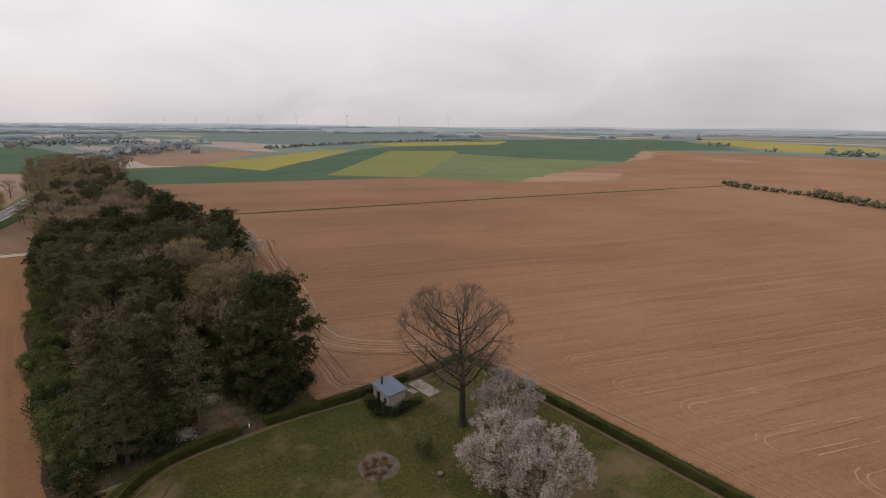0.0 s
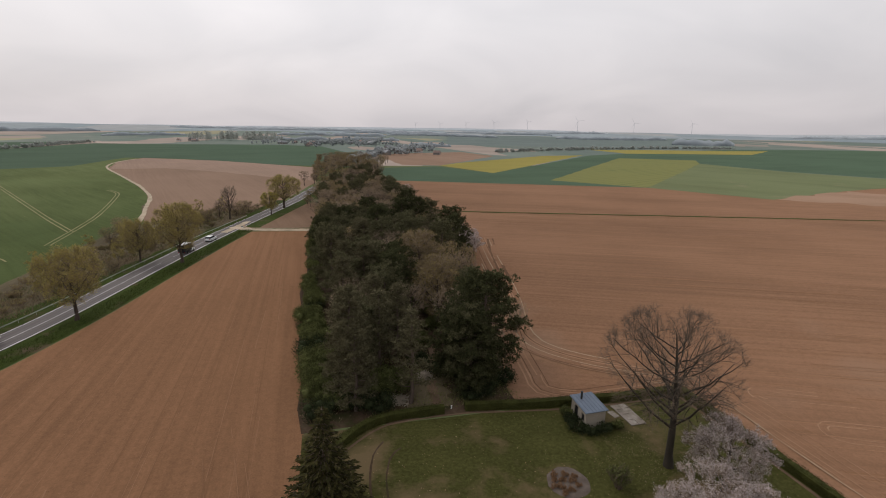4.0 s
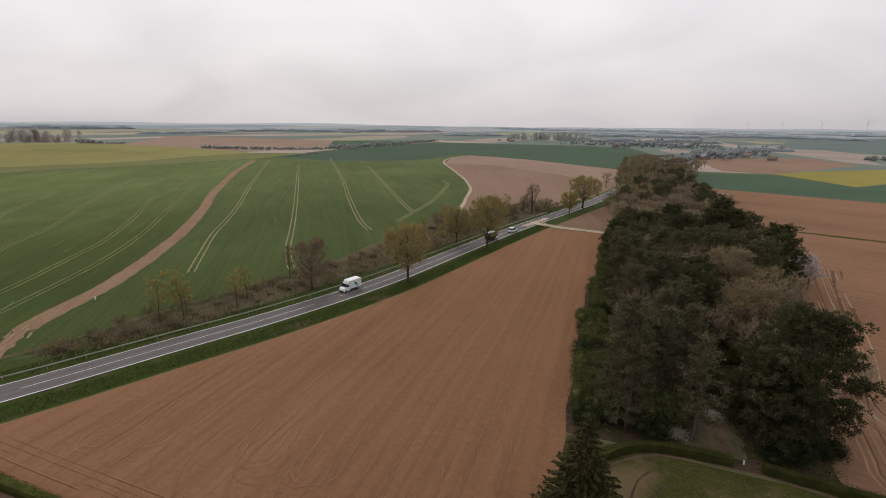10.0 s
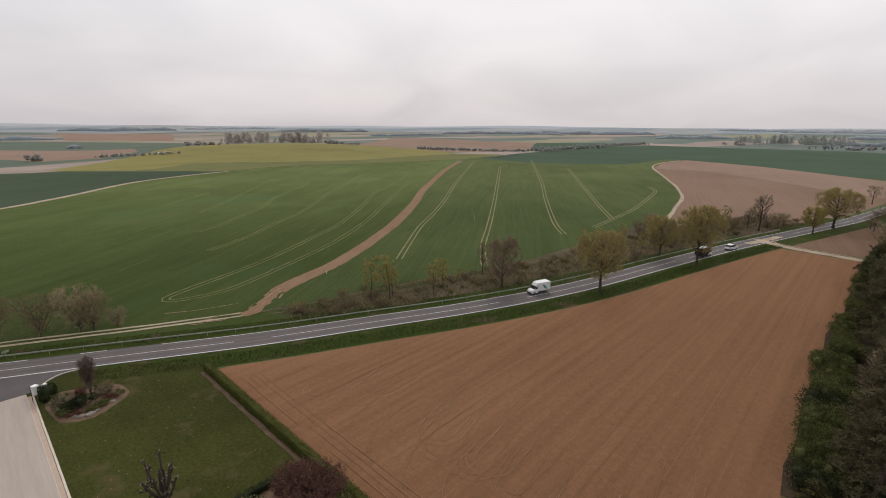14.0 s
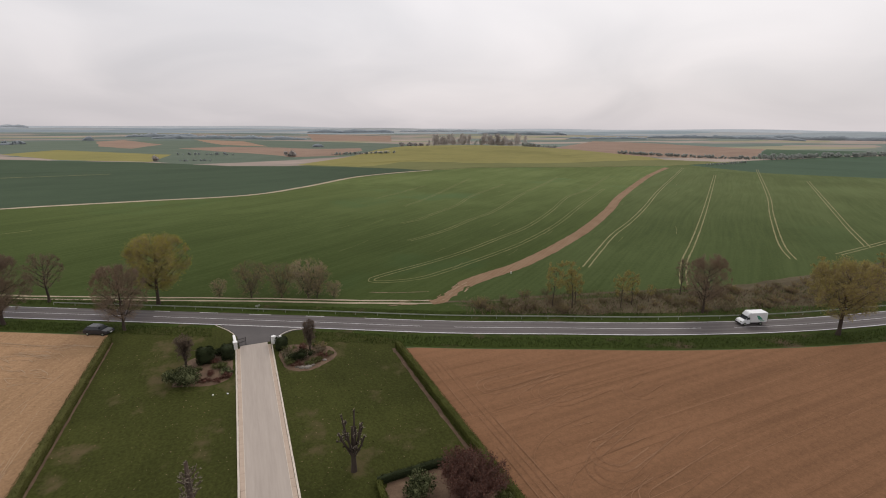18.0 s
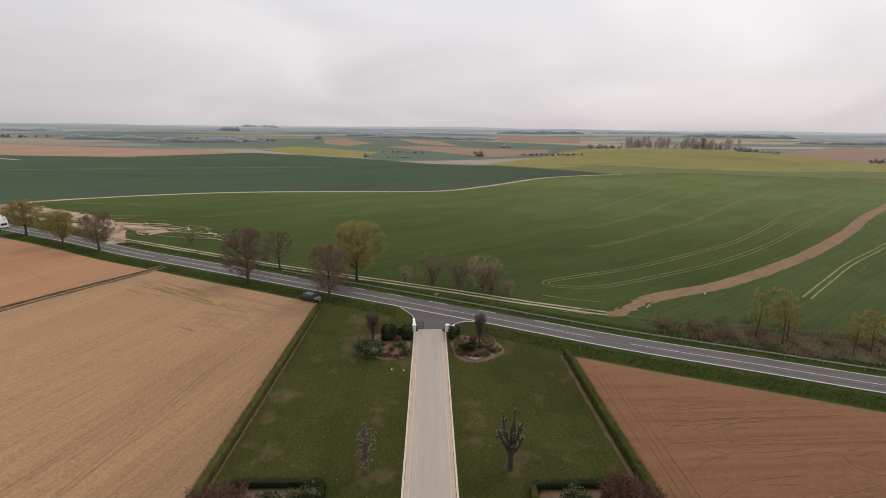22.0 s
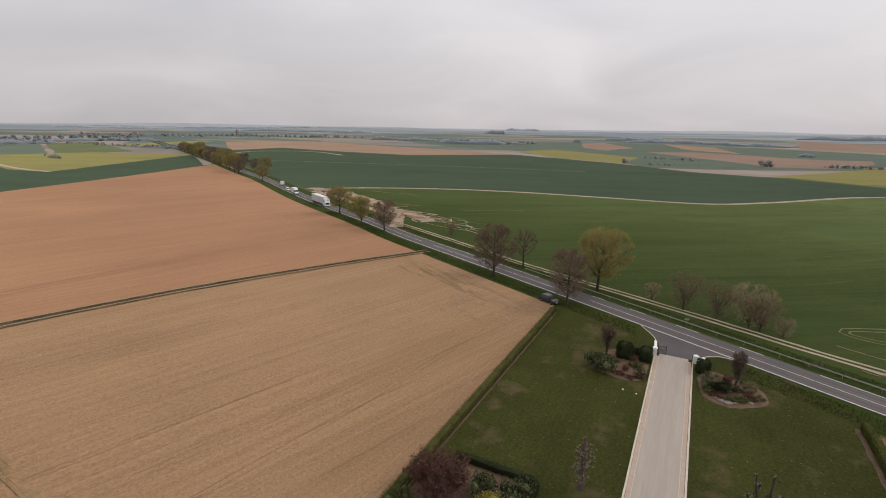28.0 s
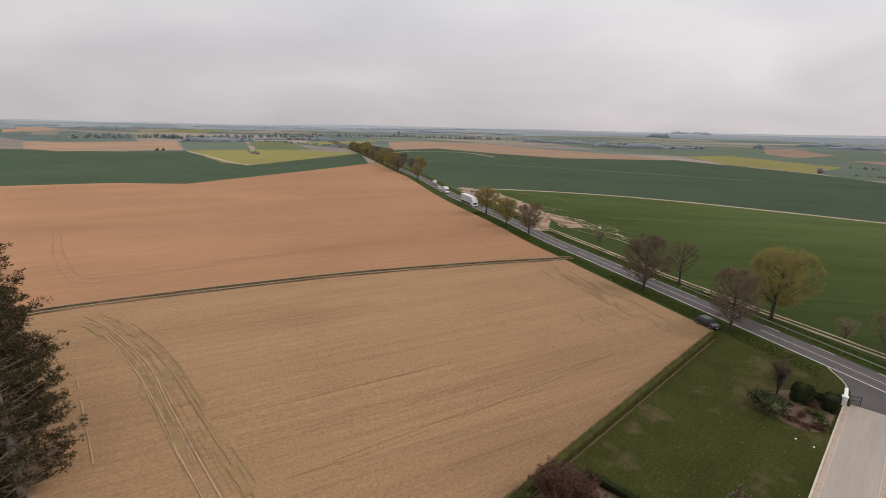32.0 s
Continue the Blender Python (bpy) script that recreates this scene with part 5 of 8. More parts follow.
for x, y, a, s in ((6.1, 95.6, 40, 0.95), (11.0, 93.6, 100, 1.08), (12.6, 92.8, 210, 0.85), (-5.2, 100.5, 0, 0.5), (15.7, 91.4, 150, 0.5), (-66.8, 133, 70, 0.6), (160, 60, 0, 0.8), (154, 57, 30, 0.8), (146, 58, 10, 0.75), (138, 50, 60, 0.6), (145, 47, 140, 0.7), (152, 49, 220, 0.6), (158, 45, 20, 0.75), (165, 47, 300, 0.7), (171, 41, 90, 0.75), (177, 40, 180, 0.65), (190, 33, 250, 0.7), (196, 31, 10, 0.7), (118, 47, 40, 0.5), (111, 52, 130, 0.5), (200, 30, 70, 0.6), (179, 45, 200, 0.7)):
    again(verge_bush, x, y, a, s)

# ---- the wood ----
black = [pine(15.5, 10.2, 1.4, 54, 101, pads=24, blades=24, clump=0.46, flat=0.85, width_n=0.12, spread=1.25, lift=0.95), pine(14.0, 8.6, 2.0, 42, 102, pads=20, blades=22, clump=0.46, flat=0.8, width_n=0.12, spread=1.15, lift=0.8),
         pine(15.0, 7.6, 1.6, 44, 103, pads=13, blades=18, clump=0.56, cone=0.5, width_n=0.085)]
p_black = make_pine("pine_tree", 56.0, -19.6, 0, "large dark green pine with a broad rounded crown", black[0], NEEDLE_DARK, group="trees of the wood")
p_mid = make_pine("pine_tree", 99, -24, 0, "dark pine standing among the trees of the wood", black[1], NEEDLE, group="trees of the wood")
p_warm = make_pine("pine_tree", 55, -2.0, 0, "brownish-green conifer with a ragged pointed crown", black[2], NEEDLE_WARM, group="trees of the wood")
bare_w = broadleaf(12.5, 8.6, 3.8, 14, 111, subs=6, twigs=5, fine=5, fine_r=0.024)
w_bare = make_tree("woodland_tree", 80, -22, 0, "bare grey-brown broadleaved tree in the wood", "tree", bare_w, BARK, TWIG_WOOD, group="trees of the wood")
bare_o = broadleaf(12.0, 8.8, 2.6, 15, 112, subs=6, twigs=6, fine=4, fine_r=0.022)
w_och = make_tree("woodland_tree", 88, -24, 0, "broadleaved tree of the wood with ochre buds", "tree", bare_o, BARK, TWIG_WOOD, WOOD_BUD, leaves_on(bare_o[2], 1, 0.22, 0.25), group="trees of the wood")
under = bush("understorey_bush", 60, 2.6, 4.6, 4.2, 3.4, 4200, BUSHLEAF, "mid-green leafy bush at the edge of the wood", 0.19, seed=121, group="bushes of the wood")
under_d = bush("understorey_bush", 64, -3, 4.2, 4.2, 3.2, 2200, DARKLEAF, "dark evergreen bush in the wood", 0.2, seed=122, group="bushes of the wood")


def wood_right(x):
    """The wood's eastern edge at x."""
    for (x0, y0), (x1, y1) in zip(WOOD_EDGE[1:], WOOD_EDGE[2:]):
        if x0 <= x <= x1:
            return y0 + (y1 - y0) * (x - x0) / (x1 - x0)
    return -22.0


rw = random.Random(19)
x = 94.0
while x < 330:
    top_y = 1.5 if x < 215 else 1.5 - (x - 215) * 0.19
    y = top_y - rw.uniform(0, 3)
    low = wood_right(min(x, 329)) + 4.0 + 5.0 * ease(75, 110, x)
    while y > low:
        px, py = x + rw.uniform(-2.2, 2.2), y + rw.uniform(-1.5, 1.5)
        away = math.hypot(px - 57.2, py + 20.0)
        path = abs(py + 13.5 - (px - 50) * 0.02) < 2.6 and px < 70
        if away > 5 and not path and px > 54 and math.hypot(px - 95, py + 18.2) > 6.5:
            q = rw.random()
            side = (py - low) / max(1.0, top_y - low)
            if px > 205:
                kind = w_bare if q < 0.6 else (w_och if q < 0.85 else p_mid)
                s = rw.uniform(0.62, 0.85)
            elif px < 80 and side > 0.55:
                kind, s = (p_warm, rw.uniform(0.75, 1.0)) if q < 0.6 else (w_bare, rw.uniform(0.7, 0.9))
            elif 68 < px < 112 and side < 0.62:
                kind, s = (w_bare if q < 0.45 else w_och if q < 0.75 else p_mid), rw.uniform(0.78, 0.98)
            elif px > 150:
                kind, s = (w_bare if q < 0.62 else w_och if q < 0.9 else p_mid), rw.uniform(0.72, 0.95)
            elif px > 105:
                kind, s = (p_mid if q < 0.36 else p_black if q < 0.48 else w_bare if q < 0.82 else w_och if q < 0.92 else p_warm), rw.uniform(0.68, 0.86)
            else:
                kind, s = (p_mid if q < 0.36 else p_warm if q < 0.6 else w_bare if q < 0.85 else w_och), rw.uniform(0.8, 1.0)
            again(kind, px, py, rw.uniform(0, 360), s)
        y -= rw.uniform(4.4, 6.2)
    x += rw.uniform(4.4, 5.6)
for x, y, a, s in ((64.5, -21.0, 200, 0.8), (152, -25, 30, 0.9), (110, -29.5, 100, 0.85), (117, -30.5, 20, 0.9)):
    again(p_black, x, y, a, s)
dome = broadleaf(12.6, 10.8, 2.2, 26, 113, subs=8, twigs=7, fine=6, fine_r=0.018)
w_dome = make_tree("woodland_tree", 95, -18.2, 0, "broad domed tree of the wood with ochre-brown opening buds", "tree", dome, BARK, TWIG, WOOD_BUD, leaves_on(dome[2], 1.5, 0.20, 0.22), group="trees of the wood")
again(w_dome, 79.1, -18.6, 120, 0.9)
slim_pine = pine(12.5, 4.6, 2.6, 26, 104, pads=8, blades=12, clump=0.6, cone=0.6)
p_slim = make_pine("pine_tree", 52.2, -9.2, 0, "slim conifer with a bare lower trunk and drooping branches", slim_pine, NEEDLE_WARM, group="trees of the wood")
# the front of the wood: dark conifers either side of a small clearing, pale bare crowns behind
for kind, x, y, a, s in ((p_mid, 54.3, -16.6, 40, 0.84), (p_warm, 52.0, -2.4, 10, 0.74), (p_warm, 57.0, -1.6, 130, 0.86), (p_mid, 60.5, -3.6, 220, 0.8), (p_warm, 63.6, -9.1, 60, 0.8), (p_slim, 59.5, -6.0, 70, 1.0),
                         (w_och, 74.2, -17.4, 0, 0.98), (w_bare, 68.0, -17.8, 50, 0.8), (w_bare, 66.5, -2.6, 20, 0.85), (p_warm, 66.0, -6.0, 300, 0.85), (w_bare, 71.0, -4.0, 200, 0.92)):
    again(kind, x, y, a, s)
for kind, x, y, a, s in ((p_mid, 73.0, -8.4, 160, 0.86), (w_bare, 70.5, -12.2, 330, 0.82), (p_warm, 76.5, -2.0, 80, 0.86), (p_mid, 81.0, -2.6, 250, 0.85), (p_black, 79.0, -10.2, 110, 0.82), (p_mid, 75.5, -23.0, 10, 0.72),
                         (p_mid, 86.5, -8.0, 30, 0.9), (p_black, 87.0, -12.0, 100, 0.8), (p_warm, 88.0, -2.8, 190, 0.85), (w_bare, 92.0, -6.4, 0, 0.9), (p_warm, 84.0, -6.0, 60, 0.9), (p_slim, 70.0, -20.8, 0, 0.9)):
    again(kind, x, y, a, s)
for x, y, a, s in ((53.6, -17.0, 10, 0.74), (56.4, -15.9, 200, 0.7)):
    again(p_black, x, y, a, s, "dark pine with branches down to the ground")
for x, y, a, s in ((52.4, -18.6, 0, 0.7), (51.8, -16.6, 90, 0.55), (54.8, -22.2, 30, 0.7), (58.8, -14.8, 60, 0.8), (62.0, -12.0, 120, 0.7), (51.6, -5.2, 40, 0.8), (53.2, -2.6, 140, 0.9)):
    again(under_d, x, y, a, s)
again(under, 55.2, -7.0, 30, 1.15)
again(under, 54.6, -4.6, 130, 0.9)
again(under_d, 51.4, 1.8, 0, 0.8)
again(under_d, 68.3, 3.0, 60, 1.0)
for x, y, a, s in ((71.5, 2.6, 20, 1.0), (75.5, 3.2, 140, 0.85), (80.5, 3.6, 250, 0.95), (63.5, 2.2, 80, 1.05), (88.5, 3.0, 10, 0.9), (58.5, 2.0, 300, 0.9)):
    again(under, x, y, a, s)
for i in range(60):
    x = 53.5 + i * 2.0 + rw.uniform(-1, 1)
    again(under if i % 4 else under_d, x, rw.uniform(1.2, 3.2) + 1.4 * ease(60, 85, x), rw.uniform(0, 360), rw.uniform(0.45, 0.95) * (1.0 if x < 85 else 0.8))
for i in range(130):
    x = rw.uniform(51.5, 120)
    y = rw.uniform(wood_right(x) + 2, 0)
    if (abs(y + 12.6) < 3.2 and x < 67) or (x < 57 and y < -4):
        continue
    again(under_d if rw.random() < 0.55 else under, x, y, rw.uniform(0, 360), rw.uniform(0.3, 0.75))
sapling = bare_bush("woodland_sapling", 70, -30, 4.0, 6.0, 22, "bare brown saplings at the edge of the wood", 131, TWIG, FLUSH_DULL, 0.25, group="bushes of the wood")
for i in range(40):
    x = 66 + i * 5 + rw.uniform(-2, 2)
    if x < 300:
        again(sapling, x, wood_right(x) + rw.uniform(1.5, 4.5), rw.uniform(0, 360), rw.uniform(0.5, 0.95))
blos = broadleaf(6.5, 6.0, 1.4, 12, 141, subs=5, twigs=5, fine=2)
w_blos = make_tree("blossoming_tree", 118, -37.4, 0, "white blossoming wild cherry on the edge of the wood", "tree", blos, BARK, TWIG, BLOSSOM, leaves_on(blos[2], 3, 0.17, 0.18), "blossom", "blossoming trees")
for x, y, a, s in ((124.5, -38, 90, 1.05), (130, -37.6, 10, 1.0), (134.5, -38, 180, 0.85), (121, -37, 30, 0.95), (245, -41, 0, 0.8)):
    again(w_blos, x, y, a, s)
# the tail of the wood, bare trees closing in on the road
x = 210.0
while x < 520:
    y = 8.0 - 0.012 * (x - 210)
    while y > -34 - 0.03 * (x - 210):
        if min(math.hypot(p.x - x, p.y - y) for p in ROAD) > 5.5 and (x > 335 or y > 1.5 - (x - 215) * 0.19):
            again(w_bare if rw.random() < 0.5 else w_och, x + rw.uniform(-2, 2), y + rw.uniform(-1.5, 1.5), rw.uniform(0, 360), rw.uniform(0.45, 0.85) * (0.72 + 0.28 * ease(0, 9, 8.0 - 0.012 * (x - 210) - y))).scale *= Vector((1.25, 1.25, 0.92))
        y -= rw.uniform(4.6, 6.8)
    x += rw.uniform(5.6, 8) + 0.02 * (x - 210)
# trees along the road towards the village
for i in range(26):
    x = 250 + i * 9 + rw.uniform(-3, 3)
    q = min(ROAD, key=lambda p: abs(p.x - x))
    again(rw.choice([w_bare, w_bare, w_och]), q.x, q.y + rw.choice((-9, 9, -14)), rw.uniform(0, 360), rw.uniform(0.55, 0.95))

# the matching wood on the other side of the grounds
south = pine(19.5, 11.6, 1.0, 104, 151, pads=15, blades=20, clump=0.46, cone=0.25, flat=0.6, dead=12, width_n=0.075)
p_south = make_pine("pine_tree", -52.5, -0.9, 0, "tall ragged brown-green pine at the field edge", south, NEEDLE_SOUTH, BARK_PALE, group="pines beyond the grounds")
part("dead_wood", south[2].done("dead_wood", TWIG), TWIG, p_south, "dead brown twigs inside the crown")["kind"] = "stuff"
for x, y, a, s in ((-57.5, -2.2, 80, 1.1), (-63.0, -1.4, 190, 1.15), (-69, -5.6, 15, 1.16), (-60, -8.5, 290, 1.15), (-56, -12, 20, 0.95), (-75.5, -1.6, 330, 0.85), (-50.5, -7.5, 240, 0.92), (-75, -6, 280, 0.9), (-64, -14, 120, 1.0), (-84, -4, 60, 0.85)):
    again(p_south, x, y, a, s)

# ---- the back garden ----
big = broadleaf(16.8, 13.2, 4.4, 25, 165, trunk_r=0.37, subs=9, twigs=7, fine=5, lean=(0.7, 0.8), fine_r=0.012, top=0.86, rise0=-0.05)
make_tree("bare_tree", 35.5, -32.7, 0, "tall bare tree with a thick dark trunk on the lawn", "tree", big, BARK_DARK, TWIG_BIG)
ch = broadleaf(8.2, 8.0, 1.0, 16, 171, trunk_r=0.2, subs=8, twigs=6, fine=3)
chl = leaves_on(ch[2], 8, 0.10, 0.16)
cherry = make_tree("cherry_tree", 21.6, -29.6, 0, "cherry tree covered in white-pink blossom on the lawn", "tree", ch, BARK, TWIG_RED, BLOSSOM, chl, "blossom", "blossoming cherries")
part("young_foliage", leaves_on(ch[2], 0.8, 0.14, 0.14).done("young_foliage", BLOSSOM_LEAF), BLOSSOM_LEAF, cherry, "bronze young leaves among the blossom")
again(cherry, 31.0, -35.0, 100, 0.94)
again(cherry, 25.2, -27.9, 215, 0.98)


def spruce(h, width, seed):
    RV.seed(seed)
    wood, nd, cones = Soup(), Soup(), Soup()
    wood.tube([Vector((0, 0, h * i / 5)) for i in range(6)], [0.24, 0.2, 0.15, 0.1, 0.06, 0.02], 8)
    for i in range(34):
        u = i / 33
        z0 = 0.6 + (h - 0.9) * u
        reach = width / 2 * (1.0 - u) ** 0.85 + 0.12
        n = 13 if u < 0.7 else 8
        for j in range(n):
            a = 2 * math.pi * (j + RV.uniform(-0.35, 0.35)) / n + i * 0.7
            r = reach * RV.uniform(0.82, 1.1)
            tip = Vector((math.cos(a) * r, math.sin(a) * r, z0 - 0.14 * r + RV.uniform(-0.1, 0.15)))
            line = bent(Vector((0, 0, z0)), tip, -0.10 * r, 4, 0.03)
            wood.tube(line, [0.03, 0.025, 0.02, 0.014, 0.008], 3)
            k = max(3, int(r / 0.30))
            for m in range(k):
                t = 0.25 + 0.78 * m / k
                jj = min(3, int(t * 4))
                p = line[jj].lerp(line[jj + 1], t * 4 - jj)
                side = Vector((-math.sin(a), math.cos(a), 0))
                for s in (-1, 1, 0):
                    d = (side * s * 0.8 + Vector((math.cos(a), math.sin(a), -0.25)) + ball() * 0.35).normalized()
                    nd.blade(p, p + d * RV.uniform(0.30, 0.55), 0.09)
            if u > 0.45 and RV.random() < 0.5:
                c = line[3] + Vector((0, 0, -0.12))
                cones.spike(c, c + Vector((0, 0, -0.16)), 0.05)
                tuft(cones, line[3], 0.2, 3)
    return wood, nd, cones


sp = spruce(12.7, 9.4, 181)
ob = thing("spruce_tree", 33.2, 1.0, 0, 0, "conical dark green spruce with brownish cones at its tip", "tree")
part("trunk", sp[0].done("trunk", BARK_PINE, True), BARK_PINE, ob)
part("foliage", sp[1].done("foliage", SPRUCE), SPRUCE, ob)
part("cone_cluster", sp[2].done("cone_cluster", CONE), CONE, ob, "pale brown cones round the tip")["kind"] = "stuff"


# ---- driveway, gate and front garden ----
drive = tagged(new("driveway", mesh("driveway", [(-1.82, 8, 0.05), (2.12, 8, 0.05), (2.12, 75.2, 0.05), (-1.82, 75.2, 0.05), (-1.82, 8, -0.1), (2.12, 8, -0.1), (2.12, 75.2, -0.1), (-1.82, 75.2, -0.1)],
                                    [(0, 1, 2, 3), (0, 4, 5, 1), (1, 5, 6, 2), (2, 6, 7, 3), (3, 7, 4, 0)], CONCRETE)), "pale concrete driveway between brick gutters and kerbs", "driveway", kind="structure")
for x0, width, top, mat, name in ((-2.42, 0.20, 0.13, KERB, "kerb_stone"), (2.72, 0.20, 0.13, KERB, "kerb_stone"), (-2.07, 0.46, 0.062, GUTTER, "gutter_slab"), (2.37, 0.46, 0.062, GUTTER, "gutter_slab")):
    me = bpy.data.meshes.new(name)
    b = boxed(0, 0, (top - 0.12) / 2, width, 0.97, top + 0.12, 0.012)
    b.to_mesh(me)
    b.free()
    me.materials.append(mat)
    for i in range(56 if mat is KERB else 44):
        q = new(name, me)
        q.parent = drive
        q.location = (x0 + RV.uniform(-0.008, 0.008), 20.5 + i * (0.975 if mat is KERB else 1.236), RV.uniform(-0.006, 0.006))
        if mat is GUTTER:
            q.scale = (1, 1.27, 1)
# thin pale line where gutter and concrete meet
for x in (-1.835, 2.135):
    part("joint", boxed(x, 47.8, 0.05, 0.04, 54.6, 0.03), KERB, drive, "pale joint strip")

jv = [(-1.9, 75.25), (-2.2, 79.0), (-3.0, 81.6), (-5.0, 85.3), (-0.9, 83.25), (4.9, 80.3), (9.6, 77.95), (6.3, 78.2), (4.2, 77.0), (3.0, 75.25)]
tagged(new("gateway_apron", mesh("gateway_apron", [(x, y, 0.045) for x, y in jv], [tuple(range(len(jv)))], ASPHALT_PATCH)), "dark asphalt apron between gate and road", "road", kind="structure")
for pts, nm in (([(-2.35, 75.2), (-2.5, 79.0), (-3.3, 81.8), (-5.5, 85.4)], "kerb_line"), ([(3.1, 75.2), (4.4, 77.3), (6.3, 78.5), (9.6, 78.1)], "kerb_line")):
    line = smooth_line(pts, 0.6)
    v, f = ribbon(line, 0.06, 0.09)
    v2 = [(x, y, -0.02) for x, y, _ in v]
    n = len(v)
    f = f + [(i * 2, i * 2 + 2, n + i * 2 + 2, n + i * 2) for i in range(n // 2 - 1)] + [(i * 2 + 3, i * 2 + 1, n + i * 2 + 1, n + i * 2 + 3) for i in range(n // 2 - 1)]
    tagged(new(nm, mesh(nm, v + v2, f, KERB)), "pale curved kerb beside the gateway", "kerb", kind="structure")


def gate_pier(x, y, turn, wing, label):
    ob = thing("gate_wall", x, y, 0, turn, label, "gate wall", "gate walls")
    part("pier", boxed(0, 0, 0.8, 0.55, 0.55, 1.6, 0.03), WHITE, ob)
    part("coping", boxed(0, 0, 1.66, 0.68, 0.68, 0.12, 0.03), WHITE, ob, "white stone cap")
    part("wing_wall", boxed(0.05, wing / 2 + 0.27, 0.55, 0.28, wing, 1.1, 0.03), WHITE, ob)
    part("wall_coping", boxed(0.05, wing / 2 + 0.27, 1.14, 0.38, wing, 0.09, 0.02), WHITE, ob)
    return ob


gate_pier(-2.45, 74.4, 4, 3.4, "white rendered gate pier with a low wing wall").scale = (1, 1, 0.72)
gate_pier(3.05, 74.4, -58, 1.1, "white rendered gate pier with a short wing wall").scale = (1, 1, 0.72)


def gate_leaf(x, y, turn, length):
    ob = thing("iron_gate", x, y, 0.1, turn, "open dark wrought-iron gate leaf beside its pier", "gate", "gate leaves")
    for z in (0.12, 0.75, 1.25):
        part("rail", boxed(length / 2, 0, z, length, 0.05, 0.05, 0.008), IRON, ob)
    n = int(length / 0.16)
    bar_me = None
    for i in range(n + 1):
        if bar_me is None:
            bar_me = part("bar", rod((0, 0, 0.05), (0, 0, 1.35), 0.016, 0.014, 6), IRON, ob).data
        else:
            q = new("bar", bar_me)
            q.parent = ob
            q.location = (length * i / n, 0, 0.08 * math.sin(math.pi * i / n))
    for px in (0.0, length):
        part("stile", boxed(px, 0, 0.7, 0.07, 0.07, 1.4, 0.01), IRON, ob)


gate_leaf(-2.05, 74.6, 25, 1.2)
gate_leaf(2.62, 74.0, -92, 1.6)
sign = thing("road_sign", 1.45, 89.8, 0, 20, "small grey road sign seen from behind on the verge", "sign")
part("post", rod((0, 0, 0), (0, 0, 1.1), 0.04), STEEL, sign)
part("board", boxed(0, 0, 1.05, 0.9, 0.05, 0.35, 0.02), STEEL, sign)

hedge("clipped_hedge", [(20.7, 66.0), (20.75, 50), (20.9, 30), (21.1, 4)], 0.9, 0.95, "long clipped green hedge along the lawn and bare field", 201, dens=210)
hedge("clipped_hedge", [(-20.7, 84.6), (-20.95, 60), (-21.15, 35), (-21.3, 4)], 0.8, 0.9, "long clipped hedge between the lawn and tan field", 202, HEDGE_OLIVE, 210)
hedge("clipped_hedge", [(47.4, -43.9), (41, -44.1), (30, -44.5), (10, -44.6), (-20, -44.8), (-46, -44.9)], 1.0, 1.0, "clipped dark hedge bounding the back lawn", 203, HEDGE_DARK, 210)
hedge("clipped_hedge", [(47.6, -43.2), (47.7, -35), (48.2, -26), (49.0, -20), (49.7, -15.2)], 0.95, 1.0, "clipped dark hedge between the back lawn and the wood", 204, HEDGE_DARK, 210)
hedge("clipped_hedge", [(49.7, -12.6), (49.6, -8), (49.0, -4.6), (47.3, -1.9), (44.6, 0.6), (41.5, 2.4)], 0.95, 1.0, "curved clipped hedge at the corner of the back lawn", 205, HEDGE_DARK, 210)
hedge("low_hedge", [(-18.4, 38.9), (-14, 38.9), (-9.9, 38.9)], 0.6, 0.7, "low clipped hedge edging a shrub bed", 206, DARKLEAF, 200)
hedge("low_hedge", [(-9.9, 38.6), (-9.8, 36), (-9.8, 33)], 0.6, 0.7, "low clipped hedge edging a shrub bed", 207, DARKLEAF, 200)
hedge("low_hedge", [(9.8, 38.3), (14, 38.4), (18.6, 38.5)], 0.6, 0.7, "low clipped hedge edging a shrub bed", 208, DARKLEAF, 200)
hedge("low_hedge", [(9.8, 38.0), (9.7, 36), (9.7, 33)], 0.6, 0.7, "low clipped hedge edging a shrub bed", 209, HEDGELEAF, 200)


def soil_bed(name, pts, label, z=0.10, seed=1, mat=None):
    """A low mound of bare soil with a rounded, slightly ragged rim."""
    RV.seed(seed)
    rim = smooth_line(pts + pts[:1], 0.5)[:-1]
    c = sum(rim, Vector()) / len(rim)
    v, f = [(c.x, c.y, z * 1.6)], []
    for k, (s, zz) in enumerate(((0.55, z * 1.3), (0.88, z), (1.0, 0.005))):
        for p in rim:
            q = c + (p - c) * s * (1 + RV.uniform(-0.02, 0.02))
            v.append((q.x, q.y, zz + (RV.uniform(-0.03, 0.03) if k < 2 else 0)))
    n = len(rim)
    for i in range(n):
        j = (i + 1) % n
        f.append((0, 1 + i, 1 + j))
        for k in range(2):
            f.append((1 + k * n + i, 1 + (k + 1) * n + i, 1 + (k + 1) * n + j, 1 + k * n + j))
    return tagged(new(name, mesh(name, v, f, mat or BED_SOIL, smooth=True)), label, "flower bed")


soil_bed("shrub_bed", [(-10.2, 65.6), (-7.4, 64.6), (-4.8, 64.2), (-3.1, 65.7), (-2.9, 69.8), (-3.4, 73.2), (-7.6, 73.8), (-9.6, 71.0)], "bare brown soil bed round shrubs by the gate", seed=301)
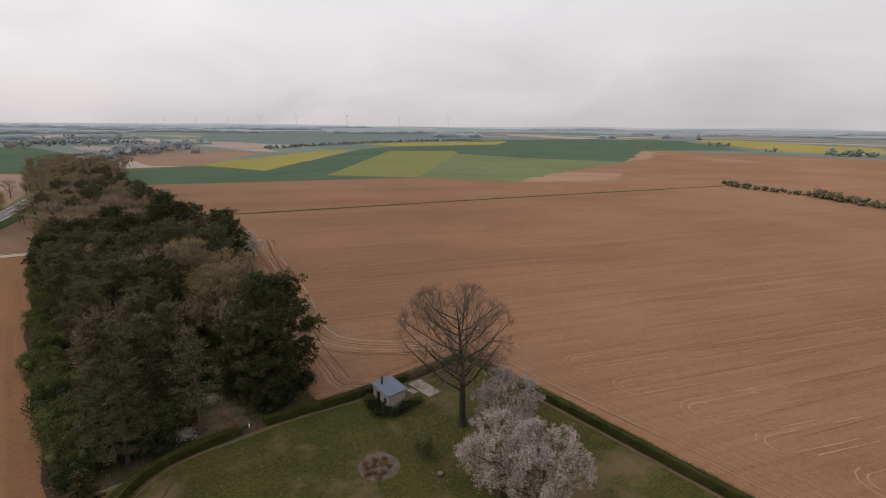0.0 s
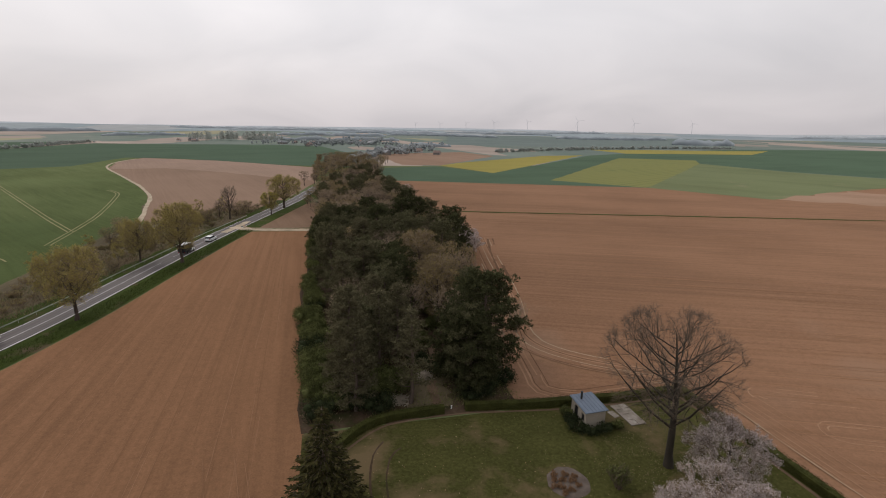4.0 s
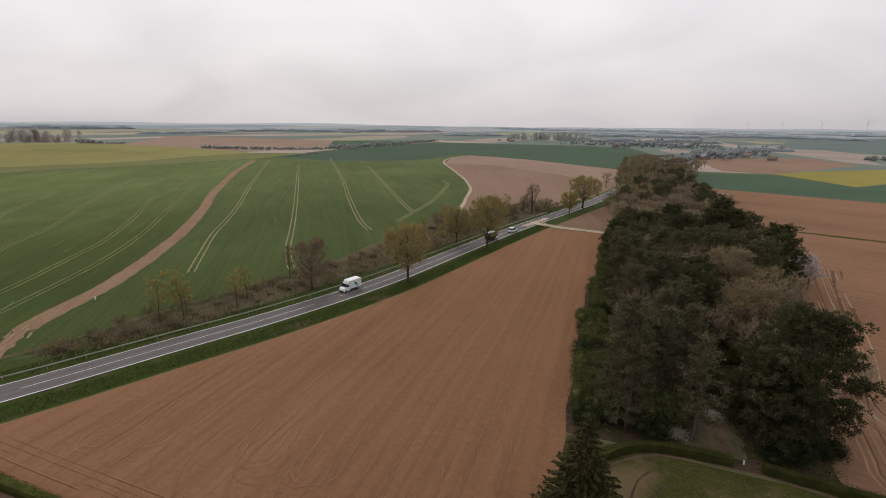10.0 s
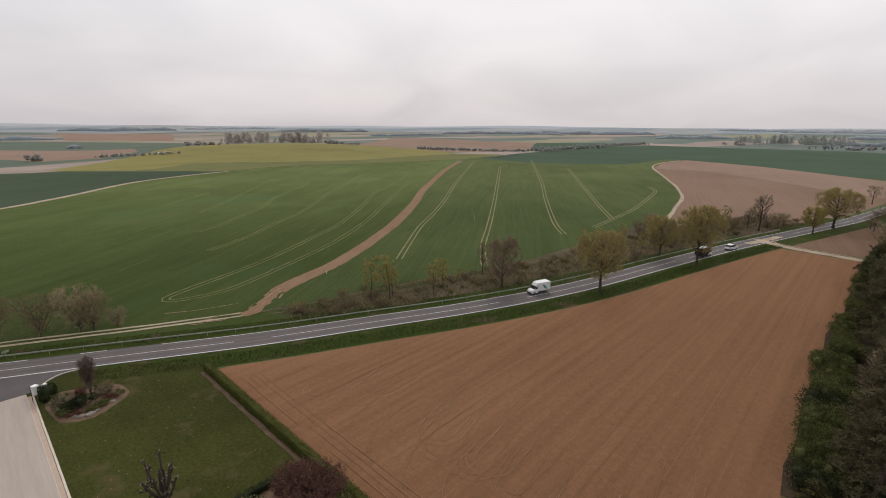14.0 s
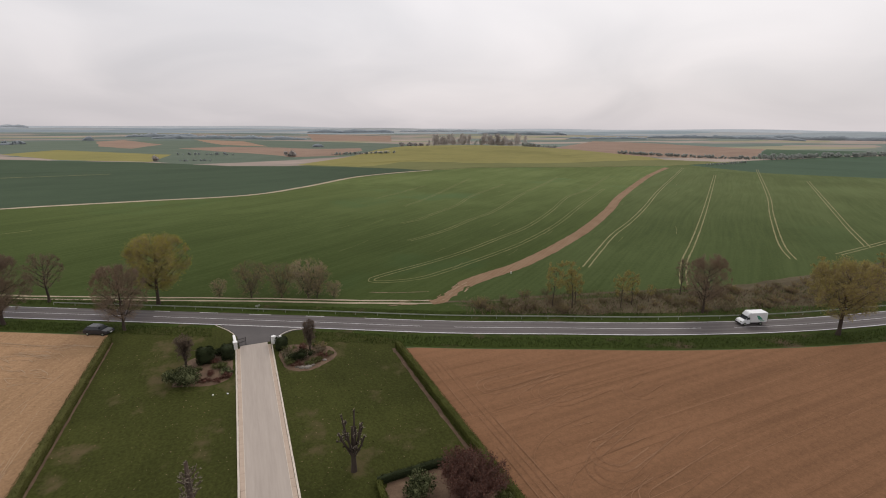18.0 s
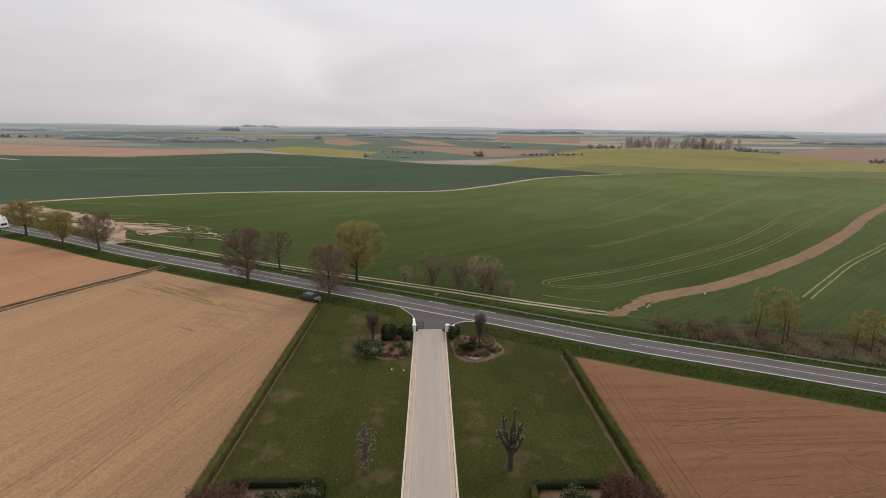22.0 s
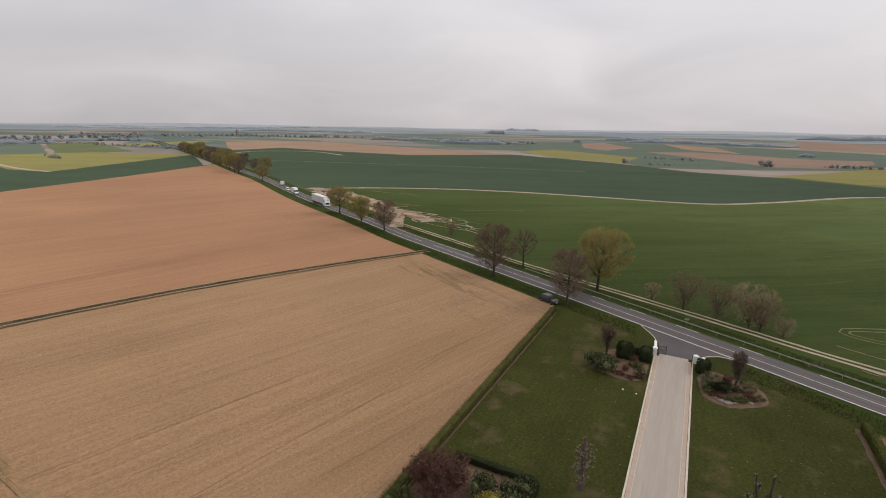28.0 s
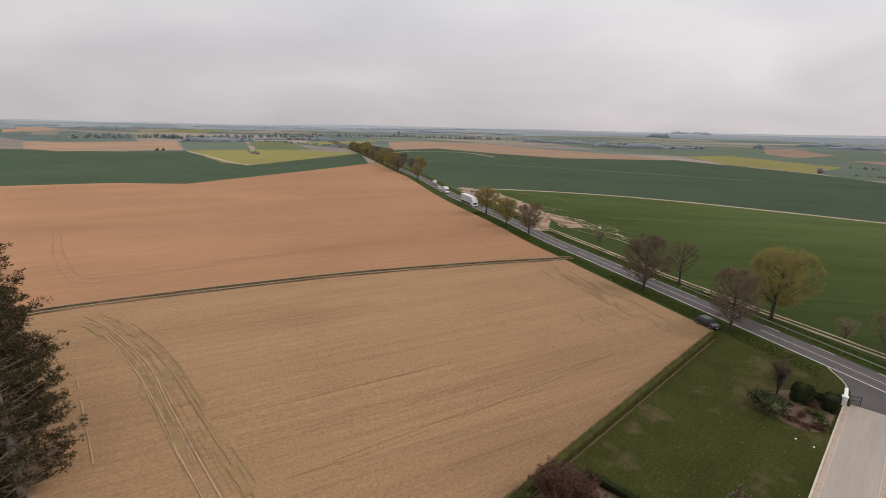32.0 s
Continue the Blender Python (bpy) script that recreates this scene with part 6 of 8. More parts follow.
soil_bed("shrub_bed", [(3.4, 69.7), (4.1, 65.2), (6.7, 63.4), (9.8, 64.9), (11.5, 67.2), (10.6, 70.4), (7.6, 71.9), (4.4, 73.0)], "oval bare soil bed with shrubs by the gate", seed=302)
soil_bed("shrub_bed", [(-20, 38), (-10.4, 38), (-10.4, 24), (-20, 24)], "bare soil under shrubs behind a low hedge", 0.05, 303)
soil_bed("shrub_bed", [(20, 37.6), (10.3, 37.6), (10.3, 24), (20, 24)], "bare soil under shrubs behind a low hedge", 0.05, 304)
soil_bed("rose_bed", [(37.0, -20.0), (37.8, -21.6), (37.2, -23.0), (35.6, -23.6), (34.0, -23.0), (33.5, -21.4), (34.2, -20.0), (35.6, -19.5)], "round grey-brown soil bed with dead flower clumps on the lawn", 0.08, 305, GREY_SOIL)
# bare strip along the inside of the hedges
for nm, pts, w in (("hedge_strip", [(19.85, 65.6), (19.9, 50), (20.05, 30), (20.2, 4)], 0.26), ("hedge_strip", [(-20.15, 84), (-20.35, 60), (-20.55, 40), (-20.7, 4)], 0.13), ("hedge_strip", [(46.6, -43.1), (30, -43.7), (10, -43.8), (-30, -44.0)], 0.18),
                   ("hedge_strip", [(46.8, -43), (46.9, -34), (47.4, -25.6), (48.2, -20), (48.9, -14.5), (48.8, -8), (48.1, -4.8), (46.4, -2.4), (44.2, -0.3)], 0.14)):
    tagged(new(nm, mesh(nm, *ribbon(smooth_line(pts, 1.0), w, 0.012, 2, w * 0.35, rt), BED_SOIL, smooth=True)), "strip of bare soil along the foot of a hedge", "soil strip", kind="structure")
for pts in ([(33.5, -3.2), (38.9, -2.9), (43.5, -3.6), (45.6, -4.9)], [(33, -4.6), (38.5, -4.4), (42.6, -5.2), (44.2, -6.6)]):
    tagged(new("garden_edging", mesh("garden_edging", *ribbon(smooth_line(pts, 0.8), 0.09, 0.014, 2, 0.05, rt), WOODFLOOR)), "worn pale path edging in the back lawn", "path", kind="structure")

bush("laurel_bush", -8.6, 66.0, 3.9, 3.4, 2.5, 3200, GREYLEAF, "rounded grey-green laurel bush beside the soil bed", 0.20, seed=311)
clipped("clipped_bush", -6.4, 71.2, 2.3, 2.0, 2.4, "dense dark clipped evergreen block", 312, DARKLEAF)
clipped("clipped_bush", -3.5, 71.9, 1.7, 2.9, 1.9, "dark clipped evergreen against the gate wall", 313, DARKLEAF)
bush("clipped_bush", -4.6, 73.2, 2.0, 1.6, 1.4, 700, DARKLEAF, "dark spreading evergreen behind the bed", 0.16, seed=314)
bush("garden_bush", -4.4, 68.6, 1.7, 1.6, 1.3, 700, BUSHLEAF, "small green garden bush on bare soil", 0.14, seed=315)
bush("garden_bush", -3.7, 66.9, 1.5, 1.4, 0.9, 500, GREYLEAF, "low greyish garden bush on bare soil", 0.13, seed=316)
bush("garden_bush", -6.4, 65.5, 1.4, 0.9, 0.6, 320, PURPLE, "low brownish heather clump at the bed edge", 0.11, seed=317)
bush("garden_bush", -4.9, 65.0, 1.5, 0.9, 0.5, 320, PURPLE, "low brownish heather clump at the bed edge", 0.11, seed=318)
bush("garden_bush", 6.4, 67.0, 2.5, 2.2, 1.7, 1500, DARKLEAF, "dense dark evergreen shrub in the soil bed", 0.15, seed=319)
bush("garden_bush", 4.9, 67.4, 1.7, 1.6, 1.3, 700, GREYLEAF, "greyish-green shrub beside the dark evergreen", 0.14, seed=327)
bush("garden_bush", 9.0, 68.4, 1.7, 1.6, 1.1, 600, BLOSSOM_LEAF, "pale brownish shrub in the soil bed", 0.13, seed=328)
clipped("clipped_bush", 4.05, 72.0, 1.8, 2.2, 1.8, "dark clipped evergreen against the gate pier", 320, DARKLEAF)
bare_bush("garden_bush", 4.6, 68.4, 2.4, 1.5, 26, "bare brown twiggy bush in the soil bed", 321, TWIG, BUSHLEAF, 0.4)
bare_bush("garden_bush", 9.6, 69.2, 2.2, 1.3, 26, "bare reddish twiggy bush in the soil bed", 322, TWIG_RED, FLUSH_DULL, 0.2)
bush("garden_bush", 4.6, 66.2, 1.6, 1.2, 0.9, 500, BUSHLEAF, "low dull green bush at the bed edge", 0.13, seed=323)
bush("garden_bush", 8.3, 65.6, 1.3, 1.1, 0.8, 420, BUSHLEAF, "low dull green bush at the bed edge", 0.13, seed=324)
for i, (x, y, w, h, m, lab) in enumerate(((5.6, 65.4, 1.2, 0.6, PURPLE, "low brown heather clump in the bed"), (7.3, 65.0, 1.3, 0.6, BUSHLEAF, "low green cushion plant in the bed"), (9.2, 66.6, 1.3, 0.8, PURPLE, "low brown heather clump in the bed"),
                                            (10.3, 67.2, 1.2, 0.6, BUSHLEAF, "low green cushion plant in the bed"), (5.0, 70.4, 1.7, 1.2, BUSHLEAF, "rounded green shrub in the bed"), (7.0, 70.6, 1.5, 0.9, PURPLE, "brownish twiggy shrub in the bed"), (9.0, 70.6, 1.4, 0.9, BUSHLEAF, "rounded green shrub in the bed"),
                                            (-5.6, 67.2, 1.1, 0.6, PURPLE, "low brown heather clump in the bed"), (-7.4, 69.0, 1.2, 0.7, BUSHLEAF, "low green cushion plant in the bed"), (-3.6, 65.6, 1.2, 0.6, PURPLE, "low brown heather clump in the bed"), (-5.2, 70.4, 1.2, 0.9, PURPLE, "reddish-brown shrub in the bed"))):
    bush("bed_plant", x, y, w, w, h, 420, m, lab, 0.12, 4, seed=370 + i, lumps=4, category="plant", group="bed plants")
for i, (x, y, r) in enumerate(((6.1, 64.4, 0.38), (6.9, 64.2, 0.45), (7.6, 64.5, 0.3), (5.5, 64.8, 0.3), (9.4, 65.5, 0.28))):
    RV.seed(330 + i)
    bm = bmesh.new()
    bmesh.ops.create_icosphere(bm, subdivisions=2, radius=r)
    for v in bm.verts:
        v.co = Vector((v.co.x * 1.2, v.co.y * 0.9, v.co.z * 0.7)) * (1 + RV.uniform(-0.14, 0.14))
    me = bpy.data.meshes.new("rock")
    bm.to_mesh(me)
    bm.free()
    me.materials.append(SLAB)
    ob = new("rock", me)
    ob.location = (x, y, 0.12)
    tagged(ob, "grey weathered rock edging the soil bed", "rock", "rocks of the bed")

purple = bare_bush("smoke_bush", -17.4, 33.2, 6.8, 3.9, 130, "large purple-brown bush coming into bud", 341, TWIG_PURPLE, PURPLE, 1.6, fine=4)
again(purple, 17.4, 33.6, 150, 1.04)
bush("laurel_bush", -10.9, 35.4, 3.0, 2.8, 2.3, 1500, GREYLEAF, "grey-green laurel bush behind a low hedge", 0.2, seed=342)
bush("laurel_bush", -14.2, 35.6, 2.2, 2.2, 2.2, 1000, GREYLEAF, "grey-green laurel bush beside a purple bush", 0.2, seed=343)
bush("garden_bush", -12.6, 33.2, 2.8, 2.6, 2.0, 1200, FLUSH, "yellow-green bush in young leaf", 0.16, seed=344)
bush("garden_bush", -18.6, 36.6, 2.8, 2.0, 1.8, 1000, BUSHLEAF, "mid-green bush beside the hedge", 0.16, seed=345)
bush("garden_bush", -20.2, 30.6, 2.2, 2.4, 1.9, 900, BUSHLEAF, "mid-green bush beside the hedge", 0.16, seed=346)
bush("laurel_bush", 12.8, 35.3, 2.9, 2.7, 2.4, 1500, GREYLEAF, "grey-green laurel bush behind a low hedge", 0.2, seed=347)
bush("garden_bush", 19.3, 31.0, 2.0, 2.4, 2.0, 900, BUSHLEAF, "mid-green bush beside the hedge", 0.16, seed=348)


def pollard(x, y, h, seed, stems, label, spread, knob=0.16, bark=None):
    """A hard-pruned tree: thick trunk, short upright arms with swollen ends and a few fresh shoots."""
    RV.seed(seed)
    ob = thing("pollarded_tree", x, y, 0, 0, label, "tree", "pollarded trees")
    wood, knobs = Soup(), Soup()
    fork = h * 0.30
    wood.tube([Vector((0, 0, 0)), Vector((0.03, 0, fork * 0.5)), Vector((0, 0.03, fork)), Vector((0, 0, h * (0.8 if stems < 14 else 0.95)))], [0.32, 0.25, 0.24, 0.11] if stems < 14 else [0.32, 0.27, 0.25, 0.15], 9)

    def swell(p):
        for _ in range(8):
            d = ball().normalized()
            wood.spike(p - d * knob * 0.5, p + d * knob, knob * 0.6)
        for _ in range(4):
            d = (ball().normalized() + Vector((0, 0, 0.5))).normalized()
            knobs.spike(p + d * knob * 0.6, p + d * (knob + RV.uniform(0.05, 0.22)), 0.028)

    for i in range(stems):
        a = i * 2.4 + RV.uniform(-0.3, 0.3)
        u = i / stems
        z0 = fork * RV.uniform(0.7, 1.15) if stems < 14 else fork * 0.6 + (h * 0.75 - fork * 0.5) * u
        r = spread * RV.uniform(0.55, 1.0)
        ztip = h * RV.uniform(0.62, 1.0) if stems < 14 else z0 + RV.uniform(0.2, 0.8)
        tip = Vector((math.cos(a) * r, math.sin(a) * r, ztip))
        line = bent(Vector((0, 0, z0)), tip, -0.25 * r, 4, 0.04)
        wood.tube(line, [0.11, 0.095, 0.085, 0.08, 0.08] if stems < 14 else [0.07, 0.055, 0.05, 0.045, 0.045], 6)
        swell(tip)
        for _ in range(3):
            j = RV.randrange(1, 4)
            q = line[j] + (ball() + Vector((0, 0, 0.3))).normalized() * RV.uniform(0.25, 0.55)
            wood.tube([line[j], q], [0.05, 0.04] if stems < 14 else [0.03, 0.02], 5)
            swell(q)
    swell(Vector((0, 0, h * (0.8 if stems < 14 else 0.95))))
    part("trunk", wood.done("trunk", bark or BARK, True), bark or BARK, ob)
    part("shoot_growth", knobs.done("shoot_growth", BARK_STUB), BARK_STUB, ob)["kind"] = "stuff"
    return ob


pollard(8.1, 40.9, 6.2, 351, 13, "dark pollarded tree with knobbed arms on the lawn", 1.5)
pollard(-6.1, 40.5, 5.9, 352, 30, "brown pollarded column tree with short stubs on the lawn", 1.0, 0.07, BARK_PINE)
sm = broadleaf(4.9, 3.3, 0.5, 30, 353, trunk_r=0.17, subs=6, twigs=6, fine=4, fine_r=0.016, rise0=0.95, top=0.6)
sm_ob = make_tree("small_tree", -8.9, 71.0, 0, "small bare reddish tree in the gate bed", "tree", sm, BARK, TWIG_BIG)
again(sm_ob, 7.8, 68.6, 140, 1.1).scale *= Vector((0.76, 0.76, 1.04))

# ---- back garden ----
shed = thing("garden_shed", 44.6, -28.75, 0, 2, "small pale rendered shed with a blue-grey sheet roof", "shed")
shed.scale = (0.9, 0.9, 0.9)
RV.seed(400)
# walls with openings on the side that faces the camera's lawn
def wall_box(x0, x1, y0, y1, z0, z1):
    part("wall", boxed((x0 + x1) / 2, (y0 + y1) / 2, (z0 + z1) / 2, x1 - x0, y1 - y0, z1 - z0), RENDER, shed)


wall_box(-1.75, -1.55, -1.2, 1.2, 0, 2.3)
wall_box(1.55, 1.75, -1.2, 1.2, 0, 2.5)
wall_box(-1.75, 1.75, -1.4, -1.2, 0, 2.38)
wall_box(-1.75, -1.35, 1.2, 1.4, 0, 2.3)
wall_box(-0.65, 0.15, 1.2, 1.4, 0, 2.35)
wall_box(1.05, 1.75, 1.2, 1.4, 0, 2.45)
wall_box(-1.35, -0.65, 1.2, 1.4, 0, 0.75)
wall_box(-1.35, -0.65, 1.2, 1.4, 1.75, 2.32)
wall_box(0.15, 1.05, 1.2, 1.4, 1.95, 2.4)
# near-black panels fill both openings in place of the shade inside
part("window_shade_panel", boxed(-1.0, 1.22, 1.25, 0.7, 0.05, 1.0), DARK, shed, "black panel for the shade in an unglazed window")
part("door_shade_panel", boxed(0.6, 1.22, 0.98, 0.9, 0.05, 1.94), DARK, shed, "black panel for the shade in an open doorway")
roof = part("roof", (([(-2.0, -1.65, 2.30), (2.0, -1.65, 2.62), (2.0, 1.65, 2.62), (-2.0, 1.65, 2.30), (-2.0, -1.65, 2.38), (2.0, -1.65, 2.70), (2.0, 1.65, 2.70), (-2.0, 1.65, 2.38)]),
                     [(3, 2, 1, 0), (4, 5, 6, 7), (0, 1, 5, 4), (1, 2, 6, 5), (2, 3, 7, 6), (3, 0, 4, 7)]), ROOFSHEET, shed)
for i in range(7):
    y = -1.5 + i * 0.5
    rib = part("seam", boxed(0, 0, 0, 4.0, 0.05, 0.05, 0.01), ROOFSHEET, roof)
    rib.matrix_basis = Matrix.Translation((0, y, 2.565)) @ Matrix.Rotation(-math.atan2(0.32, 4.0), 4, "Y")
part("chimney_pipe", rod((0.9, 0.55, 2.5), (0.9, 0.55, 3.6), 0.13, 0.13, 12), IRON, shed, "dark stove pipe")
part("pipe_cap", rod((0.9, 0.55, 3.62), (0.9, 0.55, 3.70), 0.19, 0.17, 12), IRON, shed)
for i, (x, y, w, d, h, m) in enumerate(((46.2, -26.9, 1.6, 1.2, 0.9, BUSHLEAF), (44.8, -26.6, 2.2, 1.5, 0.9, DARKLEAF), (43.2, -26.5, 2.2, 1.6, 1.1, DARKLEAF), (42.2, -27.6, 1.6, 2.0, 1.0, DARKLEAF), (42.0, -29.4, 1.5, 2.2, 1.1, DARKLEAF), (42.4, -31.2, 1.3, 1.5, 0.9, BUSHLEAF))):
    bush("ivy_clump", x, y, w, d, h, 800, m, "dark ivy and evergreen growth round the shed", 0.16, seed=410 + i, group="growth round the shed")
slab = thing("concrete_slab", 44.5, -34.1, 0, 2, "cracked pale concrete slab beside the shed", "slab")
for i in range(4):
    for j in range(2):
        q = part("slab_piece", boxed(0, 0, 0.03, 1.03, 0.98, 0.1, 0.015), SLAB, slab)
        q.matrix_basis = pose(-1.6 + i * 1.07, -0.5 + j * 1.02, 0.01 + RV.uniform(0, 0.02), RV.uniform(-1.2, 1.2), RV.uniform(-1.2, 1.2), RV.uniform(-3, 3))
step = thing("concrete_slab", 44.9, -32.4, 0, 10, "small pale paving slab between shed and concrete", "slab")
part("slab_piece", boxed(0, 0, 0.03, 1.3, 0.8, 0.08, 0.015), SLAB, step)
for i in range(11):
    a, r = i * 2.4, 0.4 + 1.1 * math.sqrt(i / 11)
    bush("flower_clump", 35.5 + math.cos(a) * r, -21.1 + math.sin(a) * r, 0.6, 0.6, 0.42, 200, RUST, "dead rust-brown flower clump in the round bed", 0.12, stems=4, seed=430 + i, lumps=3, category="plant", group="flower clumps")
bare_bush("lawn_bush", 33.8, -25.9, 2.2, 2.6, 26, "bare dark green twiggy bush on the back lawn", 441, TWIG_BIG, BUSHLEAF, 2)
stump = thing("tree_stump", 30.8, -25.5, 0, 0, "freshly cut pale orange tree stump on the lawn", "stump")
part("bark", rod((0, 0, -0.02), (0, 0, 0.28), 0.36, 0.30, 14), BARK, stump)
part("cut_face", rod((0, 0, 0.275), (0, 0, 0.295), 0.28, 0.27, 14), CONE, stump, "pale cut wood face")
for i, (x, y, w) in enumerate(((52.8, -7.6, 1.9), (58.0, -11.8, 2.2), (53.2, -17.4, 1.6))):
    RV.seed(450 + i)
    heap = thing("brush_heap", x, y, 0, 0, "heap of cut pinkish-brown branches in the wood", "brush heap", "brush heaps")
    s = Soup()
    for _ in range(150):
        p = Vector((RV.gauss(0, w * 0.26), RV.gauss(0, w * 0.26), 0))
        p.z = max(0.05, (1 - (p.length / w) ** 2) * RV.uniform(0.05, 0.8))
        d = Vector((RV.uniform(-1, 1), RV.uniform(-1, 1), RV.uniform(-0.25, 0.35))).normalized()
        s.tube([p - d * 0.5, p + d * 0.5], [0.05, 0.03], 4)
    ob = part("cut_wood", s.done("cut_wood", BARK_STUB), BARK_STUB, heap)
    ob["kind"] = "stuff"
post = thing("marker_post", 50.2, -13.7, 0, 0, "small white marker post in the hedge gap", "post")
part("shaft", rod((0, 0, 0), (0, 0, 0.38), 0.08, 0.07, 10), WHITE, post)
part("cap", rod((0, 0, 0.38), (0, 0, 0.43), 0.10, 0.07, 10), WHITE, post)


# ---- distance: hedgerows, woods, villages, wind turbines ----
def crown(s, x, y, h, w, n, z=None, tall=False):
    """A far tree: a few uneven inner lobes under a ragged cloud of small leaf clumps."""
    z = land(x, y) if z is None else z
    lobes = []
    for k in range(5):
        u = (k + 0.5) / 5
        if tall:
            c = Vector((x + RV.uniform(-0.12, 0.12) * w, y + RV.uniform(-0.12, 0.12) * w, z + h * (0.18 + 0.68 * u)))
            rw_, rh = w * RV.uniform(0.30, 0.48) * (1.2 - 0.55 * u), h * RV.uniform(0.11, 0.18)
        else:
            a = RV.uniform(0, 6.283)
            c = Vector((x + math.cos(a) * w * 0.26 * RV.random(), y + math.sin(a) * w * 0.26 * RV.random(), z + h * RV.uniform(0.24, 0.72)))
            rw_, rh = w * RV.uniform(0.16, 0.28), h * RV.uniform(0.14, 0.26)
        lobes.append((c, rw_, rh))
        if tall:
            continue
        b = len(s.v)
        for i in range(4):
            la = -1.2 + 2.4 * i / 3
            for j in range(5):
                a = 2 * math.pi * (j + 0.5 * (i % 2)) / 5
                q = RV.uniform(0.65, 1.2)
                s.v.append(Vector((c.x + math.cos(a) * math.cos(la) * rw_ * q, c.y + math.sin(a) * math.cos(la) * rw_ * q, max(z, c.z + math.sin(la) * rh * RV.uniform(0.8, 1.15)))))
        s.f += [(b + i * 5 + j, b + i * 5 + (j + 1) % 5, b + (i + 1) * 5 + (j + 1) % 5, b + (i + 1) * 5 + j) for i in range(3) for j in range(5)] + [tuple(b + 15 + j for j in range(5))]
    for _ in range(int(n * (10 if tall else 1.3))):
        c, rw_, rh = RV.choice(lobes)
        o = ball().normalized() * (RV.uniform(0.1, 1.35) if tall else RV.uniform(0.85, 1.5))
        p = Vector((c.x + o.x * rw_, c.y + o.y * rw_, max(z, c.z + o.z * rh)))
        q = w * RV.uniform(0.045, 0.09)
        d = (Vector((0, 0, 1.2)) + ball()).normalized() if tall else (o + ball() * 0.6).normalized()
        s.blade(p, p + d * q * (2.4 if tall else 1.5), q * (0.5 if tall else 0.6))


def grove(name, pts, depth, h, gap, mat, label, seed, n=40, slim=1.15, tall=False, sparse=0.0):
    """Trees along a line in plan, as one mass."""
    RV.seed(seed)
    s = Soup()
    for (x0, y0), (x1, y1) in zip(pts, pts[1:]):
        ln = math.hypot(x1 - x0, y1 - y0)
        gap_ = gap * 0.36
        for i in range(max(1, int(ln / gap_))):
            if RV.random() < sparse:
                continue
            t = (i + RV.random()) / max(1, int(ln / gap_))
            hh = h * RV.uniform(0.4, 1.05)
            crown(s, x0 + (x1 - x0) * t + RV.uniform(-depth, depth) / 2, y0 + (y1 - y0) * t + RV.uniform(-depth, depth) / 2, hh, hh * RV.uniform(0.75, 1.1) * slim, n, tall=tall)
    ob = new(name, s.done(name, mat, True))
    return tagged(ob, label, "trees", kind="stuff")


FIELD_HEDGE = leaf("field_hedge_leaves", [(0.12, 0.112, 0.064), (0.17, 0.157, 0.092), (0.23, 0.208, 0.13)], island=0.8)
# both leaf colours have the haze of middle distance mixed in
HAZY = leaf("hazed_middle_woods", [(0.34, 0.362, 0.365), (0.375, 0.397, 0.40), (0.41, 0.43, 0.435)], island=0.3, thin=0.55)
HAZY_BARE = leaf("hazed_bare_poplars", [(0.37, 0.335, 0.315), (0.42, 0.38, 0.36), (0.47, 0.43, 0.405)], island=0.4, thin=0.5)
grove("hedgerow", [(396, 430), (524, 360)], 5, 5, 4.0, FARWOOD, "dark hedgerow along a far field edge", 501)
grove("hedgerow", [(537, 358), (700, 372), (945, 380)], 14, 7, 6, FARWOOD, "bushy hedgerow between distant fields", 502)
grove("hedgerow", [(96, 525), (120, 512), (157, 498)], 4, 3.6, 4, FARWOOD, "dark clump of bushes beyond the rape", 503)
grove("hedgerow", [(330, 520), (420, 620), (500, 700)], 10, 6, 6, FARWOOD, "hedgerow behind the rape hill", 504)
grove("hedgerow", [(394, 313), (424, 318), (470, 330)], 3, 2.6, 5, FARWOOD, "low bushes on a field boundary", 505, sparse=0.3)
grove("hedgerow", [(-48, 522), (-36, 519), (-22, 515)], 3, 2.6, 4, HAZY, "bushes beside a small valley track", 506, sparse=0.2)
grove("hedgerow", [(673, -243), (760, -400), (814, -521), (850, -690), (871, -840)], 12, 7, 6, FARWOOD, "long hedgerow behind the far wheat", 507)
grove("hedgerow", [(116, -314), (91, -302), (72, -298), (52, -288), (38, -277), (10, -262), (-30, -240)], 4, 4.0, 3.0, FIELD_HEDGE, "dark overgrown hedge across the bare field", 508, 26)
grove("blossom_bushes", [(66, -296), (50, -286)], 3, 6, 4, BLOSSOM_LEAF, "pale blossoming bushes in a field hedge", 509)
grove("copse", [(168, -778), (116, -797), (60, -800)], 16, 12, 7, FARWOOD, "copse beyond the bare field", 511)
grove("copse", [(400, -1000), (360, -960)], 16, 9, 10, FARWOOD, "bushes beside a far rape field", 512)
grove("copse", [(250, -816), (238, -820)], 4, 8, 5, FARWOOD, "few bushes on a far field edge", 513)
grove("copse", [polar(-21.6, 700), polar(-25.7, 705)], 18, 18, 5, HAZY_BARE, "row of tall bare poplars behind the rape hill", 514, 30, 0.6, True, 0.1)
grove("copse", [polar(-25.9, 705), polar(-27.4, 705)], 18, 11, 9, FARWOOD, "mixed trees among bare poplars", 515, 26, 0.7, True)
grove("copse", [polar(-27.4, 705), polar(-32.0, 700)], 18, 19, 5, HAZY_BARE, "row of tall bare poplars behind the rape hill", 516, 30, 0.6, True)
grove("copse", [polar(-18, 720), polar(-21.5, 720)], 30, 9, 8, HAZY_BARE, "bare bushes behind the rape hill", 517)
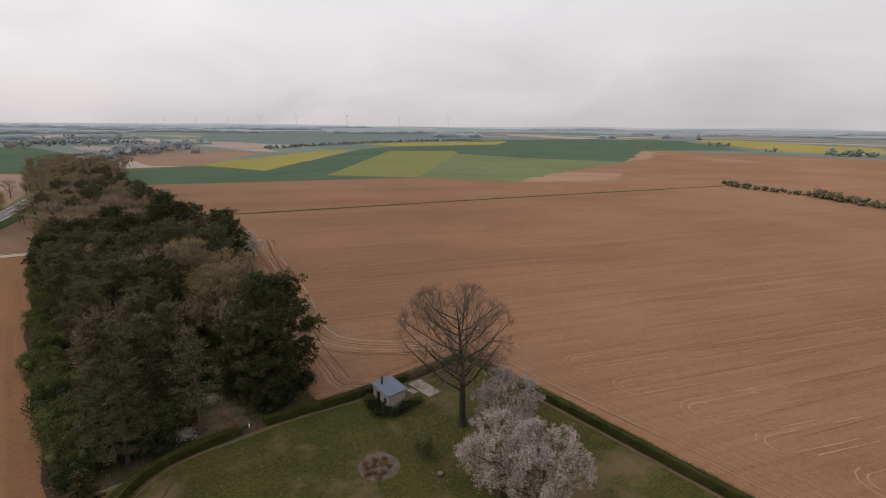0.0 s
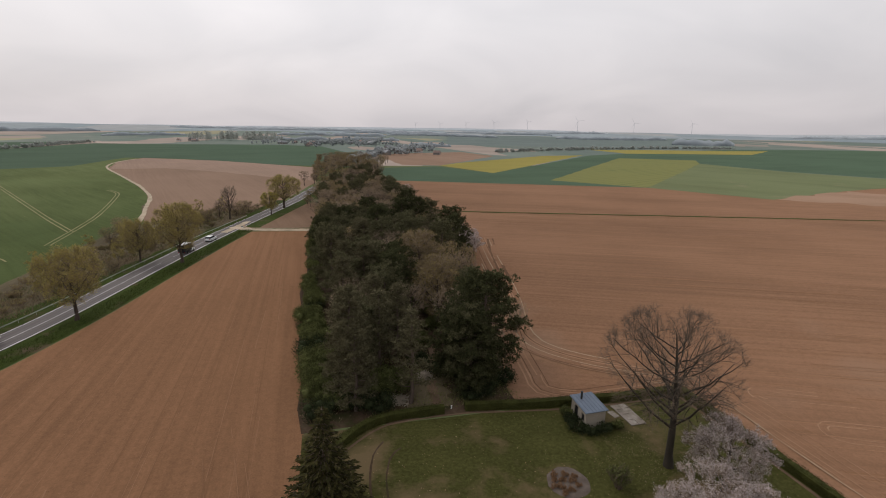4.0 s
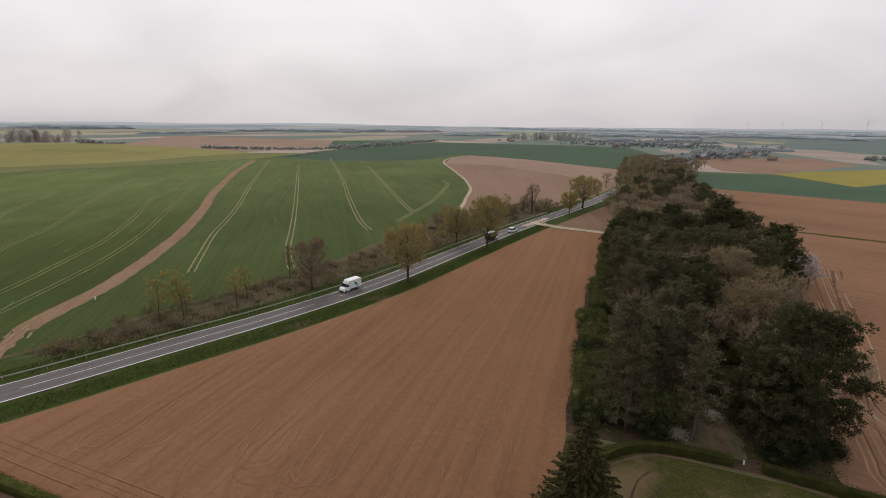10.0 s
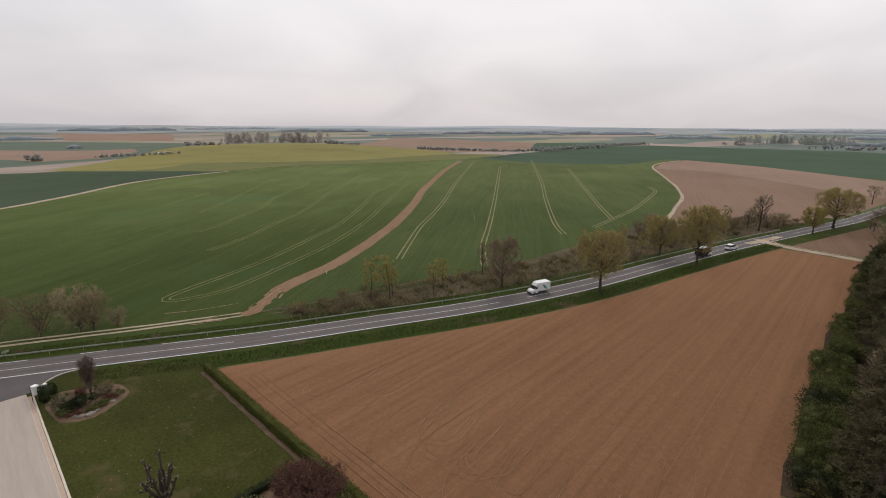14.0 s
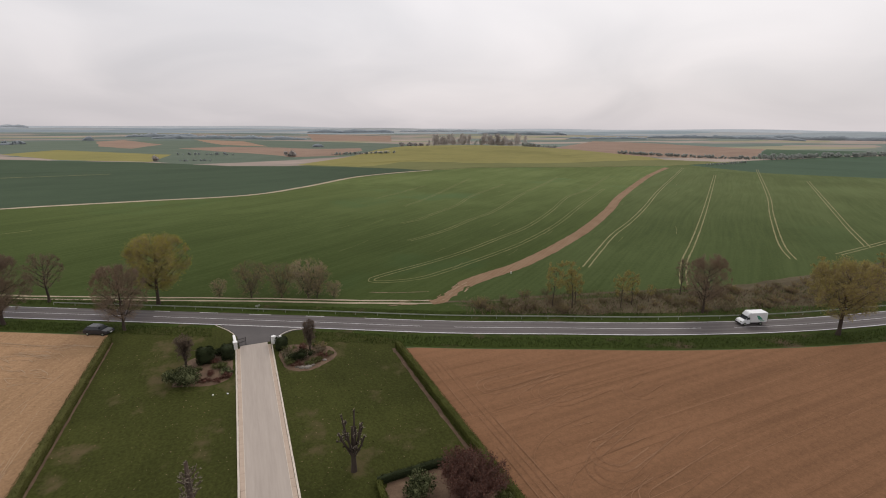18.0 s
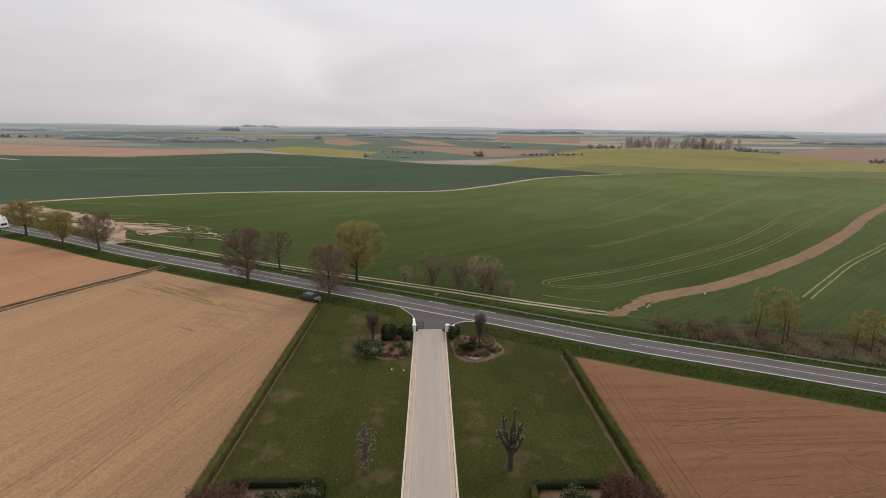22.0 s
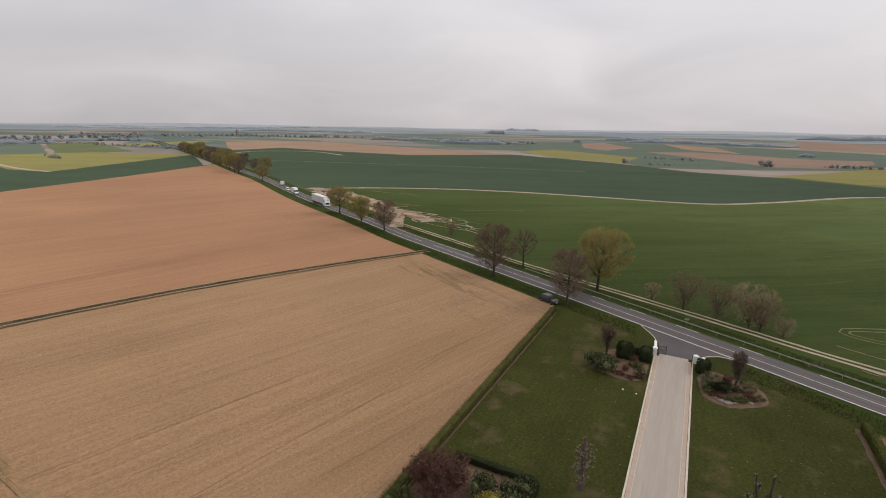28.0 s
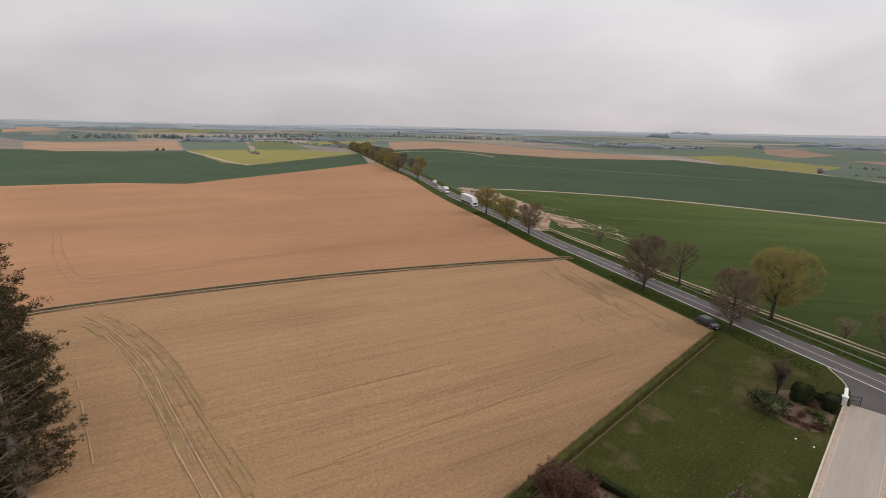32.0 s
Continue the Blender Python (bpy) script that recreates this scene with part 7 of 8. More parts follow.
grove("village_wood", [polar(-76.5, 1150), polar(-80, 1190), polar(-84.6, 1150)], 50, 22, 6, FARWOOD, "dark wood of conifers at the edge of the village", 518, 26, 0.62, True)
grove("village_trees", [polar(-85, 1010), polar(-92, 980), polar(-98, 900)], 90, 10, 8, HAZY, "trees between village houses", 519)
grove("village_trees", [(593, -72), (660, -105), (745, -150)], 40, 11, 6, HAZY, "bare trees round village houses", 520)
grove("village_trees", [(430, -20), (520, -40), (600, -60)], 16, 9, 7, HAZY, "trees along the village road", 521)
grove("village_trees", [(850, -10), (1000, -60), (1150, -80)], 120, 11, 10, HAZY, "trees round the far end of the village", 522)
grove("hedgerow", [(-634, 163), (-628, 168)], 4, 5, 4, FIELD_HEDGE, "dark bushes on a field edge", 523)
grove("hedgerow", [(-560, 240), (-520, 232)], 8, 4, 6, FARWOOD, "small bushes within the rape", 524)
grove("hedgerow", [(-900, 420), (-700, 425), (-560, 415)], 30, 4, 9, HAZY, "scattered trees in a shallow valley", 525, sparse=0.2)
grove("hedgerow", [(-60, 640), (0, 600)], 6, 4, 9, HAZY, "trees at the end of a rape field", 526)
grove("hedgerow", [(-66, 526), (-69, 528)], 2, 9, 3, HAZY_BARE, "bare tree with bushes in a small valley", 528)
grove("hedgerow", [(50, 528), (57, 530)], 3, 8, 3.5, HAZY_BARE, "clump of bare trees beside a pale bank", 529)
grove("woodland", [polar(60, 1250), polar(70, 1150), polar(82, 1200)], 60, 11, 9, HAZY, "belt of woodland across the valley", 527)
# leaf colours paled and blued for haze, step by step with distance
WOOD_NEAR = leaf("hazed_valley_woods", [(0.275, 0.302, 0.322), (0.295, 0.325, 0.345), (0.32, 0.348, 0.368)], island=0.5)
WOOD_MID = leaf("hazed_plain_woods", [(0.315, 0.35, 0.378), (0.33, 0.365, 0.393), (0.345, 0.382, 0.41)], island=0.5)
WOOD_SKY = leaf("hazed_horizon_woods", [(0.52, 0.55, 0.575), (0.54, 0.57, 0.595), (0.56, 0.59, 0.615)], island=0.5, thin=0.45)


def belt(az0, az1, r, h, deep=0.0):
    """A wood seen from afar: a closed lumpy canopy with crowns standing out of it."""
    RV.seed(int(r + az0 * 10))
    h *= 0.8
    deep = deep or h * 2.5
    n = max(4, int(radians(az1 - az0) * r / (h * 0.45)))
    v, f = [], []
    prof = [(-0.5, -0.1), (-0.52, 0.35), (-0.42, 0.72), (-0.1, 0.85), (0.5, 0.8), (0.55, -0.1)]
    bend = [RV.uniform(-1, 1) for _ in range(6)]
    for i in range(n + 1):
        u = i / n
        az = az0 + (az1 - az0) * u
        taper = min(1.0, 0.35 + min(u, 1 - u) * 7)
        rr_ = r + deep * (bend[0] * math.sin(u * 5 + bend[1] * 3) + 0.4 * bend[2] * math.sin(u * 13 + bend[3] * 3))
        lump = h * taper * (0.8 + 0.16 * math.sin(u * n * 0.37 + bend[4] * 3) + RV.uniform(-0.16, 0.16))
        for d, z in prof:
            x, y = polar(az, rr_ + d * deep + RV.uniform(-0.15, 0.15) * h)
            v.append((x, y, land(x, y) + lump * z * (RV.uniform(0.88, 1.12) if z > 0 else 1)))
        if i:
            for j in range(5):
                k = (i - 1) * 6 + j
                f.append((k, k + 1, k + 7, k + 6))
    f += [tuple(range(6)), tuple(range(n * 6 + 5, n * 6 - 1, -1))]
    s = Soup()
    s.v, s.f = [Vector(q) for q in v], f
    for i in range(n // 2 if r < 1200 else 0):
        u = RV.random()
        x, y = polar(az0 + (az1 - az0) * u, r + RV.uniform(-0.45, 0.3) * deep)
        hh = h * min(1.0, 0.4 + min(u, 1 - u) * 7) * RV.uniform(0.85, 1.18)
        crown(s, x, y, hh, hh * 0.8, 24)
    # the haze put into the leaf colour grows with the belt's distance
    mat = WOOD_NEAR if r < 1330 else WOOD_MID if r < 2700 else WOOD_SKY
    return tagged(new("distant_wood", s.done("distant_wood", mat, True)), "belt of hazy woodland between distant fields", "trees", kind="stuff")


for a0, a1, r, h in ((72.7, 82.2, 2178, 16), (82.9, 86.1, 2522, 11), (66.0, 73.4, 978, 13), (57.7, 67.2, 1080, 9), (70.5, 72.5, 2737, 13), (57.4, 66.2, 3009, 20), (28.4, 36.3, 1279, 13),
                     (20.5, 28.4, 1080, 15), (17.2, 20.5, 1110, 9), (20.7, 23.0, 2382, 26), (16.8, 20.7, 4200, 28), (12.2, 13.1, 1282, 13), (3.2, 9.7, 1546, 13), (-90.4, -74.7, 3208, 20)):
    belt(a0, a1, r, h)
for a0, a1, r, h in ((-128, -116.4, 1980, 18), (-116, -108, 2600, 16), (-148.9, -146.9, 1500, 15), (-152.7, -150.4, 2240, 28), (-157.3, -153.5, 1530, 27), (-150.0, -138.8, 3464, 26), (-7.7, 7.5, 1389, 13),
                     (-9.4, -8.2, 847, 9), (-17.4, -7.7, 2599, 24), (-59.4, -45.5, 1917, 17), (-37.1, -27.1, 2186, 20), (-68.9, -56, 2171, 22), (-45.6, -37.0, 1556, 11), (-76.1, -68.9, 1597, 13),
                     (-134.2, -128.5, 1454, 26), (-169.0, -157.0, 2210, 15), (-27, -18, 2900, 18), (36, 50, 2500, 14), (42, 56, 3300, 18), (86, 96, 2000, 14), (-106, -92, 2400, 12), (-180, -168, 2600, 16)):
    belt(a0, a1, r, h)
for a0, a1, r, h in ((-90.5, -82, 1250, 15), (-98.5, -91, 1180, 14), (-104.5, -99.5, 900, 11), (-97, -85, 1700, 17), (-110, -97, 1900, 15), (-104, -80, 2750, 22), (-122, -104, 3000, 20)):
    belt(a0, a1, r, h)
ROOF_RED = material("clay_tile_roof", [(0.16, 0.115, 0.10), (0.20, 0.145, 0.125), (0.25, 0.185, 0.16)], 0.3, 3.0, rough=0.85, bump=0.1, per=0.8)
ROOF_SLATE = material("slate_roof", [(0.14, 0.145, 0.155), (0.19, 0.195, 0.205), (0.25, 0.255, 0.265)], 0.3, 3.0, rough=0.7, bump=0.1, per=0.8)
HOUSE_WALL = material("house_render", [(0.20, 0.18, 0.165), (0.26, 0.235, 0.215), (0.44, 0.42, 0.40)], 0.2, 3.0, rough=0.9, bump=0.05, per=0.9)
PANE = material("dark_window", [(0.05, 0.055, 0.06), (0.08, 0.085, 0.09)], 1.0, 5.0, rough=0.3, bump=0.0)


def house(x, y, turn, l, w, h, roofmat, label):
    ob = thing("house", x, y, land(x, y), turn, label, "house", "village houses")
    part("wall", boxed(0, 0, h / 2 - 0.2, l, w, h + 0.4), HOUSE_WALL, ob)
    g = w * 0.42
    part("roof", ([(-l / 2 - 0.3, -w / 2 - 0.4, h - 0.15), (l / 2 + 0.3, -w / 2 - 0.4, h - 0.15), (l / 2 + 0.3, w / 2 + 0.4, h - 0.15), (-l / 2 - 0.3, w / 2 + 0.4, h - 0.15), (-l / 2 - 0.3, 0, h + g), (l / 2 + 0.3, 0, h + g)],
                  [(0, 1, 5, 4), (2, 3, 4, 5), (0, 4, 3), (1, 2, 5), (3, 2, 1, 0)]), roofmat, ob)
    part("chimney", boxed(l * 0.3, 0, h + g, 0.7, 0.7, 1.6), ROOF_RED, ob)
    for i in range(3):
        for s in (-1, 1):
            part("window", boxed(-l * 0.3 + l * 0.3 * i, s * (w / 2 + 0.02), h * 0.5, 1.0, 0.08, 1.2), PANE, ob)
    return ob


h1 = house(600, -74, 20, 11, 7, 3.4, ROOF_SLATE, "white-walled village house with a grey slate roof")
h2 = house(640, -100, 60, 10, 7, 3.4, ROOF_RED, "pale village house with a red tiled roof")
rh = random.Random(6)
for i in range(40):
    if i < 14:
        az, r = rh.uniform(-98, -84), rh.uniform(850, 1080)
    elif i < 24:
        az, r = rh.uniform(-103, -97), rh.uniform(600, 820)
    elif i < 28:
        az, r = rh.uniform(-77, -73), rh.uniform(1080, 1160)
    else:
        az, r = rh.uniform(40, 62), rh.uniform(1380, 1600)
    x, y = polar(az, r)
    again(h1 if rh.random() < 0.45 else h2, x, y, rh.uniform(0, 180), rh.uniform(0.75, 1.1))
grove("village_trees", [polar(38, 1450), polar(50, 1480), polar(64, 1450)], 80, 9, 12, HAZY, "trees round a distant village", 640)
x, y = polar(50.4, 1500)
tower = thing("church_tower", x, y, land(x, y), 0, "pale church tower above a distant village", "church")
part("shaft", boxed(0, 0, 7, 6, 6, 15, 0.1), HOUSE_WALL, tower)
part("spire", rod((0, 0, 14.3), (0, 0, 20), 4.4, 0.2, 4), ROOF_SLATE, tower)


def turbine(az, r, h, face):
    x, y = polar(az, r)
    ob = thing("wind_turbine", x, y, land(x, y), face, "white three-bladed wind turbine on the skyline", "wind turbine", "wind turbines")
    part("tower", rod((0, 0, 0), (0, 0, h), h * 0.026, h * 0.016, 10), TURB, ob)
    part("nacelle", boxed(0, 1.0, h, h * 0.03, h * 0.09, h * 0.035, 0.3), TURB, ob)
    part("hub", rod((0, -h * 0.045, h), (0, -h * 0.02, h), 0.8, 1.4, 8), TURB, ob)
    for i in range(3):
        b = part("blade", ([(-0.9, -h * 0.03, 0), (0.9, -h * 0.03, 0), (1.6, -h * 0.03, h * 0.1), (0.25, -h * 0.03, h * 0.62), (-0.25, -h * 0.03, h * 0.62), (-0.9, -h * 0.025, 0), (0.9, -h * 0.025, 0), (1.6, -h * 0.025, h * 0.1), (0.25, -h * 0.028, h * 0.62), (-0.25, -h * 0.028, h * 0.62)],
                           [(0, 1, 2, 3, 4), (9, 8, 7, 6, 5), (0, 5, 6, 1), (1, 6, 7, 2), (2, 7, 8, 3), (3, 8, 9, 4), (4, 9, 5, 0)]), TURB, ob)
        b.matrix_basis = Matrix.Translation((0, 0, h)) @ Matrix.Rotation(radians(face * 0.7 + 120 * i), 4, "Y")


TURB = material("turbine_white", [(0.58, 0.58, 0.59), (0.62, 0.62, 0.63)], 0.05, 0.5, rough=0.5, bump=0.0)
for az, r, h in ((-118.7, 4300, 84), (-124.6, 4300, 78), (-130.2, 4300, 78), (-113.2, 4650, 68), (-109.4, 4700, 62), (-106.2, 4750, 55), (-103.2, 4800, 48), (-100.4, 4800, 44)):
    turbine(az, r, h, az + 170)


# ---- vehicles ----
TYRE = material("tyre_rubber", [(0.012, 0.012, 0.012), (0.022, 0.021, 0.020)], 3.0, 30.0, rough=0.9, bump=0.1)
GLASS = material("dark_vehicle_glass", [(0.020, 0.023, 0.026), (0.035, 0.038, 0.042)], 1.0, 6.0, rough=0.12, bump=0.0, spec=0.6)
VAN_WHITE = material("white_vehicle_paint", [(0.66, 0.66, 0.66), (0.74, 0.74, 0.74), (0.78, 0.78, 0.78)], 0.6, 5.0, rough=0.35, bump=0.0, spec=0.5)
CAR_DARK = material("dark_car_paint", [(0.020, 0.020, 0.022), (0.032, 0.032, 0.035)], 0.8, 6.0, rough=0.3, bump=0.0, spec=0.5)
BOX_BLACK = material("black_tarpaulin", [(0.014, 0.014, 0.018), (0.024, 0.024, 0.030)], 0.8, 6.0, rough=0.6, bump=0.05)
TRAILER = material("grey_white_tarpaulin", [(0.42, 0.42, 0.42), (0.52, 0.52, 0.52), (0.58, 0.58, 0.58)], 0.5, 5.0, rough=0.5, bump=0.05)
GREEN_LOGO = material("green_livery", [(0.06, 0.26, 0.16), (0.08, 0.32, 0.20)], 0.8, 5.0, rough=0.4, bump=0.0)
LAMP_RED = material("red_lamp", [(0.30, 0.02, 0.02), (0.38, 0.03, 0.03)], 1.0, 5.0, rough=0.2, bump=0.0)


def profile(points, width, taper=0.0, bevel=0.06):
    """A body pressed from a side outline (x forward, z up), narrowed towards the roof by taper."""
    bm = bmesh.new()
    zmax = max(z for _, z in points)
    zmin = min(z for _, z in points)
    rows = []
    for s in (-1, 1):
        rows.append([bm.verts.new((x, s * (width / 2 - taper * max(0.0, (z - zmin) / (zmax - zmin) - 0.5) * 2), z)) for x, z in points])
    bm.faces.new(rows[0][::-1])
    bm.faces.new(rows[1])
    n = len(points)
    for i in range(n):
        bm.faces.new((rows[0][i], rows[0][(i + 1) % n], rows[1][(i + 1) % n], rows[1][i]))
    bmesh.ops.recalc_face_normals(bm, faces=bm.faces[:])
    if bevel:
        bmesh.ops.bevel(bm, geom=bm.edges[:], offset=bevel, segments=2, affect="EDGES", clamp_overlap=True)
    return bm


def wheels(ob, xs, track_w, r):
    for x in xs:
        for s in (-1, 1):
            w = part("wheel", rod((0, -0.11, 0), (0, 0.11, 0), r, r, 18), TYRE, ob)
            w.location = (x, s * track_w / 2, r)
            part("rim", rod((0, s * 0.09, 0), (0, s * 0.125, 0), r * 0.6, r * 0.55, 12), STEEL, w)


def on_road(name, x, side, back, label, category, group="vehicles on the road"):
    """A vehicle on the road at x, in the lane away from (-1) or next to (+1) the grounds."""
    i = min(range(len(ROAD)), key=lambda k: abs(ROAD[k].x - x))
    t = (ROAD[min(i + 1, len(ROAD) - 1)] - ROAD[i - 1]).normalized()
    p = ROAD[i] + t * ((x - ROAD[i].x) / t.x if abs(t.x) > 0.1 else 0) + Vector((-t.y, t.x, 0)) * 1.3 * side
    return thing(name, p.x, p.y, 0.055, math.degrees(math.atan2(t.y, t.x)) + (180 if back else 0), label, category, group)


def car(ob, paint, l=4.2, h=1.48, w=1.76):
    q = l / 4.2
    lower = [(-2.05 * q, 0.35), (-2.1 * q, 0.62), (-2.02 * q, 0.92), (-1.0 * q, 0.98), (0.95 * q, 0.95), (1.85 * q, 0.80), (2.08 * q, 0.62), (2.1 * q, 0.35), (1.6 * q, 0.24), (-1.6 * q, 0.24)]
    part("body", profile(lower, w, 0.06, 0.07), paint, ob)
    part("cabin", profile([(-1.95 * q, 0.93), (-1.55 * q, 1.36), (-1.2 * q, h), (0.05 * q, h), (0.45 * q, 1.38), (1.15 * q, 0.93)], w * 0.94, 0.16, 0.06), GLASS, ob)
    part("roof", profile([(-1.42 * q, h - 0.05), (-1.15 * q, h + 0.02), (0.02 * q, h + 0.02), (0.28 * q, h - 0.05)], w * 0.80, 0.05, 0.015), paint, ob)
    wheels(ob, (-1.28 * q, 1.28 * q), w - 0.18, 0.31)
    for s in (-1, 1):
        part("headlight", boxed(2.02 * q, s * 0.6, 0.68, 0.10, 0.34, 0.16, 0.03), GLASS, ob)
        part("tail_light", boxed(-2.06 * q, s * 0.66, 0.78, 0.06, 0.22, 0.22, 0.02), LAMP_RED, ob)
        part("mirror", boxed(0.72 * q, s * (w / 2 + 0.06), 1.0, 0.12, 0.16, 0.11, 0.03), paint, ob)
    part("plate", boxed(2.12 * q, 0, 0.46, 0.02, 0.5, 0.11), WHITE, ob)
    return ob


def box_van(ob, boxmat, box_l=3.9, box_h=2.15, logo=False):
    cab = [(0.9, 0.35), (0.9, 2.05), (1.35, 2.08), (2.0, 1.35), (2.75, 1.08), (2.95, 0.8), (2.95, 0.35)]
    part("cab", profile(cab, 1.95, 0.12, 0.07), VAN_WHITE, ob)
    part("windscreen", profile([(1.48, 1.98), (2.05, 1.36), (2.10, 1.36), (1.53, 2.0)], 1.72, 0.0, 0.0), GLASS, ob)
    for s in (-1, 1):
        part("side_window", boxed(1.42, s * 0.93, 1.62, 0.75, 0.06, 0.5, 0.02), GLASS, ob)
        part("mirror", boxed(1.85, s * 1.12, 1.5, 0.12, 0.2, 0.32, 0.03), TYRE, ob)
        part("headlight", boxed(2.88, s * 0.7, 0.9, 0.14, 0.35, 0.2, 0.03), STEEL, ob)
        part("tail_light", boxed(0.92 - box_l, s * 0.9, 0.75, 0.05, 0.14, 0.3, 0.02), LAMP_RED, ob)
    part("cargo_box", boxed(0.95 - box_l / 2, 0, 0.72 + box_h / 2, box_l, 2.12, box_h, 0.05), boxmat, ob)
    if boxmat is VAN_WHITE:
        part("fairing", profile([(0.9, 2.1), (0.9, 2.85), (1.15, 2.8), (1.7, 2.12)], 1.9, 0.1, 0.06), VAN_WHITE, ob)
    else:
        part("roof_sheet", boxed(0.95 - box_l / 2, 0, 0.74 + box_h, box_l + 0.04, 2.16, 0.05, 0.01), TRAILER, ob, "pale grey roof of the dark box")
    part("chassis", boxed(-0.2, 0, 0.55, 5.0, 0.9, 0.2, 0.02), IRON, ob)
    part("bumper", boxed(2.95, 0, 0.45, 0.12, 1.8, 0.25, 0.04), TYRE, ob)
    wheels(ob, (2.1, -1.55), 1.78, 0.36)
    if logo:
        for s in (-1, 1):
            y = s * 1.075
            part("logo", ([(-1.9, y, 1.35), (-0.9, y, 1.35), (-0.3, y, 2.35), (-1.0, y, 2.2), (-1.5, y, 1.75)], [(0, 1, 2, 3, 4)] if s < 0 else [(4, 3, 2, 1, 0)]), GREEN_LOGO, ob, "green livery shape")
            for i in range(2):
                part("livery_bar", boxed(-1.7, y, 1.15 - 0.16 * i, 1.1 - 0.3 * i, 0.02, 0.07), GREEN_LOGO, ob)
    return ob


def lorry(ob):
    part("cab", profile([(5.6, 0.5), (5.6, 3.2), (6.0, 3.75), (7.2, 3.55), (7.75, 2.0), (7.8, 0.5)], 2.45, 0.08, 0.09), VAN_WHITE, ob)
    part("windscreen", profile([(7.32, 3.0), (7.66, 2.05), (7.72, 2.05), (7.38, 3.0)], 2.2, 0.0, 0.0), GLASS, ob)
    for s in (-1, 1):
        part("side_window", boxed(6.9, s * 1.22, 2.4, 0.8, 0.06, 0.7, 0.03), GLASS, ob)
        part("mirror", boxed(7.5, s * 1.4, 2.3, 0.2, 0.25, 0.6, 0.05), TYRE, ob)
        part("headlight", boxed(7.76, s * 0.9, 0.85, 0.12, 0.4, 0.25, 0.04), STEEL, ob)
    part("grille", boxed(7.79, 0, 1.3, 0.06, 1.6, 0.7, 0.02), TYRE, ob)
    part("bumper", boxed(7.8, 0, 0.55, 0.2, 2.4, 0.4, 0.06), VAN_WHITE, ob)
    part("trailer", boxed(-1.1, 0, 2.5, 13.2, 2.5, 2.75, 0.06), TRAILER, ob, "grey tarpaulin-sided trailer")
    part("trailer_roof", boxed(-1.1, 0, 3.9, 13.2, 2.44, 0.06, 0.01), VAN_WHITE, ob)
    part("chassis", boxed(-0.5, 0, 0.95, 12.5, 1.1, 0.25, 0.03), IRON, ob)
    wheels(ob, (6.7, 3.6, -4.2, -5.4, -6.6), 2.1, 0.5)
    return ob


box_van(on_road("delivery_van", 80.2, -1, False, "white box van with green livery driving on the road", "van"), VAN_WHITE, logo=True).scale = (0.8, 0.8, 0.8)
box_van(on_road("box_truck", 136.0, 1, True, "white-cabbed truck with a black box body on the road", "truck"), BOX_BLACK, 4.4, 2.3).scale = (0.85, 0.85, 0.85)
car(on_road("car", 149.5, 1, True, "white hatchback driving along the country road", "car"), VAN_WHITE)
lorry(on_road("lorry", -142, 1, True, "white articulated lorry with a grey tarpaulin trailer", "lorry"))
box_van(on_road("box_truck", -174.4, 1, True, "white truck following a lorry on the road", "truck"), VAN_WHITE, 4.4, 2.3)
car(on_road("car", -187.5, 1, True, "white car behind a truck on the road", "car"), VAN_WHITE)
box_van(on_road("delivery_van", -208.6, -1, False, "white van driving away along the road", "van"), VAN_WHITE).scale = (0.8, 0.8, 0.8)
parked = thing("parked_car", -22.9, 88.9, 0, -27, "dark car parked on the verge beside the hedge end", "car")
car(parked, CAR_DARK)


# ---- wheel marks and turns in the bare fields ----
STACK = [0]


def mark(pts, half=0.16, mat=None, label="dry pale wheel mark on bare soil", step=1.5, z=0.02, wear=0.35):
    nm = "soil_mark"
    STACK[0] = (STACK[0] + 1) % 53
    z += 0.0005 + 0.0014 * STACK[0]
    ob = new(nm, mesh(nm, *dashes(smooth_line(pts, step), half, z, wear, rt), mat or MARK, smooth=True))
    return tagged(ob, label, "soil mark", "soil marks", kind="structure")


def u_turn(x, y, heading, r, run, half=0.09, n=2, mat=None):
    """Drill marks that come in, turn round on the headland and go back."""
    h = radians(heading)
    d, s = Vector((math.cos(h), math.sin(h))), Vector((-math.sin(h), math.cos(h)))
    for k in range(n):
        rr_ = r - k * 0.9
        c = Vector((x, y))
        pts = [c - s * rr_ + d * run * rt.uniform(0.5, 1.0)] + [c - s * rr_ + d * 1.5]
        for i in range(7):
            a = -math.pi / 2 - math.pi * i / 6
            pts.append(c + d * math.cos(a) * rr_ + s * math.sin(a) * rr_)
        pts += [c + s * rr_ + d * 1.5, c + s * rr_ + d * run * rt.uniform(0.4, 1.0)]
        mark([(p.x, p.y) for p in pts], half, mat, step=0.8, wear=0.2)


rt.seed(31)
MARK_W = field("faint_soil_marks", [(0.245, 0.134, 0.073), (0.288, 0.160, 0.090), (0.33, 0.188, 0.108)], 0, row=3, row_depth=0, drift=(0.1, 0.1), patch=0.15, fine=1.0)
MARK_DARK = field("dark_tyre_marks", [(0.105, 0.058, 0.034), (0.135, 0.076, 0.044), (0.17, 0.097, 0.057)], 0, row=3, row_depth=0, drift=(0.1, 0.1), patch=0.15, fine=1.0)
for x, y, r in ((44.7, -54.4, 1.9), (36.2, -56.1, 2.1), (28.1, -55.7, 2.1), (19.6, -57.1, 2.3), (11.3, -57.1, 2.4), (2.8, -58.1, 2.4)):
    u_turn(x, y, -114, r, 15)
for x, y, r, hd in ((31.5, 45.5, 2.4, 20), (33.5, 33, 2.6, 15), (33.8, 26, 2.6, 10), (28.5, 50, 2.0, 5)):
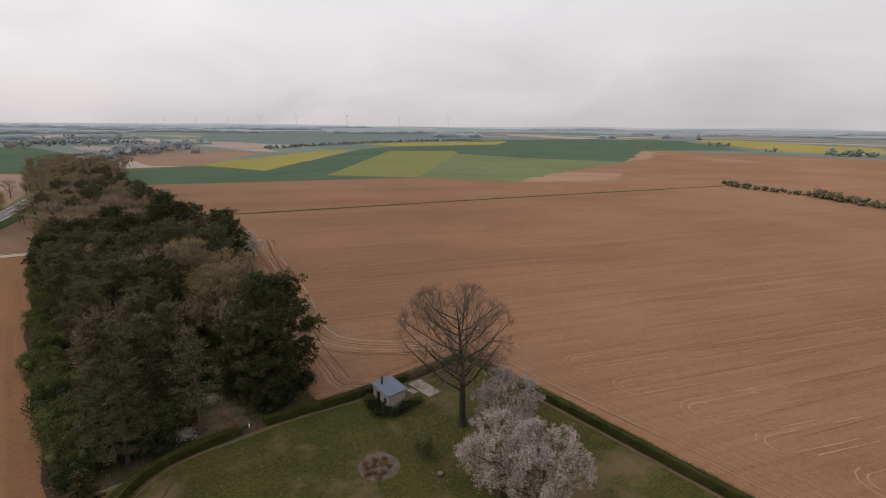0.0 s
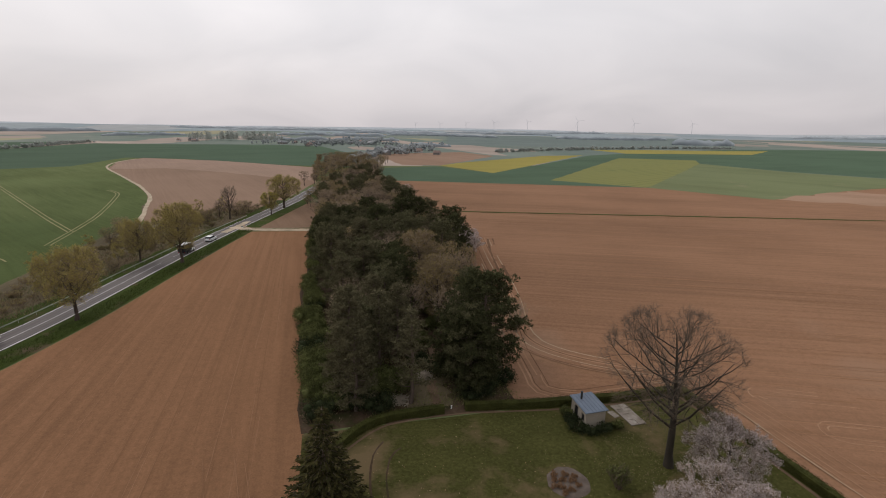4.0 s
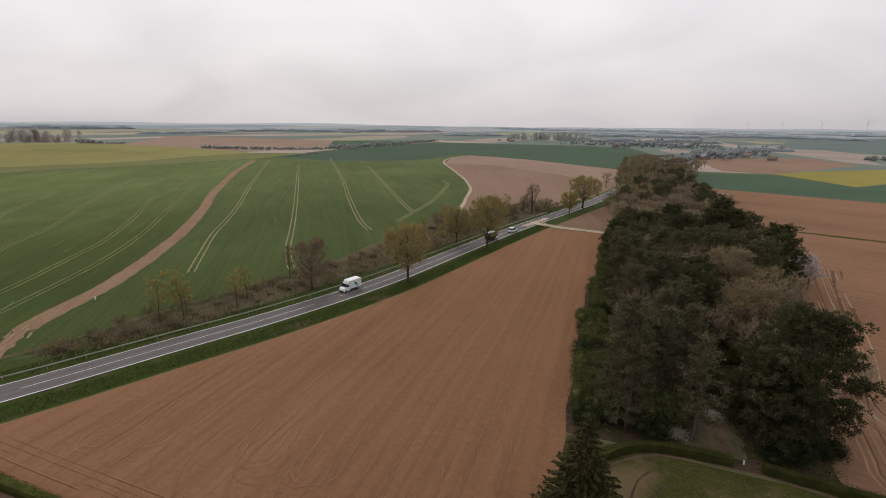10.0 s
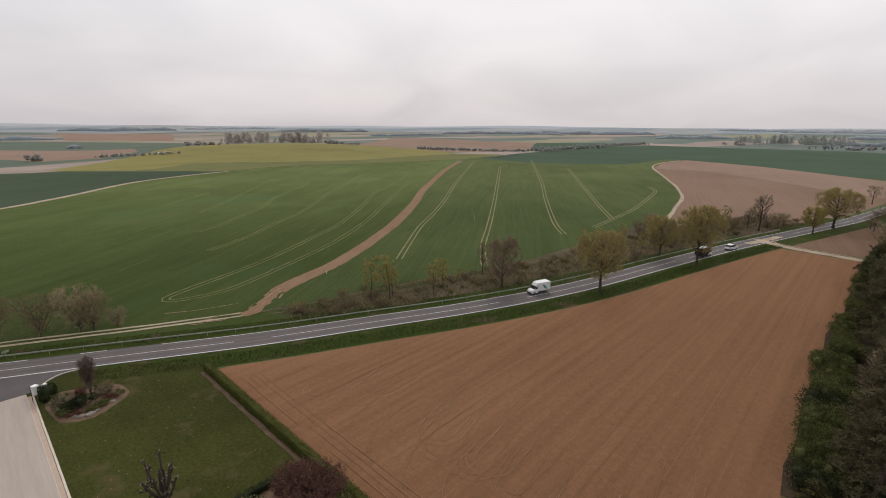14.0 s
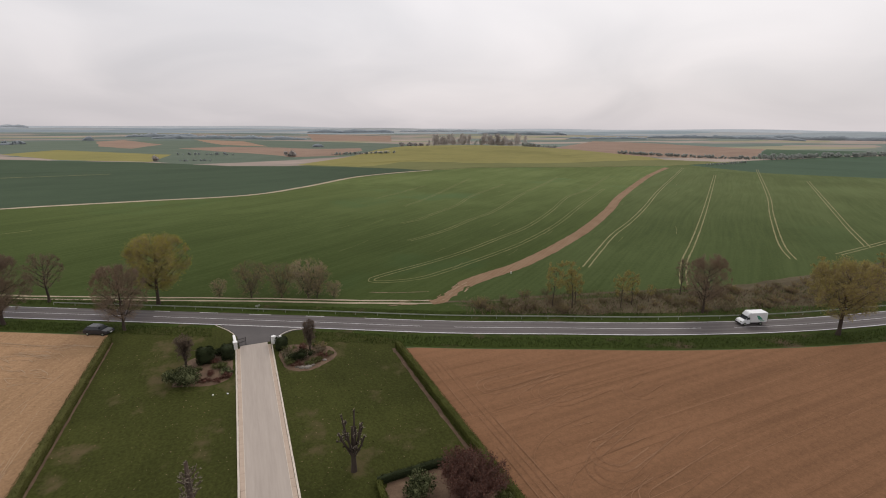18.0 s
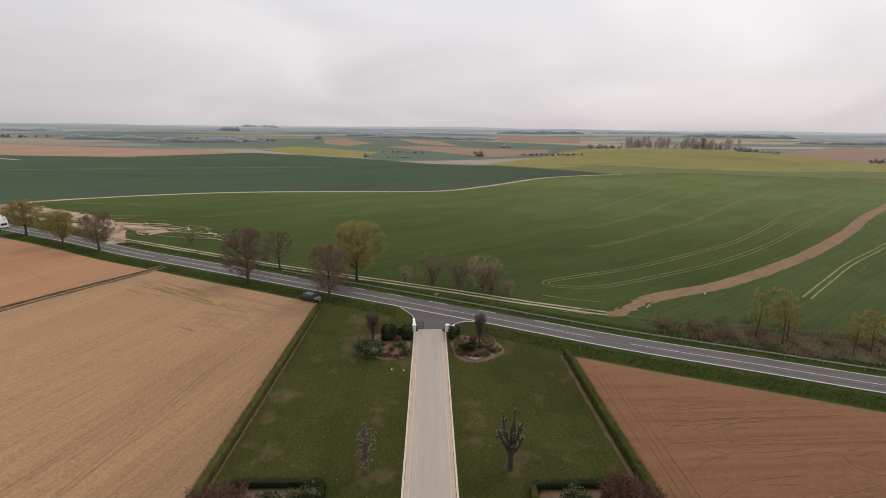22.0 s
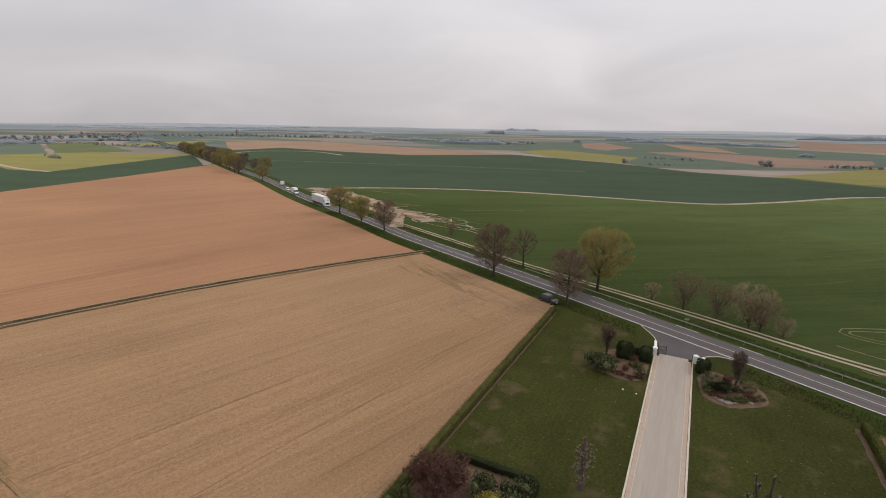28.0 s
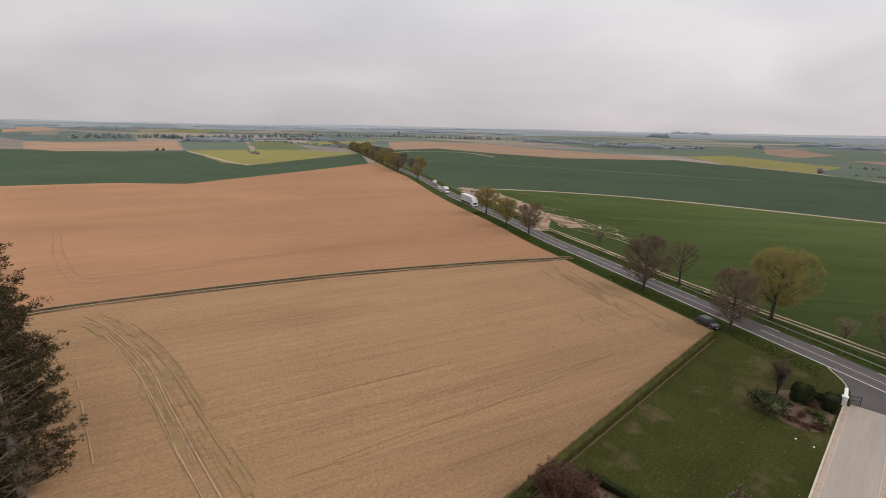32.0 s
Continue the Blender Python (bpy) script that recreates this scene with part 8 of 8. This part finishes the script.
    u_turn(x, y, hd, r, 14, 0.06, 2, MARK_W)
for k in range(9):
    u_turn(rt.uniform(27, 46), 9 + 4.6 * k + rt.uniform(-1, 1), 10 + rt.uniform(-12, 12), rt.uniform(1.8, 3.4), rt.uniform(6, 16), 0.035, 2, MARK_W)
for k in range(7):
    # curved marks that sweep across the headland of the west field
    y0 = 12 + k * 5.2 + rt.uniform(-1, 1)
    mark([(23.5 + rt.uniform(0, 1), y0), (26, y0 + 3), (30, y0 + 5.5), (36 + rt.uniform(0, 4), y0 + 6.5)], 0.04, MARK_W)
for k in range(4):
    mark([(23.0 + k * 0.75, 6), (23.0 + k * 0.75, 30), (23.1 + k * 0.75, 60)], 0.05, MARK_W)
# tyre tracks beside the wood and along the garden hedge
HAUL = [(140, -46), (119, -41.5), (101, -38), (86, -34.6), (72, -30.6), (65.2, -30.4), (59.9, -33.5), (56.2, -37.9), (52.6, -43.6), (50.6, -48)]
HAUL2 = [(100, -37), (80, -32), (66, -28.4), (58, -27.2), (52, -26.5), (49.9, -28.5), (49.6, -34), (49.8, -46)]
for base_line, offs in ((HAUL, (-2.6, -2.0, -0.9, -0.3, 0.8, 1.4, 2.6)), (HAUL2, (-1.2, -0.5, 0.5, 1.1))):
    for o_ in offs:
        line = offset_line(smooth_line(base_line, 2.0), o_)
        mark([(p.x, p.y) for p in line[::2]], 0.12, TRAM_TAN if o_ in (-2.6, -0.3, 2.6) else MARK, wear=0.10)
        if o_ in (-2.0, 0.8, -0.5, 1.1):
            line = offset_line(line, 0.28)
            mark([(p.x, p.y) for p in line[::2]], 0.07, MARK_DARK, "dark tyre tread mark on bare soil", wear=0.4)
for o_ in (0.0, 1.7):
    mark([(138, -48.0 - o_), (126, -44.6 - o_), (117, -42.4 - o_), (106, -39.8 - o_), (97, -38 - o_)], 0.30, MARK_DARK, "dark red-brown rut beside the wood", wear=0.15)
for pts, w in (([(58, -47.6), (30, -47.9), (0, -48.3)], 0.06), ([(58, -48.6), (30, -49.0), (0, -49.3)], 0.06), ([(58, -50.2), (30, -50.8), (0, -51.2)], 0.05), ([(58, -47.9), (30, -48.3), (0, -48.7)], 0.05), ([(58, -49.4), (30, -49.9), (0, -50.2)], 0.04), ([(58, -51.2), (30, -51.8), (0, -52.3)], 0.04), ([(58, -52.4), (30, -53.0), (0, -53.4)], 0.03)):
    mark(pts, w, wear=0.15)
for k in range(22):
    # long faint drilling lines of the east field
    x0, y0 = rt.uniform(-10, 60), rt.uniform(-75, -54)
    ln = rt.uniform(30, 90)
    mark([(x0, y0), (x0 - 0.37 * ln / 2, y0 - 0.93 * ln / 2), (x0 - 0.40 * ln, y0 - 0.92 * ln)], 0.05, MARK_W, step=3)
PALE_TAN = field("pale_tan_marks", [(0.36, 0.25, 0.155), (0.41, 0.29, 0.185), (0.46, 0.34, 0.23)], 0, row=3, row_depth=0, drift=(0.1, 0.1), patch=0.15, fine=1.0)
OLIVE_TAN = field("weedy_headland", [(0.252, 0.170, 0.086), (0.290, 0.194, 0.100), (0.330, 0.222, 0.116)], 73, row=0.9, row_depth=0.06, drift=(0.02, 0.4), patch=0.15, fine=1.6)
# headland sweep of the tan field: two pale wheel lines and weedy drill lines beside them
SWEEP = [(-98.6, 11.3), (-89.8, 13.0), (-78.8, 14.0), (-69.5, 14.1), (-60.9, 13.4), (-52.7, 12.8), (-44.9, 12.3), (-36, 11.8), (-25, 11.4)]
mark(SWEEP, 0.07, PALE_TAN, wear=0.1)
mark([(-98.5, 9.7), (-91.5, 11.5), (-82.2, 12.2), (-70, 12.5), (-58.2, 12.0), (-49.5, 11.2), (-36, 10.6), (-25, 10.4)], 0.07, PALE_TAN, wear=0.3)
mark([(-89.9, 15.2), (-79.7, 15.9), (-67.8, 15.9), (-57.1, 15.3), (-48.5, 14.8), (-41.8, 14.4), (-28, 13.8)], 0.10, OLIVE_TAN, "dark weedy drill line in the tan field", wear=0.15)
mark([(-74, 6.4), (-65.7, 5.7), (-58.5, 5.1), (-51.1, 4.5), (-44, 4.0)], 0.08, PALE_TAN, wear=0.15)
for k in range(42):
    d = -3.4 + 0.125 * k + rt.uniform(-0.1, 0.1)
    a = rt.randint(0, 3)
    line = offset_line(smooth_line(SWEEP[a:a + rt.randint(4, 6)], 1.5), -d)
    mark([(p.x, p.y) for p in line[::3]], rt.uniform(0.025, 0.05), OLIVE_TAN if k % 5 else PALE_TAN, "weedy drill line on the headland", wear=0.5)
for k in range(46):
    # thin weeds in patches across the sweep
    d = rt.uniform(-3.0, 2.2)
    a = rt.randint(0, 5)
    line = offset_line(smooth_line(SWEEP[a:a + 3], 1.2), -d)
    b = rt.randrange(0, max(1, len(line) - 6))
    mark([(p.x, p.y) for p in line[b:b + rt.randint(3, 6)]], rt.uniform(0.18, 0.5), OLIVE_TAN, "patch of thin weeds on the headland", step=0.6, wear=0.35)
for off in (0, 0.8):
    mark([(-53.2 + off, 15.8), (-51.0 + off, 23.5), (-47.5 + off, 36), (-44 + off, 48)], 0.03, OLIVE_TAN, "faint wheel line along the rows", wear=0.2)
    mark([(-37.2 + off, 22), (-33.8 + off, 40), (-31.0 + off, 58), (-29.5 + off, 72)], 0.03, OLIVE_TAN, "faint wheel line along the rows", wear=0.2)
for k in range(90):
    a = rt.uniform(0, 1)
    x0 = -26 - 66 * a
    y0 = rt.uniform(17, 60)
    ln = rt.uniform(8, 30)
    x0 += 0.28 * (y0 - 17)
    if x0 + 0.29 * ln < -24:
        mark([(x0, y0), (x0 + 0.28 * ln / 2, y0 + 0.96 * ln / 2), (x0 + 0.29 * ln, y0 + 0.955 * ln)], rt.uniform(0.014, 0.030), PALE_TAN if k % 3 else OLIVE_TAN, step=2.5, wear=0.4)
for k in range(26):
    y0, ln = rt.uniform(8, 60), rt.uniform(5, 16)
    x0 = -22.6 - abs(rt.gauss(0, 2.2))
    mark([(x0, y0), (x0 + 0.1, y0 + ln / 2), (x0 + rt.uniform(-0.2, 0.3), y0 + ln)], rt.uniform(0.014, 0.030), PALE_TAN, step=1.0, wear=0.5)
for k in range(80):
    x0, y0 = -25 - rt.uniform(0, 15), 80 + rt.uniform(-8, 6)
    mark([(x0, y0), (x0 - rt.uniform(0.6, 1.5), y0 + rt.uniform(0.5, 1.5)), (x0 - rt.uniform(1.8, 4.5), y0 + rt.uniform(0.5, 3))], rt.uniform(0.025, 0.06), PALE_TAN, step=0.7, wear=0.2)
for k in range(34):
    # weedy turning strip in the corner by the road, with a few pale wheel lines
    u = rt.random()
    x0, y0 = -63 + 24 * u + rt.gauss(0, 1.6), 102 - 14 * u + rt.gauss(0, 2.6)
    ln = rt.uniform(3, 9)
    mark([(x0, y0), (x0 + 0.42 * ln, y0 - 0.27 * ln), (x0 + 0.84 * ln, y0 - 0.54 * ln)], rt.uniform(0.08, 0.28), OLIVE_TAN, "weedy strip on the headland by the road", step=1.0, wear=0.25)
for k in range(20):
    u = rt.random()
    x0, y0 = -58 + 32 * u + rt.gauss(0, 0.8), 103 - 19 * u + rt.gauss(0, 0.8)
    ln = rt.uniform(3, 10)
    mark([(x0, y0), (x0 + 0.43 * ln, y0 - 0.25 * ln), (x0 + 0.86 * ln, y0 - 0.51 * ln)], rt.uniform(0.025, 0.06), PALE_TAN, "pale wheel line on the headland by the road", step=1.0, wear=0.2)
DARK_TRACK = field("darker_pink_marks", [(0.275, 0.150, 0.086), (0.315, 0.172, 0.100), (0.35, 0.195, 0.118)], 0, row=3, row_depth=0, drift=(0.1, 0.1), patch=0.15, fine=1.0)
mark([(-82, 101), (-100, 113), (-128, 127), (-150, 133)], 0.14, DARK_TRACK, "darker wheel track in the pinkish field", 3)
mark([(-178, 16), (-145, 12.6), (-121, 13.5), (-119, 24), (-116, 45), (-109, 80), (-104, 92)], 0.16, DARK_TRACK, "darker wheel track in the pinkish field", 3, wear=0.12)
mark([(-180, 18), (-147, 14.8), (-123.5, 15.5), (-121, 26), (-118, 47), (-111, 82), (-106, 94)], 0.16, DARK_TRACK, "darker wheel track in the pinkish field", 3, wear=0.12)
track("field_path", [(-490, 394), (-506, 444), (-484, 476), (-440, 484), (-369, 450)], 2.0, CHALK, "pale curved path in the dark wheat", step=8)
track("field_path", [(-375, 335), (-318, 350), (-200, 380), (-80, 400)], 0.8, TRAM, "faint pale line across the dark wheat", step=8)
track("field_path", [(-610, 189), (-508, 178), (-435, 167), (-390, 167)], 1.8, CHALK, "pale field edge below the rape", step=8)
track("chalk_bank", [(118, 512), (140, 522), (160, 530)], 3.0, CHALK, "pale chalk heap at the field edge", step=6)
# chalky scars in the wheat near the clearing
rt.seed(44)
for k in range(12):
    x0, y0 = rt.uniform(-125, -55), 0
    y0 = 128 - 0.52 * (x0 + 60) + rt.uniform(4, 22)
    mark([(x0, y0), (x0 + rt.uniform(4, 9), y0 + rt.uniform(-4, 3)), (x0 + rt.uniform(10, 18), y0 - rt.uniform(0, 8))], rt.uniform(0.12, 0.3), TRAM, "bare scar in the young wheat", 2, wear=0.1)
track("chalk_yard", [(-176, 189), (-150, 178.5), (-126, 165), (-106, 152.5)], 1.3, YARD, "rutted pale ground beside the farm track", step=1.0, wob=0.9)
mark([(-88, 147), (-80, 151), (-74, 157), (-71, 154), (-73, 148), (-66, 143), (-60, 139)], 0.13, CHALK, "chalky turning loop at the edge of the wheat", 1.2, wear=0.06)
mark([(-84, 146), (-74, 143), (-64, 141.5), (-56, 137)], 0.13, CHALK, "chalky rut at the edge of the wheat", 1.2, wear=0.12)
mark([(-84, 176), (-77, 181), (-70, 187), (-62, 191)], 0.16, TRAM, "bare scar in the young wheat", 1.5, wear=0.12)
mark([(-152, 208), (-142, 206), (-131, 208), (-120, 203)], 0.25, TRAM, "bare scar in the young wheat", 1.5, wear=0.12)
for k in range(60):
    u = rt.random()
    x0, y0 = -180 + 96 * u + rt.gauss(0, 3), 198 - 47 * u + rt.gauss(0, 3)
    a, ln = radians(-29 + rt.gauss(0, 14)), rt.uniform(5, 15)
    mark([(x0, y0), (x0 + math.cos(a) * ln / 2, y0 + math.sin(a) * ln / 2 + rt.uniform(-1, 1)), (x0 + math.cos(a) * ln, y0 + math.sin(a) * ln)], rt.uniform(0.15, 0.45), REDTRACK if k % 2 else TRAM_TAN, "brown rut in the chalky clearing", 1.2, z=0.2, wear=0.1)
for k in range(60):
    x0, y0 = rt.uniform(20, 260), rt.uniform(100, 240)
    a, ln = radians(38 + rt.uniform(-5, 5)), rt.uniform(6, 22)
    mark([(x0, y0), (x0 + math.cos(a) * ln / 2, y0 + math.sin(a) * ln / 2), (x0 + math.cos(a + 0.06) * ln, y0 + math.sin(a + 0.06) * ln)], rt.uniform(0.03, 0.08), TRAM_FAINT, "thin pale streak in the wheat", 2, wear=0.6)
for k in range(46):
    # wheel-churned chalk round the clearing
    u = rt.random()
    x0, y0 = -186 + 108 * u + rt.gauss(0, 4), 196 - 48 * u + rt.gauss(2, 4)
    a, ln = radians(-27 + rt.gauss(0, 22)), rt.uniform(4, 16)
    mark([(x0, y0), (x0 + math.cos(a) * ln / 2, y0 + math.sin(a) * ln / 2 + rt.uniform(-1, 1)), (x0 + math.cos(a) * ln, y0 + math.sin(a) * ln)], rt.uniform(0.12, 0.4), CHALK, "chalky rut beside the farm track", 1.2, wear=0.08)
# rough grass and dry stems along the road and in the scrub
RV.seed(91)
for nm, mat_, lab, cnt in (("dry_grass", DRYGRASS, "dry brown stems and grass in the roadside scrub", 9000), ("rough_grass", BUSHLEAF, "rough olive-green growth in the roadside scrub", 11000), ("brown_stems", TWIG_SCRUB, "tangle of brown stems in the roadside scrub", 9000)):
    s = Soup()
    clump = [(RV.uniform(36, 208), RV.random()) for _ in range(330)]
    for _ in range(cnt):
        cx, cd = RV.choice(clump)
        x = cx + RV.gauss(0, 1.3)
        q = min(ROAD, key=lambda p: abs(p.x - x))
        deep = 6.0 + 6.0 * ease(38, 60, x) + 6 * ease(95, 150, x)
        d = 6.0 + deep * cd + RV.gauss(0, 0.9)
        p = Vector((q.x + 0.25 * d + x - q.x, q.y + 0.97 * d - 0.27 * (x - q.x), 0))
        e = p + Vector((RV.uniform(-0.4, 0.4), RV.uniform(-0.4, 0.4), RV.uniform(0.2, 0.75)))
        s.blade(p, e, 0.045)
    tagged(new(nm, s.done(nm, mat_)), lab, "undergrowth", kind="stuff")
for nm, mat_, lab, cnt in (("wood_edge_growth", HEDGE_FLUSH, "low green growth on the floor of the wood", 12000), ("wood_edge_litter", DRYGRASS, "dry stems and litter along the edge of the wood", 8000)):
    s = Soup()
    clump = [(RV.uniform(50.6, 66), RV.uniform(-22, 3)) for _ in range(150)] + [(RV.uniform(52, 150), 0.0) for _ in range(150)]
    for _ in range(cnt):
        cx, cy = RV.choice(clump)
        x = cx + RV.gauss(0, 0.5)
        y = (cy if cy else wood_right(x) + 1.2) + RV.gauss(0, 0.7)
        p = Vector((x, y, 0))
        s.blade(p, p + Vector((RV.uniform(-0.3, 0.3), RV.uniform(-0.3, 0.3), RV.uniform(0.08, 0.3))), 0.04)
    tagged(new(nm, s.done(nm, mat_)), lab, "undergrowth", kind="stuff")
rt.seed(58)
FOOT = smooth_line([(25, 85.2), (30, 82.8), (34, 82.2), (36.6, 83.6), (39, 86), (42.6, 89), (47, 91.4)], 0.5)
for k in range(34):
    # pale churned earth where the farm tracks meet
    b = rt.randrange(0, len(FOOT) - 9)
    line = offset_line(FOOT, rt.gauss(0, 0.9))[b:b + rt.randint(4, 8)]
    mark([(p.x, p.y + rt.uniform(-0.15, 0.15)) for p in line[::2]], rt.uniform(0.07, 0.2), TRAM_TAN if k % 3 else REDTRACK, "pale churned earth where farm tracks meet", 0.6, wear=0.1)
mark([(38, 87.2), (33, 88.6), (28, 90.0), (23, 92.4)], 0.12, TRAM_TAN, "pale worn line leaving the earth track", 0.8, wear=0.25)
# uneven grass along the verges
for nm, lo, hi, x0, x1, cnt in (("verge_grass", 3.9, 7.6, -120, 160, 22000), ("verge_grass", -7.2, -3.9, -120, 60, 9000)):
    s = Soup()
    pool = [p for p in smooth_line([(q.x, q.y) for q in ROAD if x0 - 8 < q.x < x1 + 8], 1.0)]
    for _ in range(cnt):
        i = RV.randrange(1, len(pool) - 1)
        t = (pool[i + 1] - pool[i - 1]).normalized()
        d = RV.uniform(lo, hi)
        p = pool[i] + Vector((-t.y, t.x, 0)) * d + t * RV.uniform(-0.6, 0.6)
        if -6 < p.x < 9 and lo > 0:
            continue
        s.blade(p, p + Vector((RV.uniform(-0.2, 0.2), RV.uniform(-0.2, 0.2), RV.uniform(0.1, 0.38))), 0.05)
    tagged(new(nm, s.done(nm, GRASSBLADE)), "rough uncut grass along the road verge", "grass", kind="stuff")


RV.seed(95)
BAULK_LINE = smooth_line([(-107, 2), (-106.8, 6.3), (-101.6, 25.4), (-90.7, 57.4), (-75.8, 89.3), (-63, 112)], 0.5)
clumps = [(RV.random(), RV.uniform(0.15, 0.9)) for _ in range(150)]
s = Soup()
for _ in range(4200):
    u, h = RV.choice(clumps)
    i = min(len(BAULK_LINE) - 1, max(0, int(u * (len(BAULK_LINE) - 1) + RV.gauss(0, 1.6))))
    p = BAULK_LINE[i] + Vector((RV.gauss(0, 0.28), RV.gauss(0, 0.22), 0))
    s.blade(p, p + Vector((RV.uniform(-0.3, 0.3), RV.uniform(-0.3, 0.3), RV.uniform(0.06, 0.12 + 0.28 * h))), 0.06)
tagged(new("baulk_grass", s.done("baulk_grass", BAULK_BLADE)), "dark ragged tussocks along a baulk between fields", "grass", kind="stuff")


# fine drill lines left by the last pass over the bare fields
def drill_lines(name, label, mat, cnt, box_, heading, reach, half, seed):
    """Many short runs of a thin line along one heading, inside a stretch of the plan."""
    rng = random.Random(seed)
    v, f = [], []
    x0, x1, y0, y1 = box_
    for _ in range(cnt):
        a = radians(heading + rng.gauss(0, 0.6))
        p, ln = Vector((rng.uniform(x0, x1), rng.uniform(y0, y1), 0)), rng.uniform(*reach)
        d = Vector((math.cos(a), math.sin(a), 0))
        n = max(4, int(ln / 3))
        line = [p + d * ln * (i / n - 0.5) + Vector((-d.y, d.x, 0)) * rng.uniform(-0.03, 0.03) for i in range(n + 1)]
        line = [q for q in line if x0 <= q.x <= x1 and y0 <= q.y <= y1 and INSIDE(q.x, q.y)]
        if len(line) > 2:
            a_, b_ = dashes(line, half * rng.uniform(0.6, 1.3), 0.012 + rng.uniform(0, 0.006), 0.35, rng)
            f += [tuple(q + len(v) for q in w) for w in b_]
            v += a_
    return tagged(new(name, mesh(name, v, f, mat, smooth=True)), label, "soil marks", kind="stuff")


def in_west(x, y):
    q = min(NEAR_VERGE, key=lambda p: abs(p.x - x))
    return 23 < x < 156 and 6.5 < y < q.y - 3.5


def in_east(x, y):
    return y < -49 or (x > 54 and y < wood_right(x) - 5)


def in_pink(x, y):
    edge = -107 + 0.36 * (y - 6) + (0.0016 * (y - 6) ** 2 if y > 6 else 0)
    q = min(NEAR_VERGE, key=lambda p: abs(p.x - x))
    return x < edge - 3 and y < q.y - 2


SOIL_LINE = field("drill_line_soil", [(0.182, 0.096, 0.050), (0.212, 0.112, 0.059), (0.25, 0.133, 0.070)], 2, row=1.6, row_depth=0.0)
PINK_LINE = field("drill_line_pink_soil", [(0.29, 0.158, 0.088), (0.335, 0.183, 0.102), (0.39, 0.214, 0.12)], 73, row=2, row_depth=0.0)
INSIDE = in_west
drill_lines("drill_lines", "fine darker drill lines in the west field", SOIL_LINE, 120, (23, 156, 6, 60), 2, (20, 90), 0.045, 701)
drill_lines("drill_lines", "fine pale drill lines in the west field", MARK_W, 60, (23, 156, 6, 60), 2, (10, 50), 0.025, 702)
INSIDE = in_east
drill_lines("drill_lines", "fine pale drill lines in the east field", MARK_W, 260, (-60, 180, -220, -49), 68, (15, 80), 0.06, 703)
drill_lines("drill_lines", "fine darker drill lines in the east field", SOIL_LINE, 200, (-60, 180, -220, -40), 68, (20, 90), 0.07, 704)
INSIDE = in_pink
drill_lines("drill_lines", "fine darker drill lines in the pinkish field", PINK_LINE, 160, (-300, -70, 10, 180), 73, (20, 80), 0.10, 705)


# loose straw and crumbs that roughen the bare fields
def crumbs(name, label, mat, cnt, box_, inside, size, seed, rise=0.10):
    rng = random.Random(seed)
    RV.seed(seed)
    s = Soup()
    x0, x1, y0, y1 = box_
    for _ in range(cnt):
        x, y = rng.uniform(x0, x1), rng.uniform(y0, y1)
        if inside(x, y):
            p = Vector((x, y, 0.01))
            a, z = rng.uniform(0, 6.283), rng.uniform(*size)
            s.blade(p, p + Vector((math.cos(a), math.sin(a), rng.uniform(0.02, rise))) * z, z * 0.28)
    return tagged(new(name, s.done(name, mat)), label, "soil crumbs", kind="stuff")


def in_tan(x, y):
    edge = -106 + 0.36 * (y - 6) + (0.0016 * (y - 6) ** 2 if y > 6 else 0)
    q = min(NEAR_VERGE, key=lambda p: abs(p.x - x)) if y > 70 else None
    return edge + 2 < x < -22.4 and y > 0 and (q is None or y < q.y - 1)


def on_lawn(x, y):
    return abs(x) < 20 and not -3 < x < 3.3 and not (abs(x) < 12 and y > 62)


crumbs("straw_litter", "straw and soil crumbs on the tan seedbed", STRAW, 52000, (-100, -22, 1, 96), in_tan, (0.05, 0.14), 711, 0.04)
crumbs("soil_crumbs", "small clods on the brown west field", CLOD, 20000, (23, 110, 6, 64), in_west, (0.05, 0.12), 712)
crumbs("soil_crumbs", "small clods on the brown east field", CLOD, 22000, (-50, 110, -120, -30), in_east, (0.06, 0.15), 713)
crumbs("lawn_tufts", "darker tufts of grass in the mown lawn", DARKLEAF, 500, (-20, 20, 22, 78), on_lawn, (0.10, 0.22), 714, 0.5)
crumbs("lawn_litter", "dry leaves and pale daisies on the lawn", STRAW, 1500, (-20, 20, 22, 78), on_lawn, (0.06, 0.16), 715)
crumbs("lawn_litter", "dry leaves scattered on the back lawn", STRAW, 1500, (18, 47, -44, 2), lambda x, y: True, (0.06, 0.16), 716)
crumbs("fallen_leaves", "brown fallen leaves under the bare tree on the lawn", DRYGRASS, 5200, (27, 46, -42, -24), lambda x, y: math.hypot(x - 36.5, y + 32) < 4.5 + 4.0 * math.sin(x * 0.9) * math.sin(y * 0.7 + 1), (0.06, 0.15), 717, 0.05)
# the kind of these small white things is guessed; they give no light
for x, y in ((-5.2, 61.3), (-3.5, 61.0)):
    lamp = thing("garden_light", x, y, 0, 0, "small white stub of unknown use set in the lawn", "light", "lights in the lawn")
    part("base", rod((0, 0, 0), (0, 0, 0.10), 0.09, 0.08, 10), SLAB, lamp)
    part("cap", rod((0, 0, 0.10), (0, 0, 0.17), 0.12, 0.07, 12), WHITE, lamp)
stake = thing("marker_post", 57.0, 92.8, 0, 0, "short white marker post beside the earth track", "post")
part("post", rod((0, 0, 0), (0, 0, 0.55), 0.10, 0.09, 10), WHITE, stake)
part("cap", rod((0, 0, 0.55), (0, 0, 0.62), 0.11, 0.05, 10), WHITE, stake)
